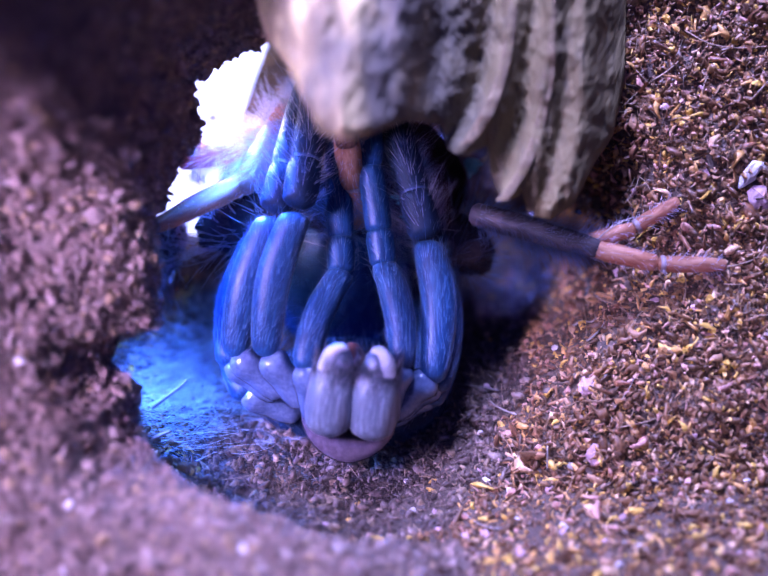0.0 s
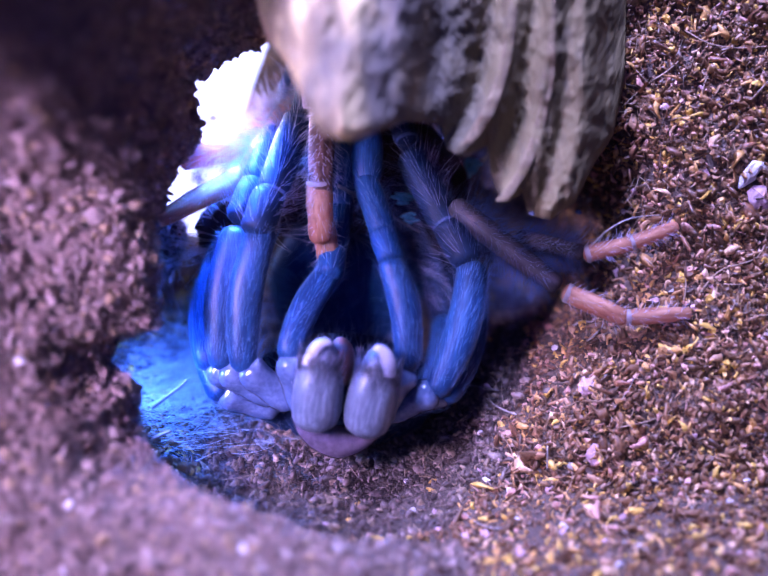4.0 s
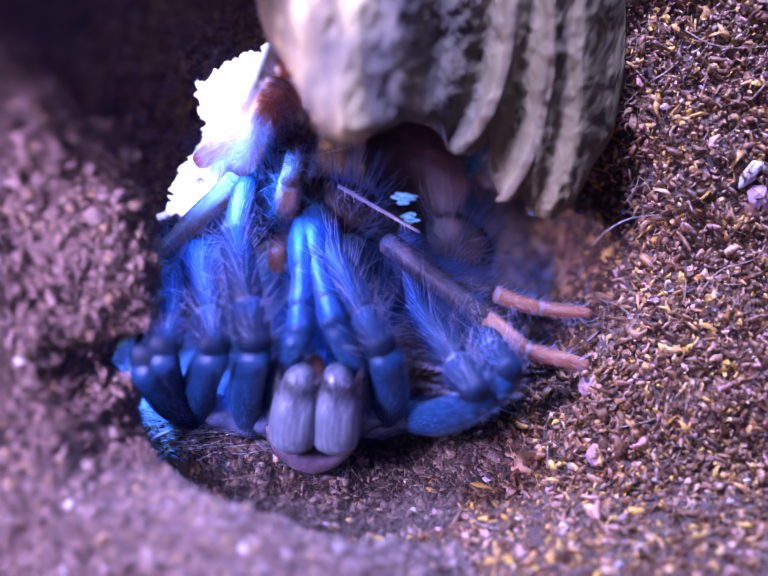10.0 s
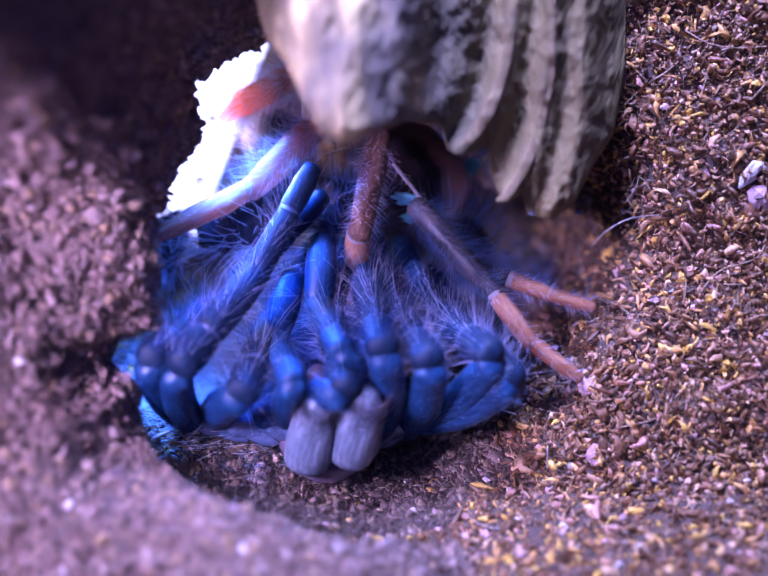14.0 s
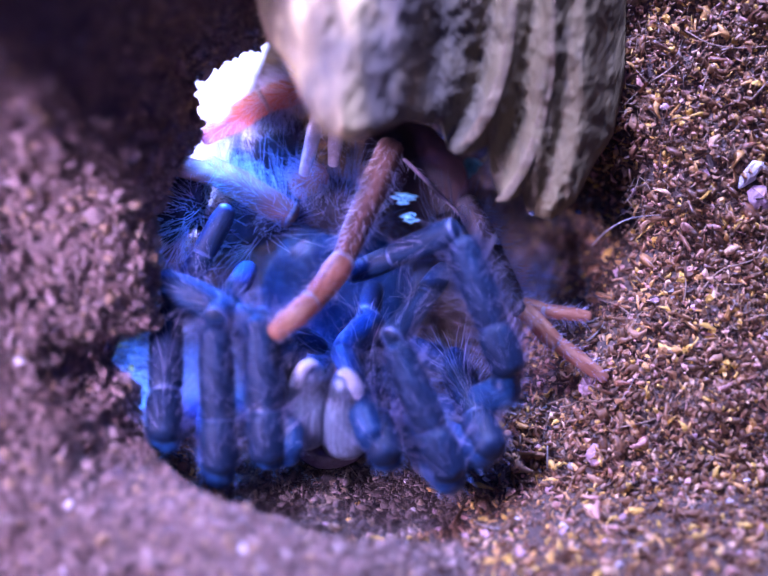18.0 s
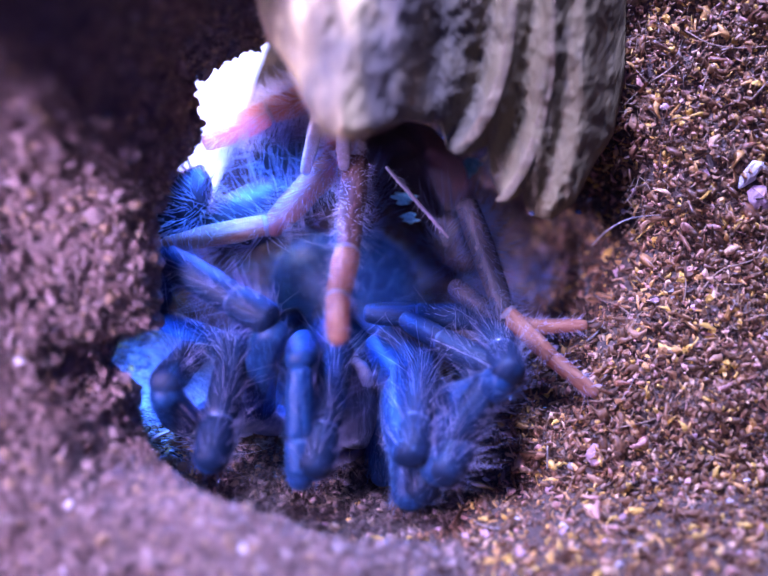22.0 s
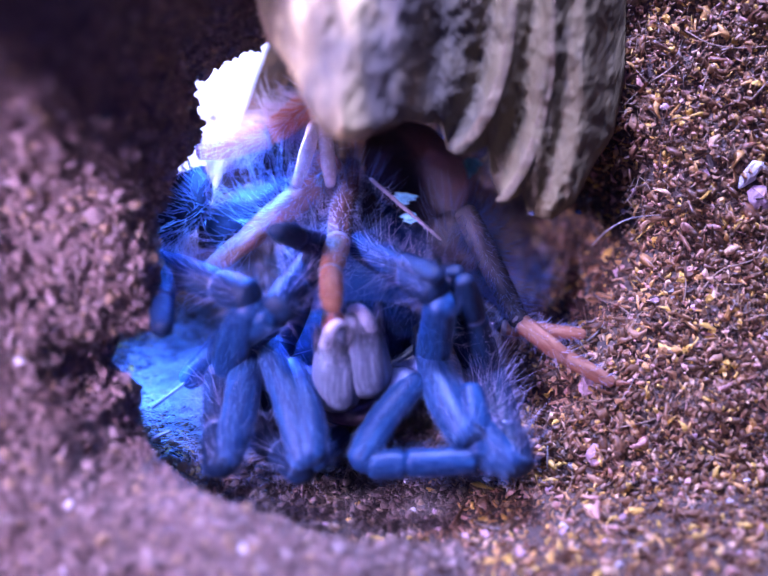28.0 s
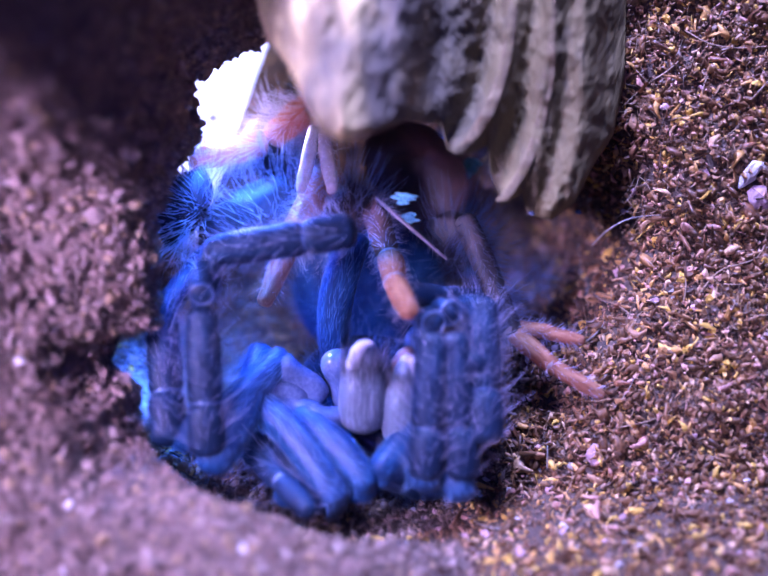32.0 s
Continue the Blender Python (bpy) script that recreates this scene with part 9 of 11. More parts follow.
    walk(LIMB['R3 patella'], [(0, pose(0.0062, -0.0001, -0.0107, 95, 0, -166)), (2, pose(0.0067, -0.0004, -0.0110, 90, 0, -164)), (3, pose(0.0076, -0.0006, -0.0113, 90, 0, -161)), (6, pose(0.0108, -0.0062, -0.0119, 129, 0, -151)), (7, pose(0.0119, -0.0056, -0.0115, 137, 0, -137)), (8, pose(0.0124, -0.0034, -0.0099, 146, 0, -124)), (9, pose(0.0136, -0.0084, -0.0117, 138, 0, -132)), (10, pose(0.0125, -0.0089, 0.0073, 148, 0, -150)), (11, pose(0.0117, -0.0091, 0.0078, 137, 0, -138)), (12, pose(0.0122, -0.0091, 0.0074, 139, 0, -141)), (13, pose(0.0110, -0.0081, 0.0075, 144, 0, -132)), (14, pose(0.0110, -0.0070, 0.0070, 146, 0, -128)), (17, pose(0.0116, -0.0162, 0.0074, 116, 0, -154)), (18, pose(0.0107, -0.0166, 0.0077, 135, 0, -159)), (19, pose(0.0098, -0.0181, 0.0078, 90, 0, -159)), (20, pose(0.0101, -0.0182, 0.0079, 138, 0, 171)), (21, pose(0.0086, -0.0182, 0.0079, 90, 0, -159)), (21.5, pose(0.0069, -0.0198, 0.0086, 112, 0, 177)), (22, pose(0.0056, -0.0190, 0.0080, 130, 0, 146)), (23, pose(0.0086, -0.0168, 0.0080, 90, 0, -176)), (24, pose(0.0076, -0.0113, 0.0080, 90, 0, -167)), (25, pose(0.0136, -0.0122, 0.0080, 140, 0, 179)), (28, pose(0.0085, -0.0156, 0.0080, 141, 0, 168)), (29, pose(0.0118, -0.0114, 0.0080, 90, 0, -170)), (30, pose(0.0119, -0.0113, 0.0080, 131, 0, -153)), (31, pose(0.0105, -0.0151, 0.0080, 142, 0, -162)), (32, pose(0.0101, -0.0154, 0.0080, 101, 0, -179))])
    walk(LIMB['R3 tibia'], [(0, pose(0.0050, 0.0049, -0.0111, 95, 0, -166)), (2, pose(0.0053, 0.0046, -0.0110, 90, 0, -164)), (3, pose(0.0059, 0.0043, -0.0113, 90, 0, -161)), (6, pose(0.0089, -0.0027, -0.0152, 129, 0, -151)), (7, pose(0.0095, -0.0030, -0.0152, 137, 0, -137)), (8, pose(0.0099, -0.0018, -0.0142, 146, 0, -124)), (9, pose(0.0110, -0.0061, -0.0155, 138, 0, -132)), (10, pose(0.0111, -0.0065, 0.0029, 148, 0, -150)), (11, pose(0.0094, -0.0065, 0.0040, 137, 0, -138)), (12, pose(0.0101, -0.0065, 0.0035, 139, 0, -141)), (13, pose(0.0087, -0.0061, 0.0033, 144, 0, -132)), (14, pose(0.0088, -0.0052, 0.0027, 146, 0, -128)), (17, pose(0.0095, -0.0120, 0.0051, 116, 0, -154)), (18, pose(0.0094, -0.0132, 0.0041, 135, 0, -159)), (19, pose(0.0079, -0.0133, 0.0078, 90, 0, -159)), (20, pose(0.0107, -0.0148, 0.0040, 138, 0, 171)), (21, pose(0.0068, -0.0133, 0.0079, 90, 0, -159)), (21.5, pose(0.0072, -0.0151, 0.0066, 112, 0, 177)), (22, pose(0.0078, -0.0157, 0.0047, 130, 0, 146)), (23, pose(0.0083, -0.0117, 0.0080, 90, 0, -176)), (24, pose(0.0064, -0.0063, 0.0080, 90, 0, -167)), (25, pose(0.0137, -0.0089, 0.0040, 140, 0, 179)), (28, pose(0.0092, -0.0124, 0.0040, 141, 0, 168)), (29, pose(0.0109, -0.0063, 0.0080, 90, 0, -170)), (30, pose(0.0101, -0.0078, 0.0046, 131, 0, -153)), (31, pose(0.0095, -0.0121, 0.0039, 142, 0, -162)), (32, pose(0.0100, -0.0103, 0.0070, 101, 0, -179))])
    walk(LIMB['R3 metatarsus'], [(0, pose(0.0025, 0.0150, -0.0121, 111, 0, -173)), (2, pose(0.0024, 0.0149, -0.0113, 112, 0, -173)), (3, pose(0.0024, 0.0150, -0.0116, 112, 0, -173)), (4.5, pose(0.0056, 0.0056, -0.0150, 72, 0, -163)), (6, pose(0.0078, -0.0007, -0.0170, 34, 0, -146)), (7, pose(0.0083, -0.0018, -0.0170, 31, 0, -136)), (8, pose(0.0083, -0.0007, -0.0170, 31, 0, -135)), (9, pose(0.0100, -0.0053, -0.0170, 32, 0, -143)), (9.5, pose(0.0112, -0.0070, -0.0098, 89, 0, -149)), (10, pose(0.0092, -0.0032, -0.0032, 146, 0, -155)), (11, pose(0.0060, -0.0027, -0.0014, 135, 0, -152)), (12, pose(0.0071, -0.0027, -0.0021, 132, 0, -161)), (13, pose(0.0055, -0.0032, -0.0025, 131, 0, -150)), (14, pose(0.0056, -0.0027, -0.0033, 136, 0, -155)), (17, pose(0.0064, -0.0057, 0.0016, 139, 0, -158)), (18, pose(0.0075, -0.0083, -0.0011, 116, -1, -113)), (19, pose(0.0047, -0.0050, 0.0078, 149, 0, -138)), (20, pose(0.0114, -0.0099, -0.0014, 142, 0, -134)), (21, pose(0.0037, -0.0050, 0.0079, 130, 0, -119)), (22, pose(0.0111, -0.0109, -0.0003, 120, 0, -139)), (23, pose(0.0076, -0.0025, 0.0080, 127, 0, -170)), (23.5, pose(0.0067, 0.0027, 0.0099, 147, -12, -122)), (24, pose(0.0032, 0.0082, 0.0080, 126, -30, -66)), (24.5, pose(0.0094, 0.0022, 0.0035, 108, 0, -82)), (25, pose(0.0134, -0.0041, -0.0017, 90, 0, -112)), (28, pose(0.0102, -0.0079, -0.0017, 52, 0, -162)), (28.5, pose(0.0126, -0.0027, 0.0033, 89, 0, -114)), (29, pose(0.0090, 0.0048, 0.0080, 127, 0, -66)), (29.5, pose(0.0112, 0.0004, 0.0029, 81, 0, -97)), (30, pose(0.0075, -0.0027, -0.0003, 39, 0, -139)), (31, pose(0.0081, -0.0079, -0.0017, 44, 0, -160)), (31.5, pose(0.0115, -0.0071, 0.0026, 98, 0, -132)), (32, pose(0.0098, -0.0021, 0.0053, 149, 0, -94))])
    walk(LIMB['R3 tarsus'], [(0, pose(0.0016, 0.0220, -0.0148, 111, 0, -173)), (2, pose(0.0016, 0.0219, -0.0141, 112, 0, -173)), (3, pose(0.0016, 0.0220, -0.0144, 112, 0, -173)), (4.5, pose(0.0035, 0.0125, -0.0127, 72, 0, -163)), (6, pose(0.0054, 0.0028, -0.0107, 34, 0, -146)), (7, pose(0.0056, 0.0010, -0.0105, 31, 0, -136)), (8, pose(0.0056, 0.0021, -0.0105, 31, 0, -135)), (9, pose(0.0076, -0.0020, -0.0106, 32, 0, -143)), (9.5, pose(0.0074, -0.0005, -0.0097, 89, 0, -149)), (10, pose(0.0074, 0.0006, -0.0095, 146, 0, -155)), (11, pose(0.0035, 0.0020, -0.0068, 135, 0, -152)), (12, pose(0.0053, 0.0026, -0.0072, 132, 0, -161)), (13, pose(0.0027, 0.0017, -0.0075, 131, 0, -150)), (14, pose(0.0033, 0.0020, -0.0087, 136, 0, -155)), (17, pose(0.0046, -0.0011, -0.0041, 139, 0, -158)), (18, pose(0.0012, -0.0058, -0.0044, 116, -1, -113)), (19, pose(0.0021, -0.0021, 0.0013, 149, 0, -138)), (20, pose(0.0081, -0.0067, -0.0074, 142, 0, -134)), (21, pose(-0.0014, -0.0022, 0.0030, 130, 0, -119)), (22, pose(0.0068, -0.0059, -0.0040, 120, 0, -139)), (23, pose(0.0065, 0.0035, 0.0035, 127, 0, -170)), (23.5, pose(0.0025, 0.0037, 0.0037, 147, -12, -122)), (24, pose(-0.0015, 0.0036, 0.0041, 126, -30, -66)), (24.5, pose(0.0023, 0.0011, 0.0012, 108, 0, -82)), (25, pose(0.0063, -0.0013, -0.0017, 90, 0, -112)), (28, pose(0.0083, -0.0022, 0.0030, 52, 0, -162)), (28.5, pose(0.0057, 0.0004, 0.0034, 89, 0, -114)), (29, pose(0.0035, 0.0023, 0.0035, 127, 0, -66)), (29.5, pose(0.0038, 0.0014, 0.0042, 81, 0, -97)), (30, pose(0.0044, 0.0009, 0.0057, 39, 0, -139)), (31, pose(0.0063, -0.0030, 0.0038, 44, 0, -160)), (31.5, pose(0.0059, -0.0021, 0.0016, 98, 0, -132)), (32, pose(0.0059, -0.0018, -0.0012, 149, 0, -94))])
    walk(LIMB['R3 coxa'], [(0, pose(0.0050, -0.0110, -0.0015, 106, 0, -61)), (2, pose(0.0050, -0.0110, -0.0015, 107, 0, -63)), (3, pose(0.0055, -0.0110, -0.0015, 105, 0, -69)), (6, pose(0.0050, -0.0125, -0.0015, 103, 0, -79)), (7, pose(0.0055, -0.0125, -0.0015, 101, 0, -79)), (8, pose(0.0055, -0.0125, -0.0015, 101, 0, -79)), (9, pose(0.0055, -0.0130, -0.0015, 101, 0, -79)), (10, pose(0.0045, -0.0131, -0.0025, 102, 0, -75)), (11, pose(0.0045, -0.0131, -0.0025, 101, 0, -74)), (12, pose(0.0045, -0.0137, -0.0025, 103, 0, -72)), (13, pose(0.0040, -0.0137, -0.0025, 102, 0, -70)), (14, pose(0.0040, -0.0137, -0.0025, 104, 0, -67)), (17, pose(0.0040, -0.0131, -0.0025, 108, 0, -68)), (18, pose(0.0040, -0.0131, -0.0025, 104, 0, -76)), (19, pose(0.0040, -0.0137, -0.0025, 102, 0, -69)), (20, pose(0.0045, -0.0137, -0.0025, 107, 0, -76)), (21, pose(0.0029, -0.0137, -0.0025, 103, 0, -77)), (22, pose(0.0055, -0.0121, -0.0025, 103, 0, -68)), (23, pose(0.0049, -0.0082, 0.0015, 101, 0, -62)), (24, pose(0.0049, -0.0082, 0.0015, 100, 0, -64)), (25, pose(0.0059, -0.0077, 0.0015, 105, 0, -69)), (28, pose(0.0054, -0.0067, 0.0015, 106, 0, -59)), (29, pose(0.0039, -0.0077, 0.0015, 104, 0, -59)), (30, pose(0.0039, -0.0077, 0.0015, 106, 0, -55)), (31, pose(0.0039, -0.0077, 0.0015, 106, 0, -54)), (32, pose(0.0059, -0.0077, 0.0015, 105, 0, -24))])
    walk(LIMB['R4 femur'], [(0, pose(0.0033, -0.0124, -0.0022, 133, 0, 169)), (2, pose(0.0033, -0.0124, -0.0023, 133, 0, 166)), (3, pose(0.0037, -0.0124, -0.0020, 138, 0, 164)), (6, pose(0.0034, -0.0133, -0.0020, 140, 0, 138)), (7, pose(0.0033, -0.0131, -0.0021, 140, 0, 127)), (8, pose(0.0033, -0.0131, -0.0021, 140, 0, 127)), (9, pose(0.0033, -0.0135, -0.0021, 140, 0, 114)), (9.5, pose(0.0008, -0.0150, -0.0032, 87, 0, 116)), (10, pose(0.0031, -0.0142, -0.0047, 34, 0, 118)), (11, pose(0.0031, -0.0142, -0.0042, 46, 0, 116)), (12, pose(0.0031, -0.0142, -0.0042, 47, 0, 116)), (13, pose(0.0031, -0.0141, -0.0041, 48, 0, 115)), (14, pose(0.0031, -0.0141, -0.0041, 48, 0, 115)), (17, pose(0.0041, -0.0131, -0.0044, 43, 0, 114)), (18, pose(0.0040, -0.0131, -0.0045, 41, 0, 111)), (19, pose(0.0040, -0.0129, -0.0047, 36, 0, 104)), (20, pose(0.0045, -0.0128, -0.0049, 33, 0, 97)), (21, pose(0.0041, -0.0118, -0.0050, 36, -8, 58)), (22, pose(0.0051, -0.0120, -0.0049, 32, 8, 101)), (23, pose(0.0043, -0.0058, -0.0009, 51, -19, 45)), (24, pose(0.0040, -0.0055, -0.0014, 51, 0, 33)), (25, pose(0.0021, -0.0067, -0.0030, 42, 3, 77)), (28, pose(0.0045, -0.0102, -0.0033, 27, 31, 128)), (29, pose(0.0009, -0.0074, -0.0041, 35, 0, 83)), (30, pose(0.0009, -0.0080, -0.0041, 35, 0, 94)), (31, pose(0.0009, -0.0080, -0.0041, 35, 0, 94)), (32, pose(0.0036, -0.0053, -0.0057, 23, -1, 61))])
    walk(LIMB['R4 patella'], [(0, pose(0.0052, -0.0012, -0.0126, 107, 0, -172)), (2, pose(0.0058, -0.0011, -0.0126, 107, 0, -170)), (3, pose(0.0063, -0.0021, -0.0131, 90, 0, -168)), (6, pose(0.0098, -0.0063, -0.0134, 119, 0, -150)), (7, pose(0.0109, -0.0074, -0.0135, 120, 0, -136)), (8, pose(0.0109, -0.0074, -0.0135, 120, 0, -136)), (9, pose(0.0121, -0.0096, -0.0135, 123, 0, -135)), (10, pose(0.0105, -0.0103, 0.0076, 154, 0, -147)), (11, pose(0.0126, -0.0094, 0.0062, 153, 0, -144)), (12, pose(0.0128, -0.0094, 0.0060, 152, 0, -142)), (13, pose(0.0131, -0.0095, 0.0058, 151, 0, -140)), (14, pose(0.0131, -0.0095, 0.0058, 151, 0, -140)), (17, pose(0.0133, -0.0089, 0.0065, 142, 0, -143)), (18, pose(0.0127, -0.0086, 0.0067, 90, 0, -159)), (19, pose(0.0116, -0.0099, 0.0073, 90, 0, -136)), (20, pose(0.0120, -0.0109, 0.0076, 90, 0, -153)), (21, pose(0.0096, -0.0136, 0.0069, 90, 0, -168)), (21.5, pose(0.0113, -0.0123, 0.0083, 121, 0, -168)), (22, pose(0.0125, -0.0089, 0.0077, 152, 0, -168)), (22.5, pose(0.0114, -0.0126, 0.0084, 121, 0, -174)), (23, pose(0.0102, -0.0145, 0.0080, 90, 0, -177)), (24, pose(0.0102, -0.0137, 0.0080, 90, 0, -178)), (25, pose(0.0119, -0.0083, 0.0080, 90, 0, -130)), (28, pose(0.0056, -0.0006, 0.0080, 134, 0, -123)), (29, pose(0.0095, -0.0083, 0.0080, 151, 23, -173)), (30, pose(0.0095, -0.0074, 0.0080, 151, 1, 165)), (31, pose(0.0095, -0.0074, 0.0080, 153, -8, -158)), (32, pose(0.0085, -0.0083, 0.0080, 145, 3, 163))])
    walk(LIMB['R4 tibia'], [(0, pose(0.0045, 0.0037, -0.0141, 107, 0, -172)), (2, pose(0.0049, 0.0037, -0.0141, 107, 0, -170)), (3, pose(0.0052, 0.0029, -0.0131, 90, 0, -168)), (6, pose(0.0076, -0.0023, -0.0159, 119, 0, -150)), (7, pose(0.0078, -0.0042, -0.0160, 120, 0, -136)), (8, pose(0.0078, -0.0042, -0.0160, 120, 0, -136)), (9, pose(0.0090, -0.0065, -0.0163, 123, 0, -135)), (10, pose(0.0093, -0.0084, 0.0029, 154, 0, -147)), (11, pose(0.0112, -0.0075, 0.0016, 153, 0, -144)), (12, pose(0.0114, -0.0075, 0.0014, 152, 0, -142)), (13, pose(0.0115, -0.0075, 0.0013, 151, 0, -140)), (14, pose(0.0115, -0.0075, 0.0013, 151, 0, -140)), (17, pose(0.0114, -0.0064, 0.0024, 142, 0, -143)), (18, pose(0.0109, -0.0038, 0.0067, 90, 0, -159)), (19, pose(0.0080, -0.0062, 0.0073, 90, 0, -136)), (20, pose(0.0097, -0.0063, 0.0076, 90, 0, -153)), (21, pose(0.0085, -0.0085, 0.0069, 90, 0, -168)), (21.5, pose(0.0104, -0.0080, 0.0056, 121, 0, -168)), (22, pose(0.0120, -0.0065, 0.0031, 152, 0, -168)), (22.5, pose(0.0109, -0.0082, 0.0057, 121, 0, -174)), (23, pose(0.0099, -0.0094, 0.0080, 90, 0, -177)), (24, pose(0.0101, -0.0085, 0.0080, 90, 0, -178)), (25, pose(0.0079, -0.0050, 0.0080, 90, 0, -130)), (28, pose(0.0025, 0.0014, 0.0044, 134, 0, -123)), (29, pose(0.0109, -0.0056, 0.0038, 151, 23, -173)), (30, pose(0.0102, -0.0050, 0.0035, 151, 1, 165)), (31, pose(0.0081, -0.0054, 0.0034, 153, -8, -158)), (32, pose(0.0096, -0.0056, 0.0038, 145, 3, 163))])
    walk(LIMB['R4 metatarsus'], [(0, pose(0.0032, 0.0130, -0.0170, 90, 0, -169)), (2, pose(0.0032, 0.0130, -0.0170, 90, 0, -169)), (3, pose(0.0031, 0.0127, -0.0131, 107, 0, -170)), (6, pose(0.0066, -0.0007, -0.0170, 90, 0, -153)), (7, pose(0.0066, -0.0030, -0.0170, 90, 0, -153)), (8, pose(0.0066, -0.0030, -0.0170, 90, 0, -153)), (9, pose(0.0083, -0.0058, -0.0170, 90, 0, -146)), (10, pose(0.0077, -0.0059, -0.0034, 149, 0, -151)), (11, pose(0.0093, -0.0049, -0.0047, 141, 0, -149)), (12, pose(0.0093, -0.0049, -0.0048, 141, 0, -149)), (13, pose(0.0093, -0.0049, -0.0049, 141, 0, -149)), (14, pose(0.0093, -0.0049, -0.0049, 141, 0, -149)), (17, pose(0.0087, -0.0027, -0.0033, 130, 0, -124)), (18, pose(0.0071, 0.0058, 0.0067, 117, -4, -70)), (19, pose(0.0008, 0.0014, 0.0073, 135, 0, -76)), (20, pose(0.0052, 0.0028, 0.0076, 123, 0, -76)), (21, pose(0.0057, 0.0048, 0.0069, 112, 0, -63)), (22, pose(0.0110, -0.0032, -0.0032, 90, 0, -92)), (23, pose(0.0093, 0.0014, 0.0080, 112, 0, -80)), (24, pose(0.0098, 0.0021, 0.0080, 126, 0, -67)), (24.5, pose(0.0054, 0.0023, 0.0093, 146, -2, -27)), (25, pose(0.0008, 0.0009, 0.0080, 142, -16, 17)), (26.5, pose(-0.0028, 0.0043, 0.0032, 90, -3, 51)), (28, pose(-0.0023, 0.0045, -0.0010, 41, 0, 65)), (28.5, pose(0.0060, 0.0021, -0.0040, 7, -22, 27)), (29, pose(0.0130, -0.0017, -0.0023, 31, -64, -29)), (30, pose(0.0113, -0.0017, -0.0030, 43, -46, -69)), (31, pose(0.0061, -0.0027, -0.0029, 52, -37, -113)), (32, pose(0.0113, -0.0017, -0.0024, 45, 0, -97))])
    walk(LIMB['R4 tarsus'], [(0, pose(0.0018, 0.0205, -0.0170, 90, 0, -169)), (2, pose(0.0018, 0.0205, -0.0170, 90, 0, -169)), (3, pose(0.0018, 0.0198, -0.0154, 107, 0, -170)), (6, pose(0.0032, 0.0061, -0.0170, 90, 0, -153)), (7, pose(0.0032, 0.0038, -0.0170, 90, 0, -153)), (8, pose(0.0032, 0.0038, -0.0170, 90, 0, -153)), (9, pose(0.0041, 0.0005, -0.0170, 90, 0, -146)), (10, pose(0.0058, -0.0024, -0.0099, 149, 0, -151)), (11, pose(0.0068, -0.0008, -0.0105, 141, 0, -149)), (12, pose(0.0068, -0.0008, -0.0106, 141, 0, -149)), (13, pose(0.0068, -0.0008, -0.0108, 141, 0, -149)), (14, pose(0.0068, -0.0008, -0.0108, 141, 0, -149)), (17, pose(0.0039, 0.0006, -0.0081, 130, 0, -124)), (18, pose(0.0009, 0.0032, 0.0033, 117, -4, -70)), (19, pose(-0.0044, 0.0001, 0.0019, 135, 0, -76)), (20, pose(-0.0010, 0.0013, 0.0035, 123, 0, -76)), (21, pose(-0.0006, 0.0016, 0.0040, 112, 0, -63)), (22, pose(0.0035, -0.0029, -0.0032, 90, 0, -92)), (23, pose(0.0023, 0.0002, 0.0052, 112, 0, -80)), (24, pose(0.0041, -0.0003, 0.0036, 126, 0, -67)), (24.5, pose(0.0038, -0.0016, 0.0030, 146, -2, -27)), (25, pose(0.0038, -0.0031, 0.0023, 142, -16, 17)), (26.5, pose(0.0031, -0.0004, 0.0032, 90, -3, 51)), (28, pose(0.0022, 0.0025, 0.0047, 41, 0, 65)), (28.5, pose(0.0040, 0.0000, 0.0030, 7, -22, 27)), (29, pose(0.0060, -0.0022, 0.0006, 31, -64, -29)), (30, pose(0.0050, 0.0002, 0.0008, 43, -46, -69)), (31, pose(0.0017, 0.0022, 0.0009, 52, -37, -113)), (32, pose(0.0059, -0.0010, 0.0030, 45, 0, -97))])
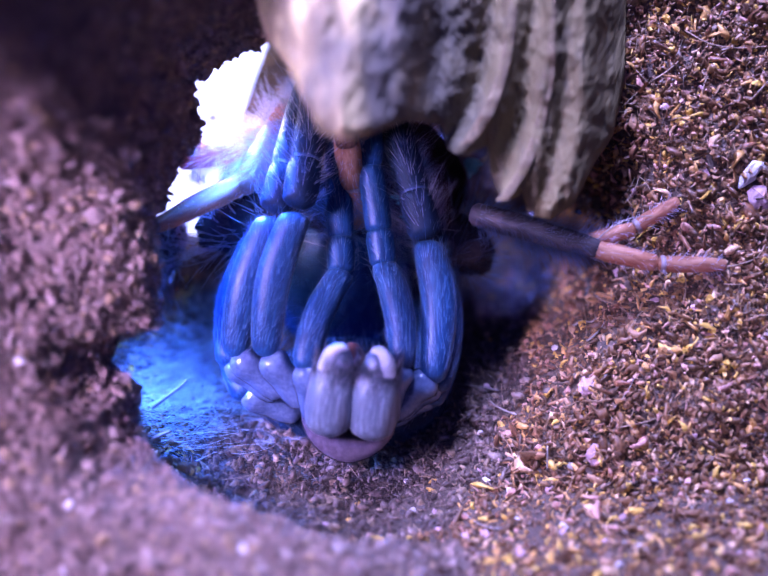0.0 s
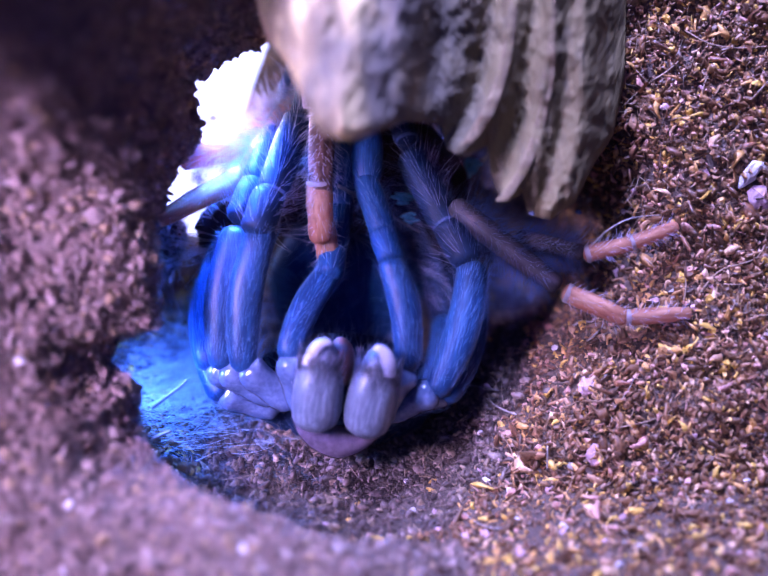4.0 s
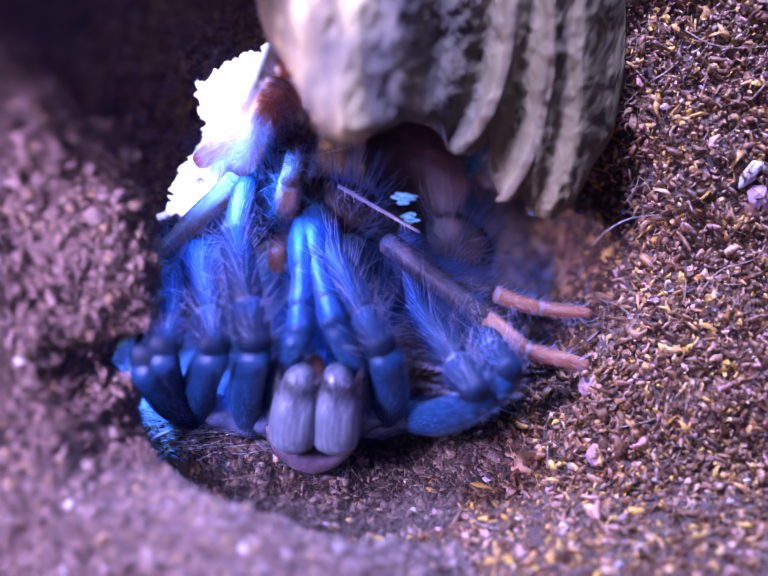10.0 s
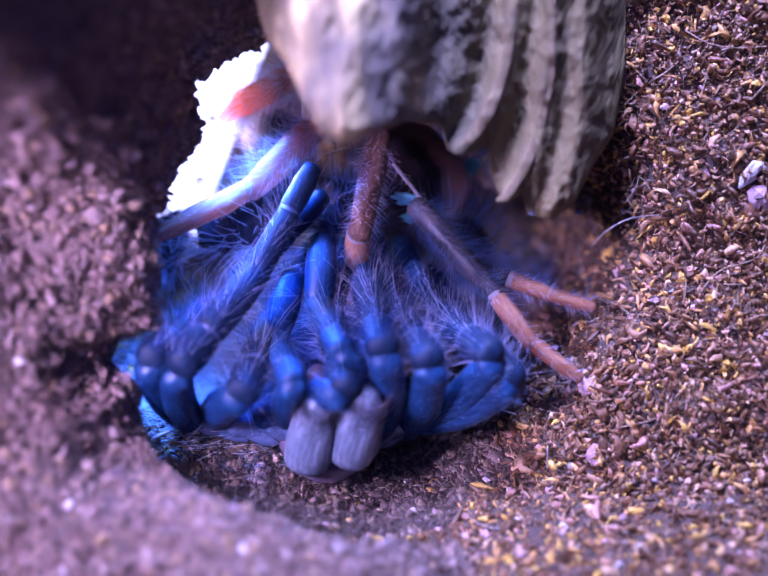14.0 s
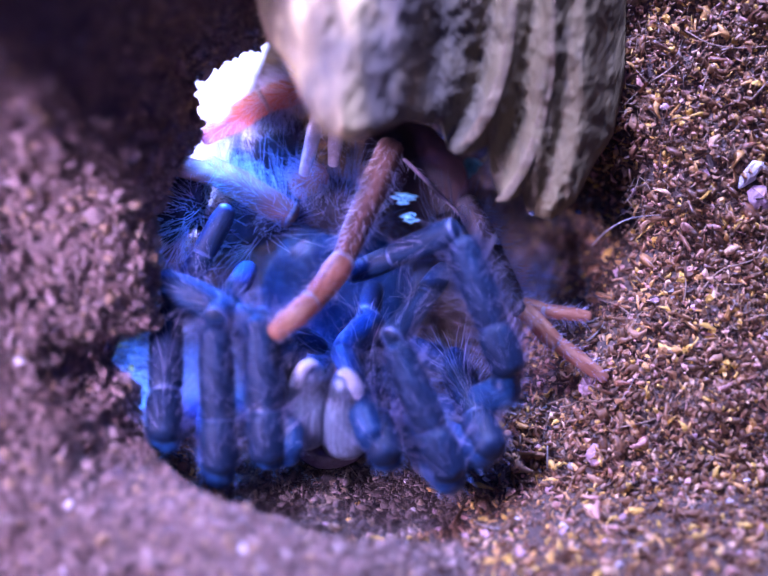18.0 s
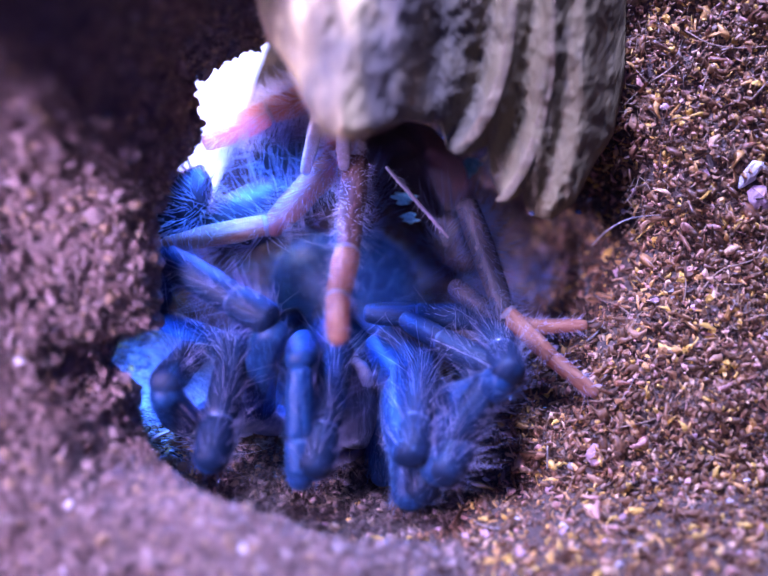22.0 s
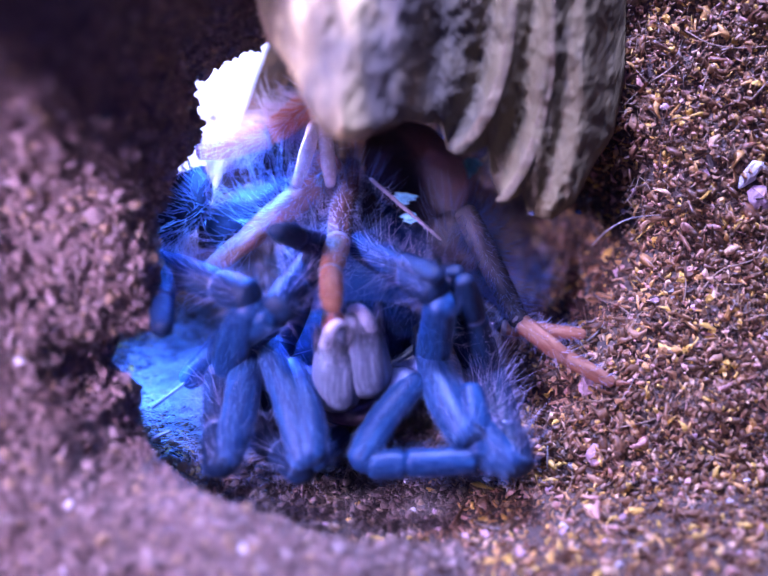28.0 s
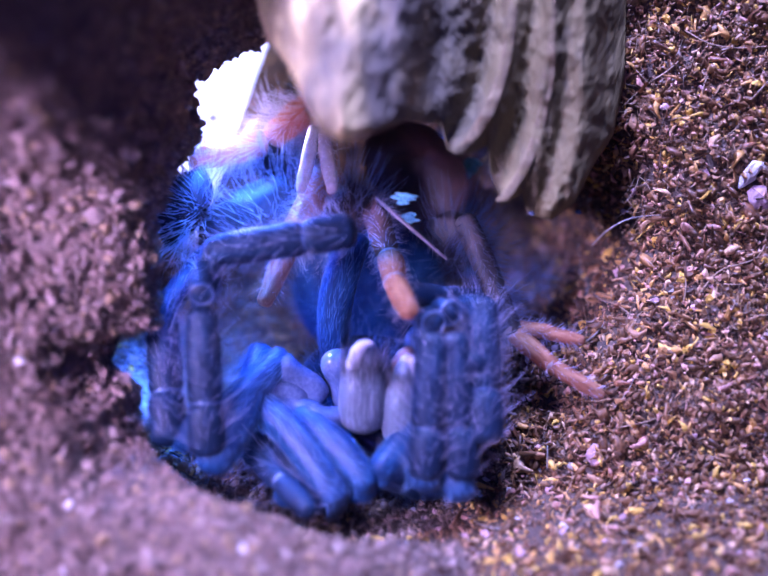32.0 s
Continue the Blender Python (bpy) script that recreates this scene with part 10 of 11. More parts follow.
    walk(LIMB['R4 coxa'], [(0, pose(0.0035, -0.0116, -0.0030, 111, 0, -57)), (2, pose(0.0035, -0.0116, -0.0030, 112, 0, -60)), (3, pose(0.0040, -0.0116, -0.0030, 109, 0, -68)), (6, pose(0.0040, -0.0127, -0.0030, 105, 0, -77)), (7, pose(0.0040, -0.0127, -0.0030, 103, 0, -77)), (8, pose(0.0040, -0.0127, -0.0030, 103, 0, -77)), (9, pose(0.0040, -0.0132, -0.0030, 103, 0, -77)), (10, pose(0.0040, -0.0137, -0.0032, 102, 0, -78)), (11, pose(0.0040, -0.0137, -0.0032, 102, 0, -76)), (12, pose(0.0040, -0.0137, -0.0032, 104, 0, -71)), (13, pose(0.0040, -0.0137, -0.0032, 102, 0, -70)), (14, pose(0.0040, -0.0137, -0.0032, 104, 0, -67)), (17, pose(0.0050, -0.0127, -0.0032, 105, 0, -67)), (18, pose(0.0050, -0.0127, -0.0032, 102, 0, -74)), (19, pose(0.0050, -0.0127, -0.0032, 100, 0, -66)), (20, pose(0.0056, -0.0127, -0.0032, 104, 0, -70)), (21, pose(0.0050, -0.0127, -0.0032, 100, 0, -74)), (22, pose(0.0061, -0.0116, -0.0032, 102, 0, -66)), (23, pose(0.0054, -0.0078, 0.0008, 100, 0, -61)), (24, pose(0.0054, -0.0078, 0.0008, 100, 0, -62)), (25, pose(0.0054, -0.0072, 0.0008, 105, 0, -64)), (28, pose(0.0049, -0.0067, 0.0008, 107, 0, -57)), (29, pose(0.0044, -0.0078, 0.0008, 103, 0, -60)), (30, pose(0.0044, -0.0078, 0.0008, 105, 0, -57)), (31, pose(0.0044, -0.0078, 0.0008, 105, 0, -56)), (32, pose(0.0059, -0.0067, 0.0008, 103, 0, -21))])
    walk(BODY['chelicera L'], [(0, pose(-0.0059, -0.0147, 0.0031, 74, 0, 171)), (2, pose(-0.0059, -0.0145, 0.0031, 74, 0, 170)), (3, pose(-0.0067, -0.0141, 0.0030, 74, 0, 172)), (6, pose(-0.0077, -0.0148, 0.0031, 75, 0, 174)), (7, pose(-0.0087, -0.0148, 0.0031, 75, 0, 176)), (8, pose(-0.0090, -0.0149, 0.0031, 75, 0, 176)), (9, pose(-0.0091, -0.0157, 0.0030, 73, 0, 175)), (10, pose(-0.0095, -0.0165, 0.0029, 72, 0, 172)), (11, pose(-0.0097, -0.0170, 0.0028, 70, 0, 174)), (12, pose(-0.0083, -0.0180, 0.0025, 66, 0, 175)), (13, pose(-0.0097, -0.0181, 0.0028, 70, 0, 179)), (14, pose(-0.0081, -0.0186, 0.0024, 65, 0, 167)), (17, pose(-0.0065, -0.0169, 0.0026, 67, 0, 177)), (18, pose(-0.0082, -0.0160, 0.0027, 69, 0, 175)), (19, pose(-0.0089, -0.0180, -0.0021, 72, 0, 178)), (20, pose(-0.0060, -0.0173, -0.0023, 69, 0, 175)), (21, pose(-0.0101, -0.0158, -0.0020, 74, 0, -178)), (22, pose(-0.0070, -0.0167, -0.0021, 72, 0, 175)), (23, pose(-0.0090, -0.0136, 0.0031, 74, 0, 179)), (24, pose(-0.0091, -0.0134, 0.0031, 75, 0, 180)), (25, pose(-0.0056, -0.0113, 0.0030, 73, 0, 173)), (28, pose(-0.0048, -0.0122, 0.0028, 71, 0, 179)), (29, pose(-0.0077, -0.0116, 0.0031, 74, 0, 179)), (30, pose(-0.0070, -0.0124, 0.0031, 74, 0, 179)), (31, pose(-0.0062, -0.0136, 0.0030, 72, 0, -179)), (32, pose(-0.0021, -0.0145, 0.0030, 74, 0, 179))])
    walk(BODY['chelicera R'], [(0, pose(-0.0014, -0.0151, 0.0030, 73, 0, 173)), (2, pose(-0.0012, -0.0149, 0.0029, 72, 0, 171)), (3, pose(-0.0015, -0.0149, 0.0030, 73, 0, 167)), (6, pose(-0.0038, -0.0146, 0.0031, 74, 0, 173)), (7, pose(-0.0047, -0.0149, 0.0031, 74, 0, 176)), (8, pose(-0.0047, -0.0149, 0.0031, 74, 0, 176)), (9, pose(-0.0047, -0.0158, 0.0030, 73, 0, 174)), (10, pose(-0.0050, -0.0166, 0.0029, 72, 0, 177)), (11, pose(-0.0052, -0.0171, 0.0028, 70, 0, 180)), (12, pose(-0.0042, -0.0179, 0.0026, 67, 0, 168)), (13, pose(-0.0051, -0.0185, 0.0026, 68, 0, -174)), (14, pose(-0.0038, -0.0180, 0.0025, 66, 0, 164)), (17, pose(-0.0025, -0.0173, 0.0026, 67, 0, 177)), (18, pose(-0.0040, -0.0170, 0.0027, 69, 0, 178)), (19, pose(-0.0058, -0.0190, -0.0021, 71, 0, -172)), (20, pose(-0.0029, -0.0171, -0.0022, 70, 0, 178)), (21, pose(-0.0058, -0.0173, -0.0019, 74, 0, -173)), (22, pose(-0.0029, -0.0165, -0.0020, 73, 0, 180)), (23, pose(-0.0047, -0.0145, 0.0029, 71, 0, 179)), (24, pose(-0.0056, -0.0144, 0.0030, 73, 0, -176)), (25, pose(-0.0020, -0.0112, 0.0031, 75, 0, -173)), (28, pose(-0.0016, -0.0108, 0.0030, 73, 0, -173)), (29, pose(-0.0031, -0.0135, 0.0031, 74, 0, -173)), (30, pose(-0.0021, -0.0130, 0.0029, 72, 0, -175)), (31, pose(-0.0027, -0.0120, 0.0031, 75, 0, -176)), (32, pose(0.0021, -0.0159, 0.0030, 73, 0, 176))])
    walk(BODY["fang L"], [(0, pose(0, 0, 0)), (8.5, pose(0, 0, 0)), (9.8, pose(0, -0.003, -0.0022)), (16, pose(0, -0.003, -0.0022)), (18, pose(0, 0, 0)), (32, pose(0, 0, 0))])
    walk(BODY["fang R"], [(0, pose(0, 0, 0)), (8.5, pose(0, 0, 0)), (9.8, pose(0, -0.003, -0.0022)), (16, pose(0, -0.003, -0.0022)), (18, pose(0, 0, 0)), (32, pose(0, 0, 0))])
    walk(BODY['cephalothorax'], [(0, pose(-0.0037, -0.0153, 0.0005, 0, 0, -3)), (2, pose(-0.0037, -0.0150, 0.0005, 0, 0, -1)), (3, pose(-0.0042, -0.0148, 0.0005, 0, 0, -5)), (6, pose(-0.0059, -0.0152, 0.0005, 0, 0, 6)), (7, pose(-0.0068, -0.0155, 0.0005, 0, 0, 1)), (8, pose(-0.0070, -0.0155, 0.0005, 0, 0, 1)), (9, pose(-0.0071, -0.0160, 0.0005, 0, 0, -1)), (10, pose(-0.0074, -0.0165, 0.0005, 0, 0, -1)), (11, pose(-0.0075, -0.0168, 0.0005, 0, 0, -1)), (12, pose(-0.0062, -0.0172, 0.0005, 0, 0, 0)), (13, pose(-0.0076, -0.0178, 0.0005, 0, 0, -2)), (14, pose(-0.0057, -0.0175, 0.0005, 0, 0, 7)), (17, pose(-0.0045, -0.0164, 0.0005, 0, 0, -5)), (18, pose(-0.0062, -0.0160, 0.0005, 0, 0, -15)), (19, pose(-0.0075, -0.0185, -0.0045, 0, 0, -14)), (20, pose(-0.0045, -0.0167, -0.0045, 0, 0, 0)), (21, pose(-0.0081, -0.0170, -0.0045, 0, 0, -20)), (22, pose(-0.0050, -0.0167, -0.0045, 0, 0, 0)), (23, pose(-0.0070, -0.0143, 0.0005, 0, 0, -3)), (24, pose(-0.0075, -0.0143, 0.0005, 0, 0, -6)), (25, pose(-0.0039, -0.0117, 0.0005, 0, 0, -4)), (28, pose(-0.0033, -0.0115, 0.0005, 0, 0, 13)), (29, pose(-0.0055, -0.0131, 0.0005, 0, 0, -22)), (30, pose(-0.0046, -0.0130, 0.0005, 0, 0, 0)), (31, pose(-0.0045, -0.0131, 0.0005, 0, 0, 16)), (32, pose(0.0000, -0.0154, 0.0005, 0, 0, -16))])
    walk(BODY['abdomen'], [(0, pose(-0.0039, 0.0000, -0.0180, 0, 0, 0)), (2, pose(-0.0039, 0.0004, -0.0180, 0, 0, 0)), (3, pose(-0.0042, 0.0006, -0.0180, 0, 0, 0)), (6, pose(-0.0051, 0.0001, -0.0180, 0, 0, 0)), (7, pose(-0.0057, -0.0002, -0.0180, 0, 0, 0)), (8, pose(-0.0058, -0.0002, -0.0180, 0, 0, 0)), (9, pose(-0.0058, -0.0007, -0.0180, 0, 0, 0)), (10, pose(-0.0060, -0.0013, -0.0180, 0, 0, 0)), (11, pose(-0.0061, -0.0016, -0.0180, 0, 0, 0)), (12, pose(-0.0053, -0.0021, -0.0180, 0, 0, 0)), (13, pose(-0.0061, -0.0028, -0.0180, 0, 0, 0)), (14, pose(-0.0051, -0.0024, -0.0180, 0, 0, 0)), (17, pose(-0.0044, -0.0012, -0.0180, 0, 0, 0)), (18, pose(-0.0053, -0.0007, -0.0180, 0, 0, 0)), (19, pose(-0.0059, -0.0028, -0.0180, 0, 0, 0)), (20, pose(-0.0043, -0.0010, -0.0180, 0, 0, 0)), (21, pose(-0.0062, -0.0013, -0.0180, 0, 0, 0)), (22, pose(-0.0046, -0.0010, -0.0180, 0, 0, 0)), (23, pose(-0.0058, 0.0012, -0.0180, 0, 0, 0)), (24, pose(-0.0061, 0.0011, -0.0180, 0, 0, 0)), (25, pose(-0.0040, 0.0040, -0.0180, 0, 0, 0)), (28, pose(-0.0037, 0.0043, -0.0180, 0, 0, 0)), (29, pose(-0.0049, 0.0026, -0.0180, 0, 0, 0)), (30, pose(-0.0044, 0.0026, -0.0180, 0, 0, 0)), (31, pose(-0.0044, 0.0025, -0.0180, 0, 0, 0)), (32, pose(-0.0018, -0.0001, -0.0180, 0, 0, 0))])
    walk(SKINS['X1 0'], [(0, pose(-0.0076, 0.0215, -0.0071, 74, 0, -49)), (2, pose(-0.0074, 0.0221, -0.0071, 72, 0, -56)), (3, pose(-0.0069, 0.0216, -0.0071, 72, 0, -56)), (6, pose(-0.0088, 0.0246, -0.0070, 75, 0, -28)), (7, pose(-0.0098, 0.0269, -0.0071, 74, 0, -36)), (8, pose(-0.0099, 0.0267, -0.0070, 76, 0, -32)), (9, pose(-0.0092, 0.0275, -0.0071, 73, 0, -32)), (10, pose(-0.0093, 0.0268, -0.0070, 75, 0, -25)), (11, pose(-0.0092, 0.0270, -0.0071, 73, 0, -29)), (12, pose(-0.0093, 0.0263, -0.0070, 75, 0, -25)), (13, pose(-0.0093, 0.0263, -0.0070, 75, 0, -25)), (14, pose(-0.0056, 0.0208, -0.0070, 76, 0, -32)), (17, pose(-0.0034, 0.0187, -0.0070, 76, 0, -32)), (18, pose(-0.0066, 0.0129, -0.0067, 84, 0, -54)), (19, pose(-0.0058, 0.0129, -0.0068, 82, 0, -53)), (20, pose(-0.0035, 0.0146, -0.0068, 82, 0, -51)), (21, pose(-0.0076, 0.0128, -0.0067, 85, 0, -36)), (22, pose(-0.0044, 0.0173, -0.0071, 74, 0, -17)), (23, pose(-0.0028, 0.0172, -0.0070, 75, 0, -26)), (24, pose(-0.0028, 0.0172, -0.0070, 75, 0, -26)), (25, pose(-0.0038, 0.0184, -0.0071, 73, 0, -30)), (28, pose(-0.0056, 0.0144, -0.0070, 76, 0, -33)), (29, pose(-0.0051, 0.0137, -0.0070, 77, 0, -39)), (30, pose(-0.0051, 0.0137, -0.0070, 77, 0, -39)), (31, pose(-0.0050, 0.0139, -0.0070, 75, 0, -44)), (32, pose(-0.0050, 0.0128, -0.0070, 75, 0, -44))])
    walk(SKINS['X1 1'], [(0, pose(-0.0098, 0.0200, -0.0061, 83, 0, -31)), (2, pose(-0.0097, 0.0213, -0.0062, 83, 0, -29)), (3, pose(-0.0090, 0.0208, -0.0062, 83, 0, -34)), (6, pose(-0.0107, 0.0209, -0.0060, 85, 0, -26)), (7, pose(-0.0120, 0.0238, -0.0060, 85, 0, -20)), (8, pose(-0.0114, 0.0244, -0.0061, 83, 0, -26)), (9, pose(-0.0115, 0.0235, -0.0059, 85, 0, -21)), (10, pose(-0.0113, 0.0224, -0.0059, 86, 0, -24)), (11, pose(-0.0109, 0.0238, -0.0060, 85, 0, -20)), (12, pose(-0.0114, 0.0219, -0.0059, 86, 0, -29)), (13, pose(-0.0108, 0.0230, -0.0060, 84, 0, -27)), (14, pose(-0.0071, 0.0181, -0.0061, 84, 0, -44)), (17, pose(-0.0056, 0.0153, -0.0060, 85, 0, -50)), (17.5, pose(-0.0069, 0.0116, -0.0063, 81, 0, -85)), (18, pose(-0.0100, 0.0078, -0.0064, 81, 0, -121)), (19, pose(-0.0084, 0.0107, -0.0064, 81, 0, -58)), (20, pose(-0.0070, 0.0114, -0.0061, 84, 0, -66)), (21, pose(-0.0107, 0.0061, -0.0062, 83, 0, -118)), (21.5, pose(-0.0068, 0.0104, -0.0063, 81, 0, -81)), (22, pose(-0.0050, 0.0143, -0.0061, 84, 0, -43)), (23, pose(-0.0040, 0.0141, -0.0061, 84, 0, -51)), (24, pose(-0.0040, 0.0141, -0.0061, 84, 0, -51)), (25, pose(-0.0051, 0.0158, -0.0061, 84, 0, -42)), (28, pose(-0.0062, 0.0123, -0.0063, 82, 0, -51)), (29, pose(-0.0061, 0.0122, -0.0064, 81, 0, -44)), (30, pose(-0.0064, 0.0117, -0.0062, 82, 0, -47)), (31, pose(-0.0064, 0.0123, -0.0062, 82, 0, -47)), (32, pose(-0.0064, 0.0126, -0.0066, 78, 0, -26))])
    walk(SKINS['X1 2'], [(0, pose(-0.0145, 0.0118, -0.0051, 79, 0, -62)), (2, pose(-0.0143, 0.0131, -0.0050, 80, 0, -62)), (3, pose(-0.0144, 0.0131, -0.0050, 80, 0, -61)), (6, pose(-0.0150, 0.0113, -0.0051, 78, 0, -59)), (7, pose(-0.0156, 0.0137, -0.0050, 79, 0, -49)), (8, pose(-0.0154, 0.0159, -0.0050, 79, 0, -48)), (9, pose(-0.0157, 0.0125, -0.0050, 80, 0, -40)), (10, pose(-0.0160, 0.0117, -0.0050, 79, 0, -44)), (11, pose(-0.0151, 0.0132, -0.0049, 81, 0, -52)), (12, pose(-0.0165, 0.0121, -0.0052, 77, 0, -53)), (13, pose(-0.0158, 0.0135, -0.0050, 80, 0, -50)), (14, pose(-0.0143, 0.0108, -0.0049, 80, 0, -62)), (17, pose(-0.0138, 0.0084, -0.0050, 79, 0, -72)), (18, pose(-0.0145, 0.0115, -0.0062, 66, 0, -101)), (19, pose(-0.0146, 0.0062, -0.0052, 77, 0, -95)), (20, pose(-0.0149, 0.0074, -0.0053, 76, 0, -86)), (21, pose(-0.0160, 0.0098, -0.0064, 64, 0, -104)), (22, pose(-0.0125, 0.0069, -0.0049, 81, 0, -78)), (23, pose(-0.0111, 0.0081, -0.0052, 78, 0, -73)), (24, pose(-0.0110, 0.0080, -0.0052, 77, 0, -76)), (25, pose(-0.0112, 0.0086, -0.0052, 78, 0, -70)), (28, pose(-0.0114, 0.0080, -0.0056, 73, 0, -50)), (29, pose(-0.0106, 0.0075, -0.0055, 74, 0, -47)), (30, pose(-0.0112, 0.0072, -0.0058, 71, 0, -51)), (31, pose(-0.0114, 0.0075, -0.0056, 73, 0, -50)), (32, pose(-0.0088, 0.0081, -0.0060, 69, 0, -22))])
    walk(SKINS['X2 0'], [(0, pose(-0.0095, 0.0177, -0.0070, 90, 0, -71)), (2, pose(-0.0098, 0.0182, -0.0070, 90, 0, -70)), (3, pose(-0.0099, 0.0186, -0.0070, 90, 0, -66)), (6, pose(-0.0099, 0.0219, -0.0070, 90, 0, -42)), (7, pose(-0.0102, 0.0226, -0.0070, 90, 0, -49)), (8, pose(-0.0102, 0.0222, -0.0070, 90, 0, -63)), (9, pose(-0.0092, 0.0212, -0.0070, 90, 0, -63)), (13, pose(-0.0098, 0.0208, -0.0070, 90, 0, -59)), (14, pose(-0.0067, 0.0245, -0.0070, 90, 0, -67)), (17, pose(-0.0071, 0.0214, -0.0070, 90, 0, -59)), (18, pose(-0.0071, 0.0225, -0.0070, 90, 0, -72)), (19, pose(-0.0072, 0.0210, -0.0070, 90, 0, -69)), (25, pose(-0.0065, 0.0215, -0.0070, 90, 0, -74)), (28, pose(-0.0073, 0.0207, -0.0070, 90, 0, -53)), (32, pose(-0.0076, 0.0205, -0.0070, 90, 0, -49))])
    walk(SKINS['X2 1'], [(0, pose(-0.0144, 0.0159, -0.0070, 90, 0, -75)), (2, pose(-0.0147, 0.0163, -0.0070, 90, 0, -74)), (3, pose(-0.0147, 0.0163, -0.0070, 90, 0, -74)), (6, pose(-0.0136, 0.0175, -0.0070, 90, 0, -55)), (7, pose(-0.0141, 0.0192, -0.0070, 90, 0, -48)), (8, pose(-0.0136, 0.0203, -0.0070, 90, 0, -69)), (9, pose(-0.0137, 0.0190, -0.0070, 90, 0, -51)), (13, pose(-0.0134, 0.0178, -0.0070, 90, 0, -83)), (14, pose(-0.0109, 0.0227, -0.0070, 90, 0, -61)), (17, pose(-0.0128, 0.0181, -0.0070, 90, 0, -72)), (18, pose(-0.0129, 0.0207, -0.0070, 90, 0, -58)), (19, pose(-0.0127, 0.0189, -0.0070, 90, 0, -65)), (25, pose(-0.0122, 0.0199, -0.0070, 90, 0, -62)), (28, pose(-0.0124, 0.0168, -0.0070, 90, 0, -76)), (32, pose(-0.0131, 0.0159, -0.0070, 90, 0, -76))])
    walk(SKINS['X3 0'], [(0, pose(-0.0048, 0.0279, 0.0020, 98, 0, 4)), (3, pose(-0.0048, 0.0268, 0.0020, 98, 0, 4)), (6, pose(-0.0105, 0.0121, -0.0051, 56, 0, -23)), (7, pose(-0.0108, 0.0109, -0.0027, 63, 0, -11)), (8, pose(-0.0098, 0.0132, -0.0053, 54, 0, -8)), (9, pose(-0.0093, 0.0201, -0.0113, 49, 0, 12)), (10, pose(-0.0083, 0.0187, -0.0131, 36, 0, -13)), (11, pose(-0.0095, 0.0157, -0.0083, 54, 0, -13)), (12, pose(-0.0114, 0.0206, -0.0141, 36, 0, 1)), (13, pose(-0.0106, 0.0194, -0.0136, 40, 0, -15)), (14, pose(-0.0004, 0.0167, -0.0068, 62, 0, -11)), (17, pose(0.0038, 0.0164, -0.0005, 69, 0, -7)), (18, pose(0.0008, 0.0146, 0.0040, 90, 0, -23)), (19, pose(-0.0028, 0.0147, -0.0037, 52, 0, -6)), (20, pose(-0.0019, 0.0139, 0.0040, 90, 0, -10)), (21, pose(-0.0016, 0.0144, -0.0027, 57, 0, -15)), (22, pose(-0.0030, 0.0135, -0.0040, 50, 0, -4)), (23, pose(0.0002, 0.0148, -0.0028, 57, 0, -22)), (24, pose(0.0005, 0.0150, -0.0028, 57, 0, -22)), (25, pose(-0.0017, 0.0146, -0.0086, 47, 0, -12)), (28, pose(-0.0039, 0.0136, -0.0091, 44, 0, -6)), (29, pose(-0.0027, 0.0121, -0.0103, 35, 0, 1)), (30, pose(-0.0028, 0.0123, -0.0099, 37, 0, -2)), (31, pose(-0.0038, 0.0123, -0.0097, 39, 0, -9)), (32, pose(-0.0015, 0.0102, -0.0101, 36, 0, 16))])
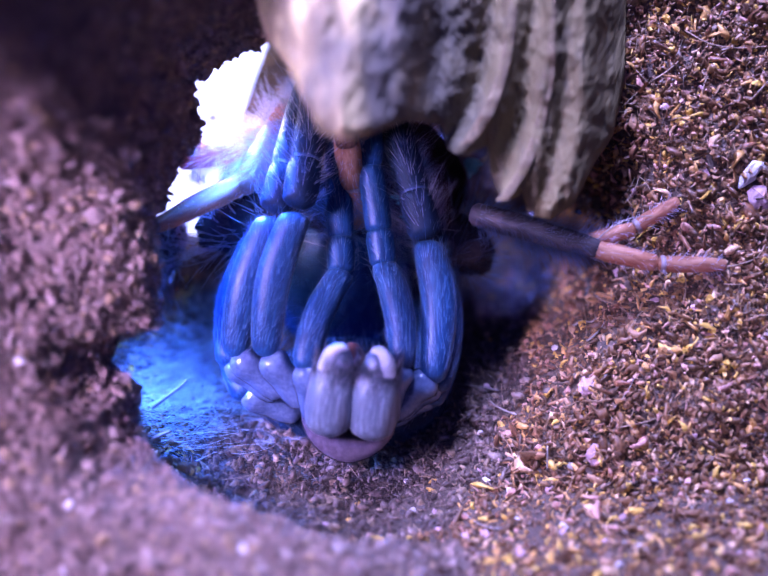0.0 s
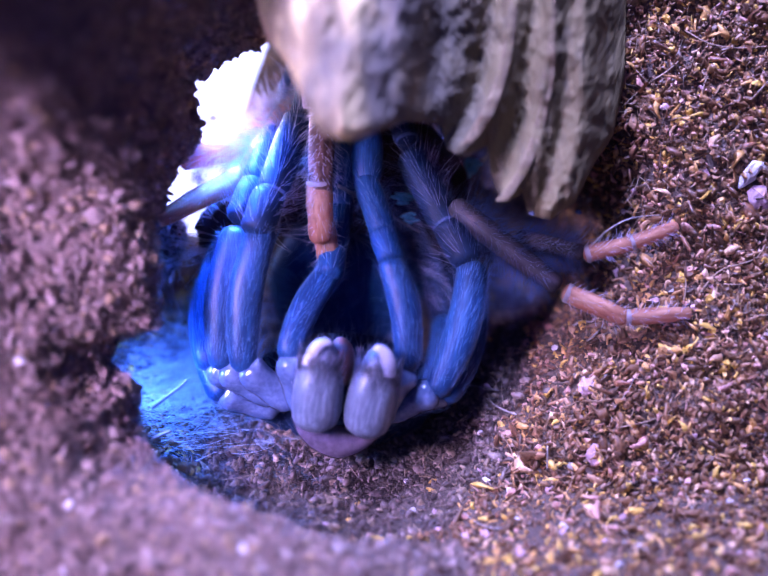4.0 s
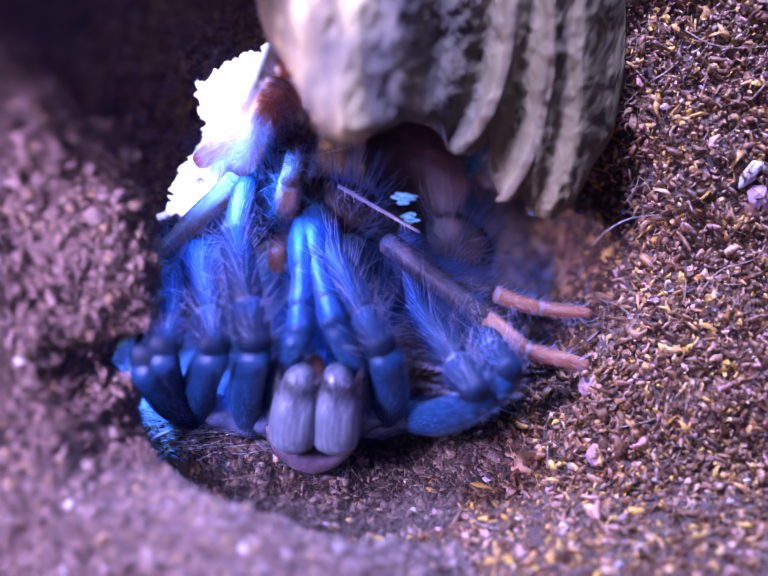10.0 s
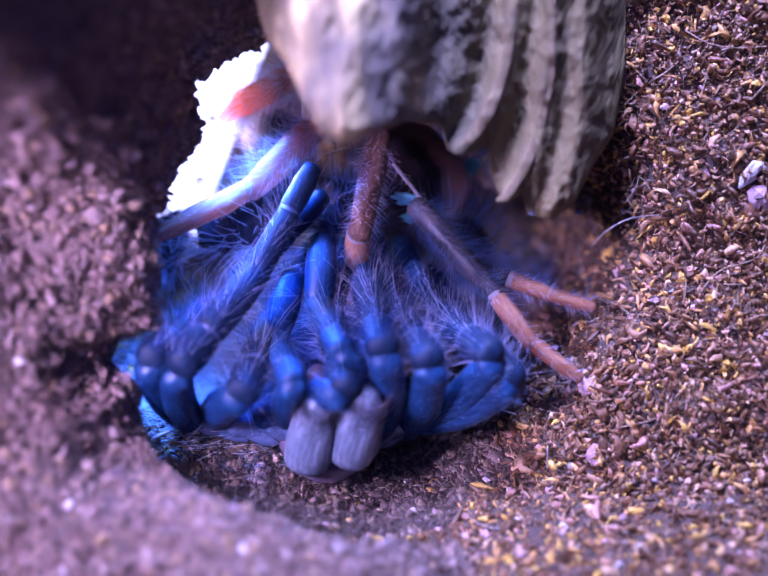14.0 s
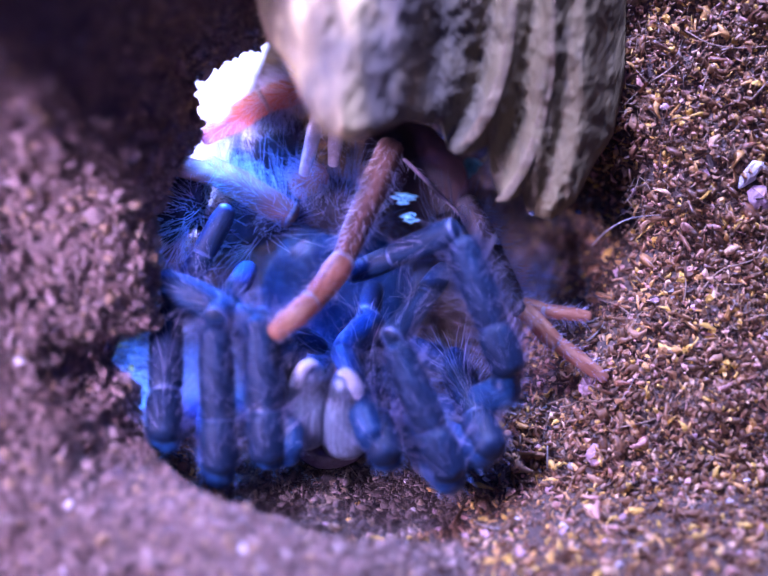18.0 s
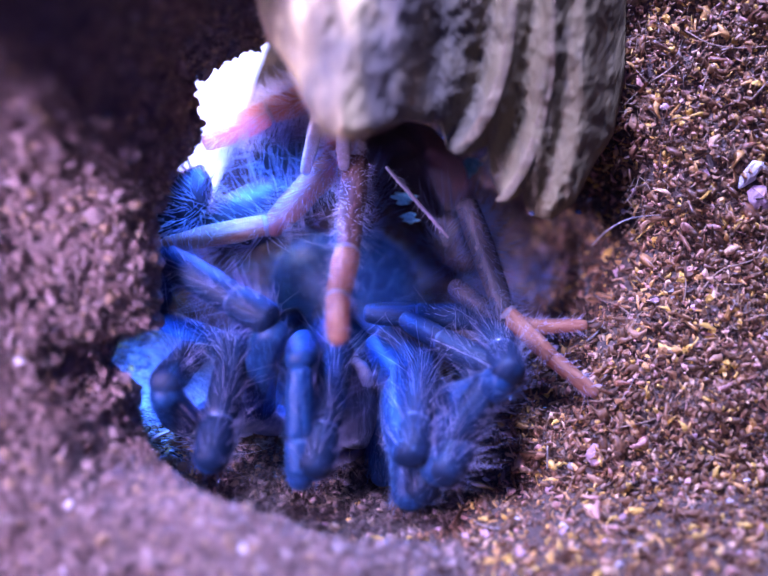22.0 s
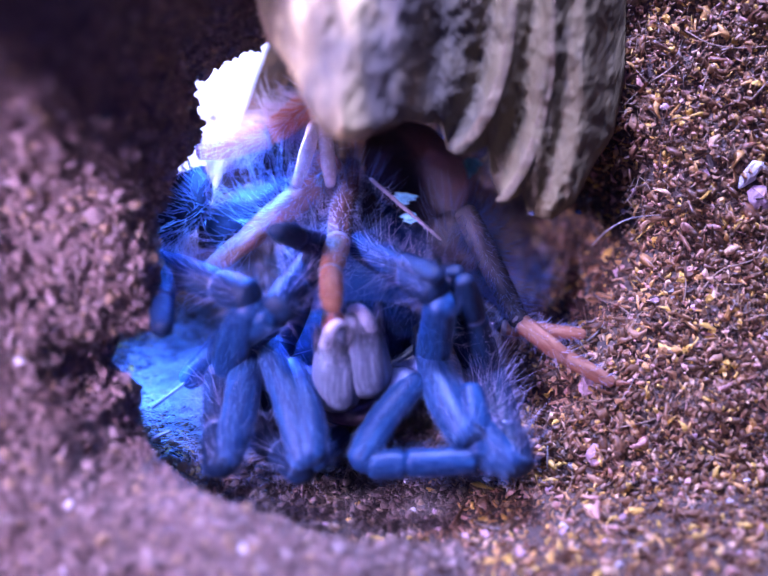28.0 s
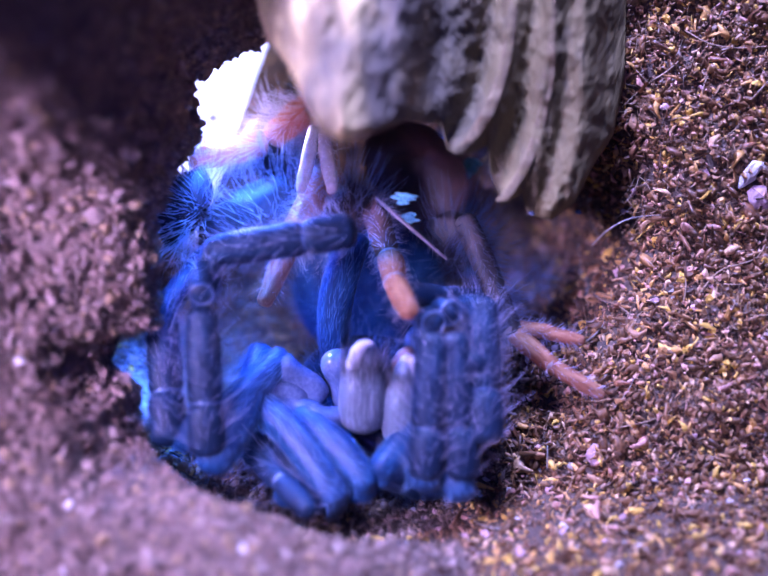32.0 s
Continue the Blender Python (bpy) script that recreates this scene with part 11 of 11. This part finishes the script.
    walk(SKINS['X3 1'], [(0, pose(-0.0040, 0.0159, 0.0003, 128, 0, 7)), (3, pose(-0.0040, 0.0148, 0.0003, 128, 0, 7)), (4.5, pose(-0.0093, 0.0087, 0.0011, 74, 5, -3)), (6, pose(-0.0145, 0.0026, 0.0020, 20, 0, -12)), (7, pose(-0.0129, -0.0001, 0.0030, 56, 0, -20)), (8, pose(-0.0112, 0.0031, 0.0020, 32, 0, -13)), (8.5, pose(-0.0093, 0.0070, -0.0005, 98, 5, -5)), (9, pose(-0.0074, 0.0109, -0.0030, 164, 0, 3)), (10, pose(-0.0099, 0.0115, -0.0030, 135, 0, -14)), (10.5, pose(-0.0108, 0.0087, -0.0020, 84, -3, -8)), (11, pose(-0.0117, 0.0059, -0.0010, 33, 0, -2)), (11.5, pose(-0.0115, 0.0096, -0.0025, 87, -3, -8)), (12, pose(-0.0113, 0.0133, -0.0040, 141, 0, -14)), (13, pose(-0.0127, 0.0117, -0.0040, 115, 0, -5)), (14, pose(-0.0026, 0.0059, -0.0010, 149, 0, -9)), (15.5, pose(-0.0001, 0.0053, 0.0015, 109, -0, -8)), (17, pose(0.0023, 0.0048, 0.0040, 69, 0, -8)), (18, pose(-0.0040, 0.0030, 0.0040, 56, 0, -35)), (19, pose(-0.0038, 0.0049, 0.0040, 60, 0, -15)), (20, pose(-0.0040, 0.0015, 0.0040, 53, 0, -13)), (21, pose(-0.0044, 0.0042, 0.0040, 90, 0, -27)), (22, pose(-0.0037, 0.0039, 0.0040, 50, 0, -10)), (23, pose(-0.0038, 0.0051, 0.0040, 90, 0, -34)), (24, pose(-0.0035, 0.0053, 0.0040, 65, 0, -36)), (25, pose(-0.0035, 0.0057, 0.0000, 31, 0, -6)), (28, pose(-0.0048, 0.0050, 0.0000, 33, 0, -10)), (29, pose(-0.0026, 0.0050, 0.0000, 30, 0, 4)), (30, pose(-0.0031, 0.0047, 0.0000, 25, 0, 12)), (31, pose(-0.0050, 0.0045, 0.0000, 27, 0, -20)), (32, pose(0.0006, 0.0032, 0.0000, 24, 0, 11))])
    walk(SKINS['X3 2'], [(0, pose(-0.0034, 0.0112, -0.0034, 131, 0, 8)), (3, pose(-0.0034, 0.0101, -0.0034, 137, 0, 15)), (4.5, pose(-0.0092, 0.0053, 0.0022, 85, 6, 3)), (6, pose(-0.0150, 0.0005, 0.0078, 33, 0, -9)), (7, pose(-0.0146, -0.0049, 0.0065, 62, 0, -6)), (8, pose(-0.0119, -0.0000, 0.0073, 51, 0, -12)), (8.5, pose(-0.0096, 0.0046, -0.0008, 102, -1, -15)), (9, pose(-0.0073, 0.0091, -0.0089, 152, 0, -17)), (10, pose(-0.0110, 0.0073, -0.0074, 114, 0, -11)), (11, pose(-0.0118, 0.0025, 0.0042, 48, 0, -10)), (11.5, pose(-0.0120, 0.0060, -0.0023, 92, 3, -3)), (12, pose(-0.0122, 0.0096, -0.0088, 137, 0, 4)), (13, pose(-0.0132, 0.0061, -0.0067, 116, 0, 1)), (14, pose(-0.0031, 0.0027, -0.0063, 135, 0, -10)), (17, pose(0.0016, -0.0009, 0.0063, 90, 0, -53)), (18, pose(-0.0070, -0.0012, 0.0074, 60, 0, -49)), (19, pose(-0.0052, -0.0002, 0.0071, 55, 0, -20)), (20, pose(-0.0051, -0.0033, 0.0077, 37, 0, 13)), (21, pose(-0.0072, -0.0013, 0.0040, 66, 0, -20)), (22, pose(-0.0046, -0.0007, 0.0080, 50, 0, 2)), (23, pose(-0.0072, -0.0000, 0.0040, 58, 0, -27)), (24, pose(-0.0068, 0.0008, 0.0066, 64, 0, -30)), (25, pose(-0.0039, 0.0025, 0.0053, 36, 0, 2)), (28, pose(-0.0054, 0.0017, 0.0052, 38, 0, 6)), (29, pose(-0.0024, 0.0020, 0.0054, 36, 0, 10)), (30, pose(-0.0026, 0.0022, 0.0056, 41, 0, 1)), (31, pose(-0.0059, 0.0019, 0.0055, 44, 0, -6)), (32, pose(0.0010, 0.0008, 0.0057, 39, 0, 25))])
    walk(SKINS['X4 0'], [(0, pose(0.0098, 0.0079, -0.0031, 73, 0, 73)), (2, pose(0.0090, 0.0078, -0.0031, 73, 0, 74)), (3, pose(0.0074, 0.0087, -0.0026, 78, 0, 51)), (6, pose(0.0081, 0.0079, -0.0029, 75, 0, 54)), (7, pose(0.0040, 0.0077, -0.0030, 74, 0, 52)), (8, pose(0.0017, 0.0083, -0.0031, 74, 0, 61)), (9, pose(0.0025, 0.0064, -0.0032, 73, 0, 57)), (10, pose(0.0004, 0.0049, -0.0032, 72, 0, 52)), (11, pose(0.0003, 0.0062, -0.0032, 72, 0, 46)), (12, pose(0.0001, 0.0062, -0.0033, 71, 0, 50)), (13, pose(0.0004, 0.0061, -0.0032, 72, 0, 45)), (14, pose(0.0034, 0.0088, -0.0030, 74, 0, 41)), (17, pose(0.0075, 0.0116, -0.0031, 73, 0, 24)), (18, pose(0.0088, 0.0092, -0.0033, 71, 0, 25)), (19, pose(0.0081, 0.0090, -0.0031, 74, 0, 20)), (20, pose(0.0080, 0.0092, -0.0031, 73, 0, 24)), (21, pose(0.0086, 0.0090, -0.0031, 74, 0, 20)), (24, pose(0.0091, 0.0087, -0.0032, 73, 0, 18)), (25, pose(0.0095, 0.0083, -0.0032, 72, 0, 23)), (28, pose(0.0087, 0.0081, -0.0030, 74, 0, 25)), (30, pose(0.0092, 0.0077, -0.0030, 74, 0, 22)), (31, pose(0.0082, 0.0070, -0.0029, 75, 0, 21)), (32, pose(0.0087, 0.0072, -0.0030, 74, 0, 22))])
    walk(SKINS['X4 1'], [(0, pose(0.0216, 0.0042, 0.0006, 84, 0, 76)), (2, pose(0.0212, 0.0042, 0.0006, 85, 0, 75)), (3, pose(0.0189, -0.0006, 0.0006, 84, 0, 65)), (6, pose(0.0189, 0.0001, 0.0006, 84, 0, 70)), (7, pose(0.0138, -0.0001, 0.0006, 84, 0, 64)), (8, pose(0.0126, 0.0024, 0.0006, 84, 0, 57)), (9, pose(0.0122, 0.0001, 0.0006, 83, 0, 63)), (10, pose(0.0097, -0.0023, 0.0006, 84, 0, 50)), (11, pose(0.0083, -0.0016, 0.0005, 83, 0, 52)), (12, pose(0.0087, -0.0010, 0.0006, 83, 0, 47)), (13, pose(0.0087, -0.0022, 0.0006, 84, 0, 51)), (14, pose(0.0114, -0.0004, 0.0006, 83, 0, 36)), (17, pose(0.0124, 0.0005, 0.0006, 83, 0, 48)), (18, pose(0.0134, -0.0009, 0.0006, 83, 0, 43)), (19, pose(0.0122, -0.0025, 0.0006, 83, 0, 45)), (20, pose(0.0127, -0.0018, 0.0006, 84, 0, 50)), (21, pose(0.0126, -0.0024, 0.0006, 83, 0, 45)), (24, pose(0.0126, -0.0024, 0.0006, 83, 0, 45)), (25, pose(0.0138, -0.0024, 0.0006, 83, 0, 45)), (28, pose(0.0136, -0.0030, 0.0005, 82, 0, 51)), (30, pose(0.0134, -0.0036, 0.0005, 83, 0, 49)), (31, pose(0.0124, -0.0045, 0.0005, 82, 0, 47)), (32, pose(0.0129, -0.0041, 0.0005, 83, 0, 49))])
    walk(SKINS['X4 2'], [(0, pose(0.0286, 0.0025, 0.0013, 90, 0, 89)), (2, pose(0.0284, 0.0024, 0.0013, 90, 0, 88)), (3, pose(0.0249, -0.0034, 0.0013, 90, 0, 92)), (6, pose(0.0253, -0.0022, 0.0013, 90, 0, 95)), (7, pose(0.0196, -0.0029, 0.0013, 90, 0, 85)), (8, pose(0.0180, -0.0011, 0.0013, 90, 0, 83)), (9, pose(0.0175, -0.0027, 0.0013, 90, 0, 99)), (10, pose(0.0145, -0.0064, 0.0013, 90, 0, 76)), (11, pose(0.0131, -0.0052, 0.0013, 90, 0, 67)), (12, pose(0.0132, -0.0052, 0.0013, 90, 0, 63)), (13, pose(0.0138, -0.0062, 0.0013, 90, 0, 67)), (14, pose(0.0150, -0.0054, 0.0013, 90, 0, 53)), (17, pose(0.0170, -0.0036, 0.0013, 90, 0, 58)), (18, pose(0.0176, -0.0054, 0.0013, 90, 0, 53)), (19, pose(0.0166, -0.0070, 0.0013, 90, 0, 53)), (20, pose(0.0172, -0.0057, 0.0013, 90, 0, 53)), (21, pose(0.0168, -0.0067, 0.0013, 90, 0, 50)), (24, pose(0.0168, -0.0067, 0.0013, 90, 0, 50)), (25, pose(0.0179, -0.0066, 0.0013, 90, 0, 59)), (28, pose(0.0178, -0.0066, 0.0013, 90, 0, 61)), (30, pose(0.0174, -0.0073, 0.0013, 90, 0, 62)), (31, pose(0.0161, -0.0083, 0.0013, 90, 0, 65)), (32, pose(0.0169, -0.0077, 0.0013, 90, 0, 59))])
    walk(SKINS['X5 0'], [(0, pose(0.0145, 0.0057, -0.0040, 59, 0, 82)), (2, pose(0.0145, 0.0057, -0.0040, 59, 0, 82)), (3, pose(0.0145, 0.0057, -0.0040, 59, 0, 78)), (6, pose(0.0133, 0.0036, -0.0042, 56, 0, 74)), (7, pose(0.0087, 0.0031, -0.0040, 59, 0, 76)), (8, pose(0.0070, 0.0047, -0.0041, 58, 0, 70)), (9, pose(0.0061, 0.0015, -0.0040, 59, 0, 74)), (10, pose(0.0051, 0.0015, -0.0040, 60, 0, 72)), (13, pose(0.0051, 0.0015, -0.0040, 60, 0, 72)), (14, pose(0.0070, 0.0026, -0.0041, 57, 0, 75)), (17, pose(0.0080, 0.0026, -0.0042, 56, 0, 64)), (18, pose(0.0079, 0.0017, -0.0043, 54, 0, 62)), (19, pose(0.0074, 0.0006, -0.0042, 55, 0, 58)), (32, pose(0.0086, 0.0000, -0.0041, 57, 0, 49))])
    walk(SKINS['X5 1'], [(0, pose(0.0211, 0.0048, 0.0000, 83, 0, 106)), (2, pose(0.0211, 0.0048, 0.0000, 83, 0, 105)), (3, pose(0.0211, 0.0043, 0.0000, 83, 0, 105)), (6, pose(0.0191, 0.0019, -0.0000, 82, 0, 93)), (7, pose(0.0152, 0.0014, -0.0000, 83, 0, 84)), (8, pose(0.0130, 0.0025, -0.0000, 83, 0, 77)), (9, pose(0.0125, -0.0003, -0.0000, 83, 0, 84)), (10, pose(0.0116, -0.0006, -0.0000, 83, 0, 71)), (13, pose(0.0116, -0.0006, 0.0000, 83, 0, 81)), (14, pose(0.0129, 0.0010, -0.0000, 82, 0, 69)), (17, pose(0.0129, 0.0002, -0.0002, 79, 0, 71)), (18, pose(0.0126, -0.0009, -0.0001, 81, 0, 70)), (19, pose(0.0121, -0.0025, -0.0001, 81, 0, 74)), (32, pose(0.0125, -0.0041, -0.0002, 79, 0, 85))])
    walk(SKINS['X5 2'], [(0, pose(0.0261, 0.0063, 0.0006, 87, 0, 122)), (2, pose(0.0261, 0.0062, 0.0006, 87, 0, 122)), (3, pose(0.0258, 0.0055, 0.0006, 87, 0, 114)), (6, pose(0.0236, 0.0021, 0.0006, 86, 0, 110)), (7, pose(0.0200, 0.0009, 0.0006, 87, 0, 105)), (8, pose(0.0175, 0.0015, 0.0006, 86, 0, 80)), (9, pose(0.0170, -0.0009, 0.0006, 86, 0, 93)), (10, pose(0.0161, -0.0021, 0.0006, 86, 0, 84)), (13, pose(0.0164, -0.0014, 0.0006, 86, 0, 81)), (14, pose(0.0168, -0.0005, 0.0006, 86, 0, 73)), (17, pose(0.0164, -0.0010, 0.0006, 86, 0, 69)), (18, pose(0.0162, -0.0023, 0.0006, 86, 0, 83)), (19, pose(0.0159, -0.0037, 0.0006, 86, 0, 93)), (32, pose(0.0156, -0.0043, 0.0005, 85, 0, 77))])
    walk(SKINS['X6 0'], [(0, pose(-0.0046, 0.0108, -0.0040, 84, 0, 60)), (13, pose(-0.0046, 0.0108, -0.0040, 84, 0, 60)), (14, pose(0.0012, 0.0131, -0.0039, 84, 0, 38)), (17, pose(-0.0029, 0.0146, -0.0042, 81, 0, 39)), (18, pose(0.0024, 0.0136, -0.0040, 84, 0, 45)), (19, pose(0.0016, 0.0107, -0.0042, 81, 0, 45)), (20, pose(0.0000, 0.0123, -0.0039, 85, 0, 45)), (22, pose(0.0005, 0.0127, -0.0039, 85, 0, 41)), (23, pose(0.0024, 0.0136, -0.0040, 84, 0, 45)), (24, pose(0.0024, 0.0136, -0.0040, 84, 0, 45)), (25, pose(0.0007, 0.0131, -0.0039, 84, 0, 38)), (28, pose(-0.0012, 0.0115, -0.0039, 85, 0, 49)), (30, pose(-0.0014, 0.0116, -0.0041, 82, 0, 48)), (31, pose(-0.0018, 0.0105, -0.0039, 85, 0, 49)), (32, pose(-0.0006, 0.0094, -0.0041, 82, 0, 49))])
    walk(SKINS['X7 0'], [(0, pose(-0.0074, 0.0258, -0.0009, 96, 0, -6)), (13, pose(-0.0074, 0.0258, -0.0009, 96, 0, -6)), (17, pose(-0.0069, 0.0185, -0.0010, 95, 0, -14)), (24, pose(-0.0068, 0.0188, -0.0010, 95, 0, -13)), (28, pose(-0.0073, 0.0172, -0.0010, 94, 0, -17)), (32, pose(-0.0073, 0.0168, -0.0010, 94, 0, -13))])
    walk(SKINS['X8 0'], [(0, pose(-0.0043, 0.0256, -0.0010, 96, 0, -6)), (13, pose(-0.0043, 0.0256, -0.0010, 96, 0, -6)), (17, pose(-0.0048, 0.0197, -0.0009, 96, 0, -7)), (21, pose(-0.0043, 0.0189, -0.0010, 96, 0, 0)), (25, pose(-0.0043, 0.0192, -0.0009, 96, 0, 1)), (28, pose(-0.0063, 0.0171, -0.0010, 94, 0, 6)), (32, pose(-0.0065, 0.0164, -0.0011, 94, 0, 10))])
    walk(SKINS["fold"], [(0, pose(-0.0255, 0.004, -0.012, 0, 0, 60)), (13.5, pose(-0.0255, 0.004, -0.012, 0, 0, 60)), (16.5, pose(-0.0222, 0.009, -0.006, 0, 0, 60)), (32, pose(-0.022, 0.0088, -0.006, 0, 0, 60))])


motions()
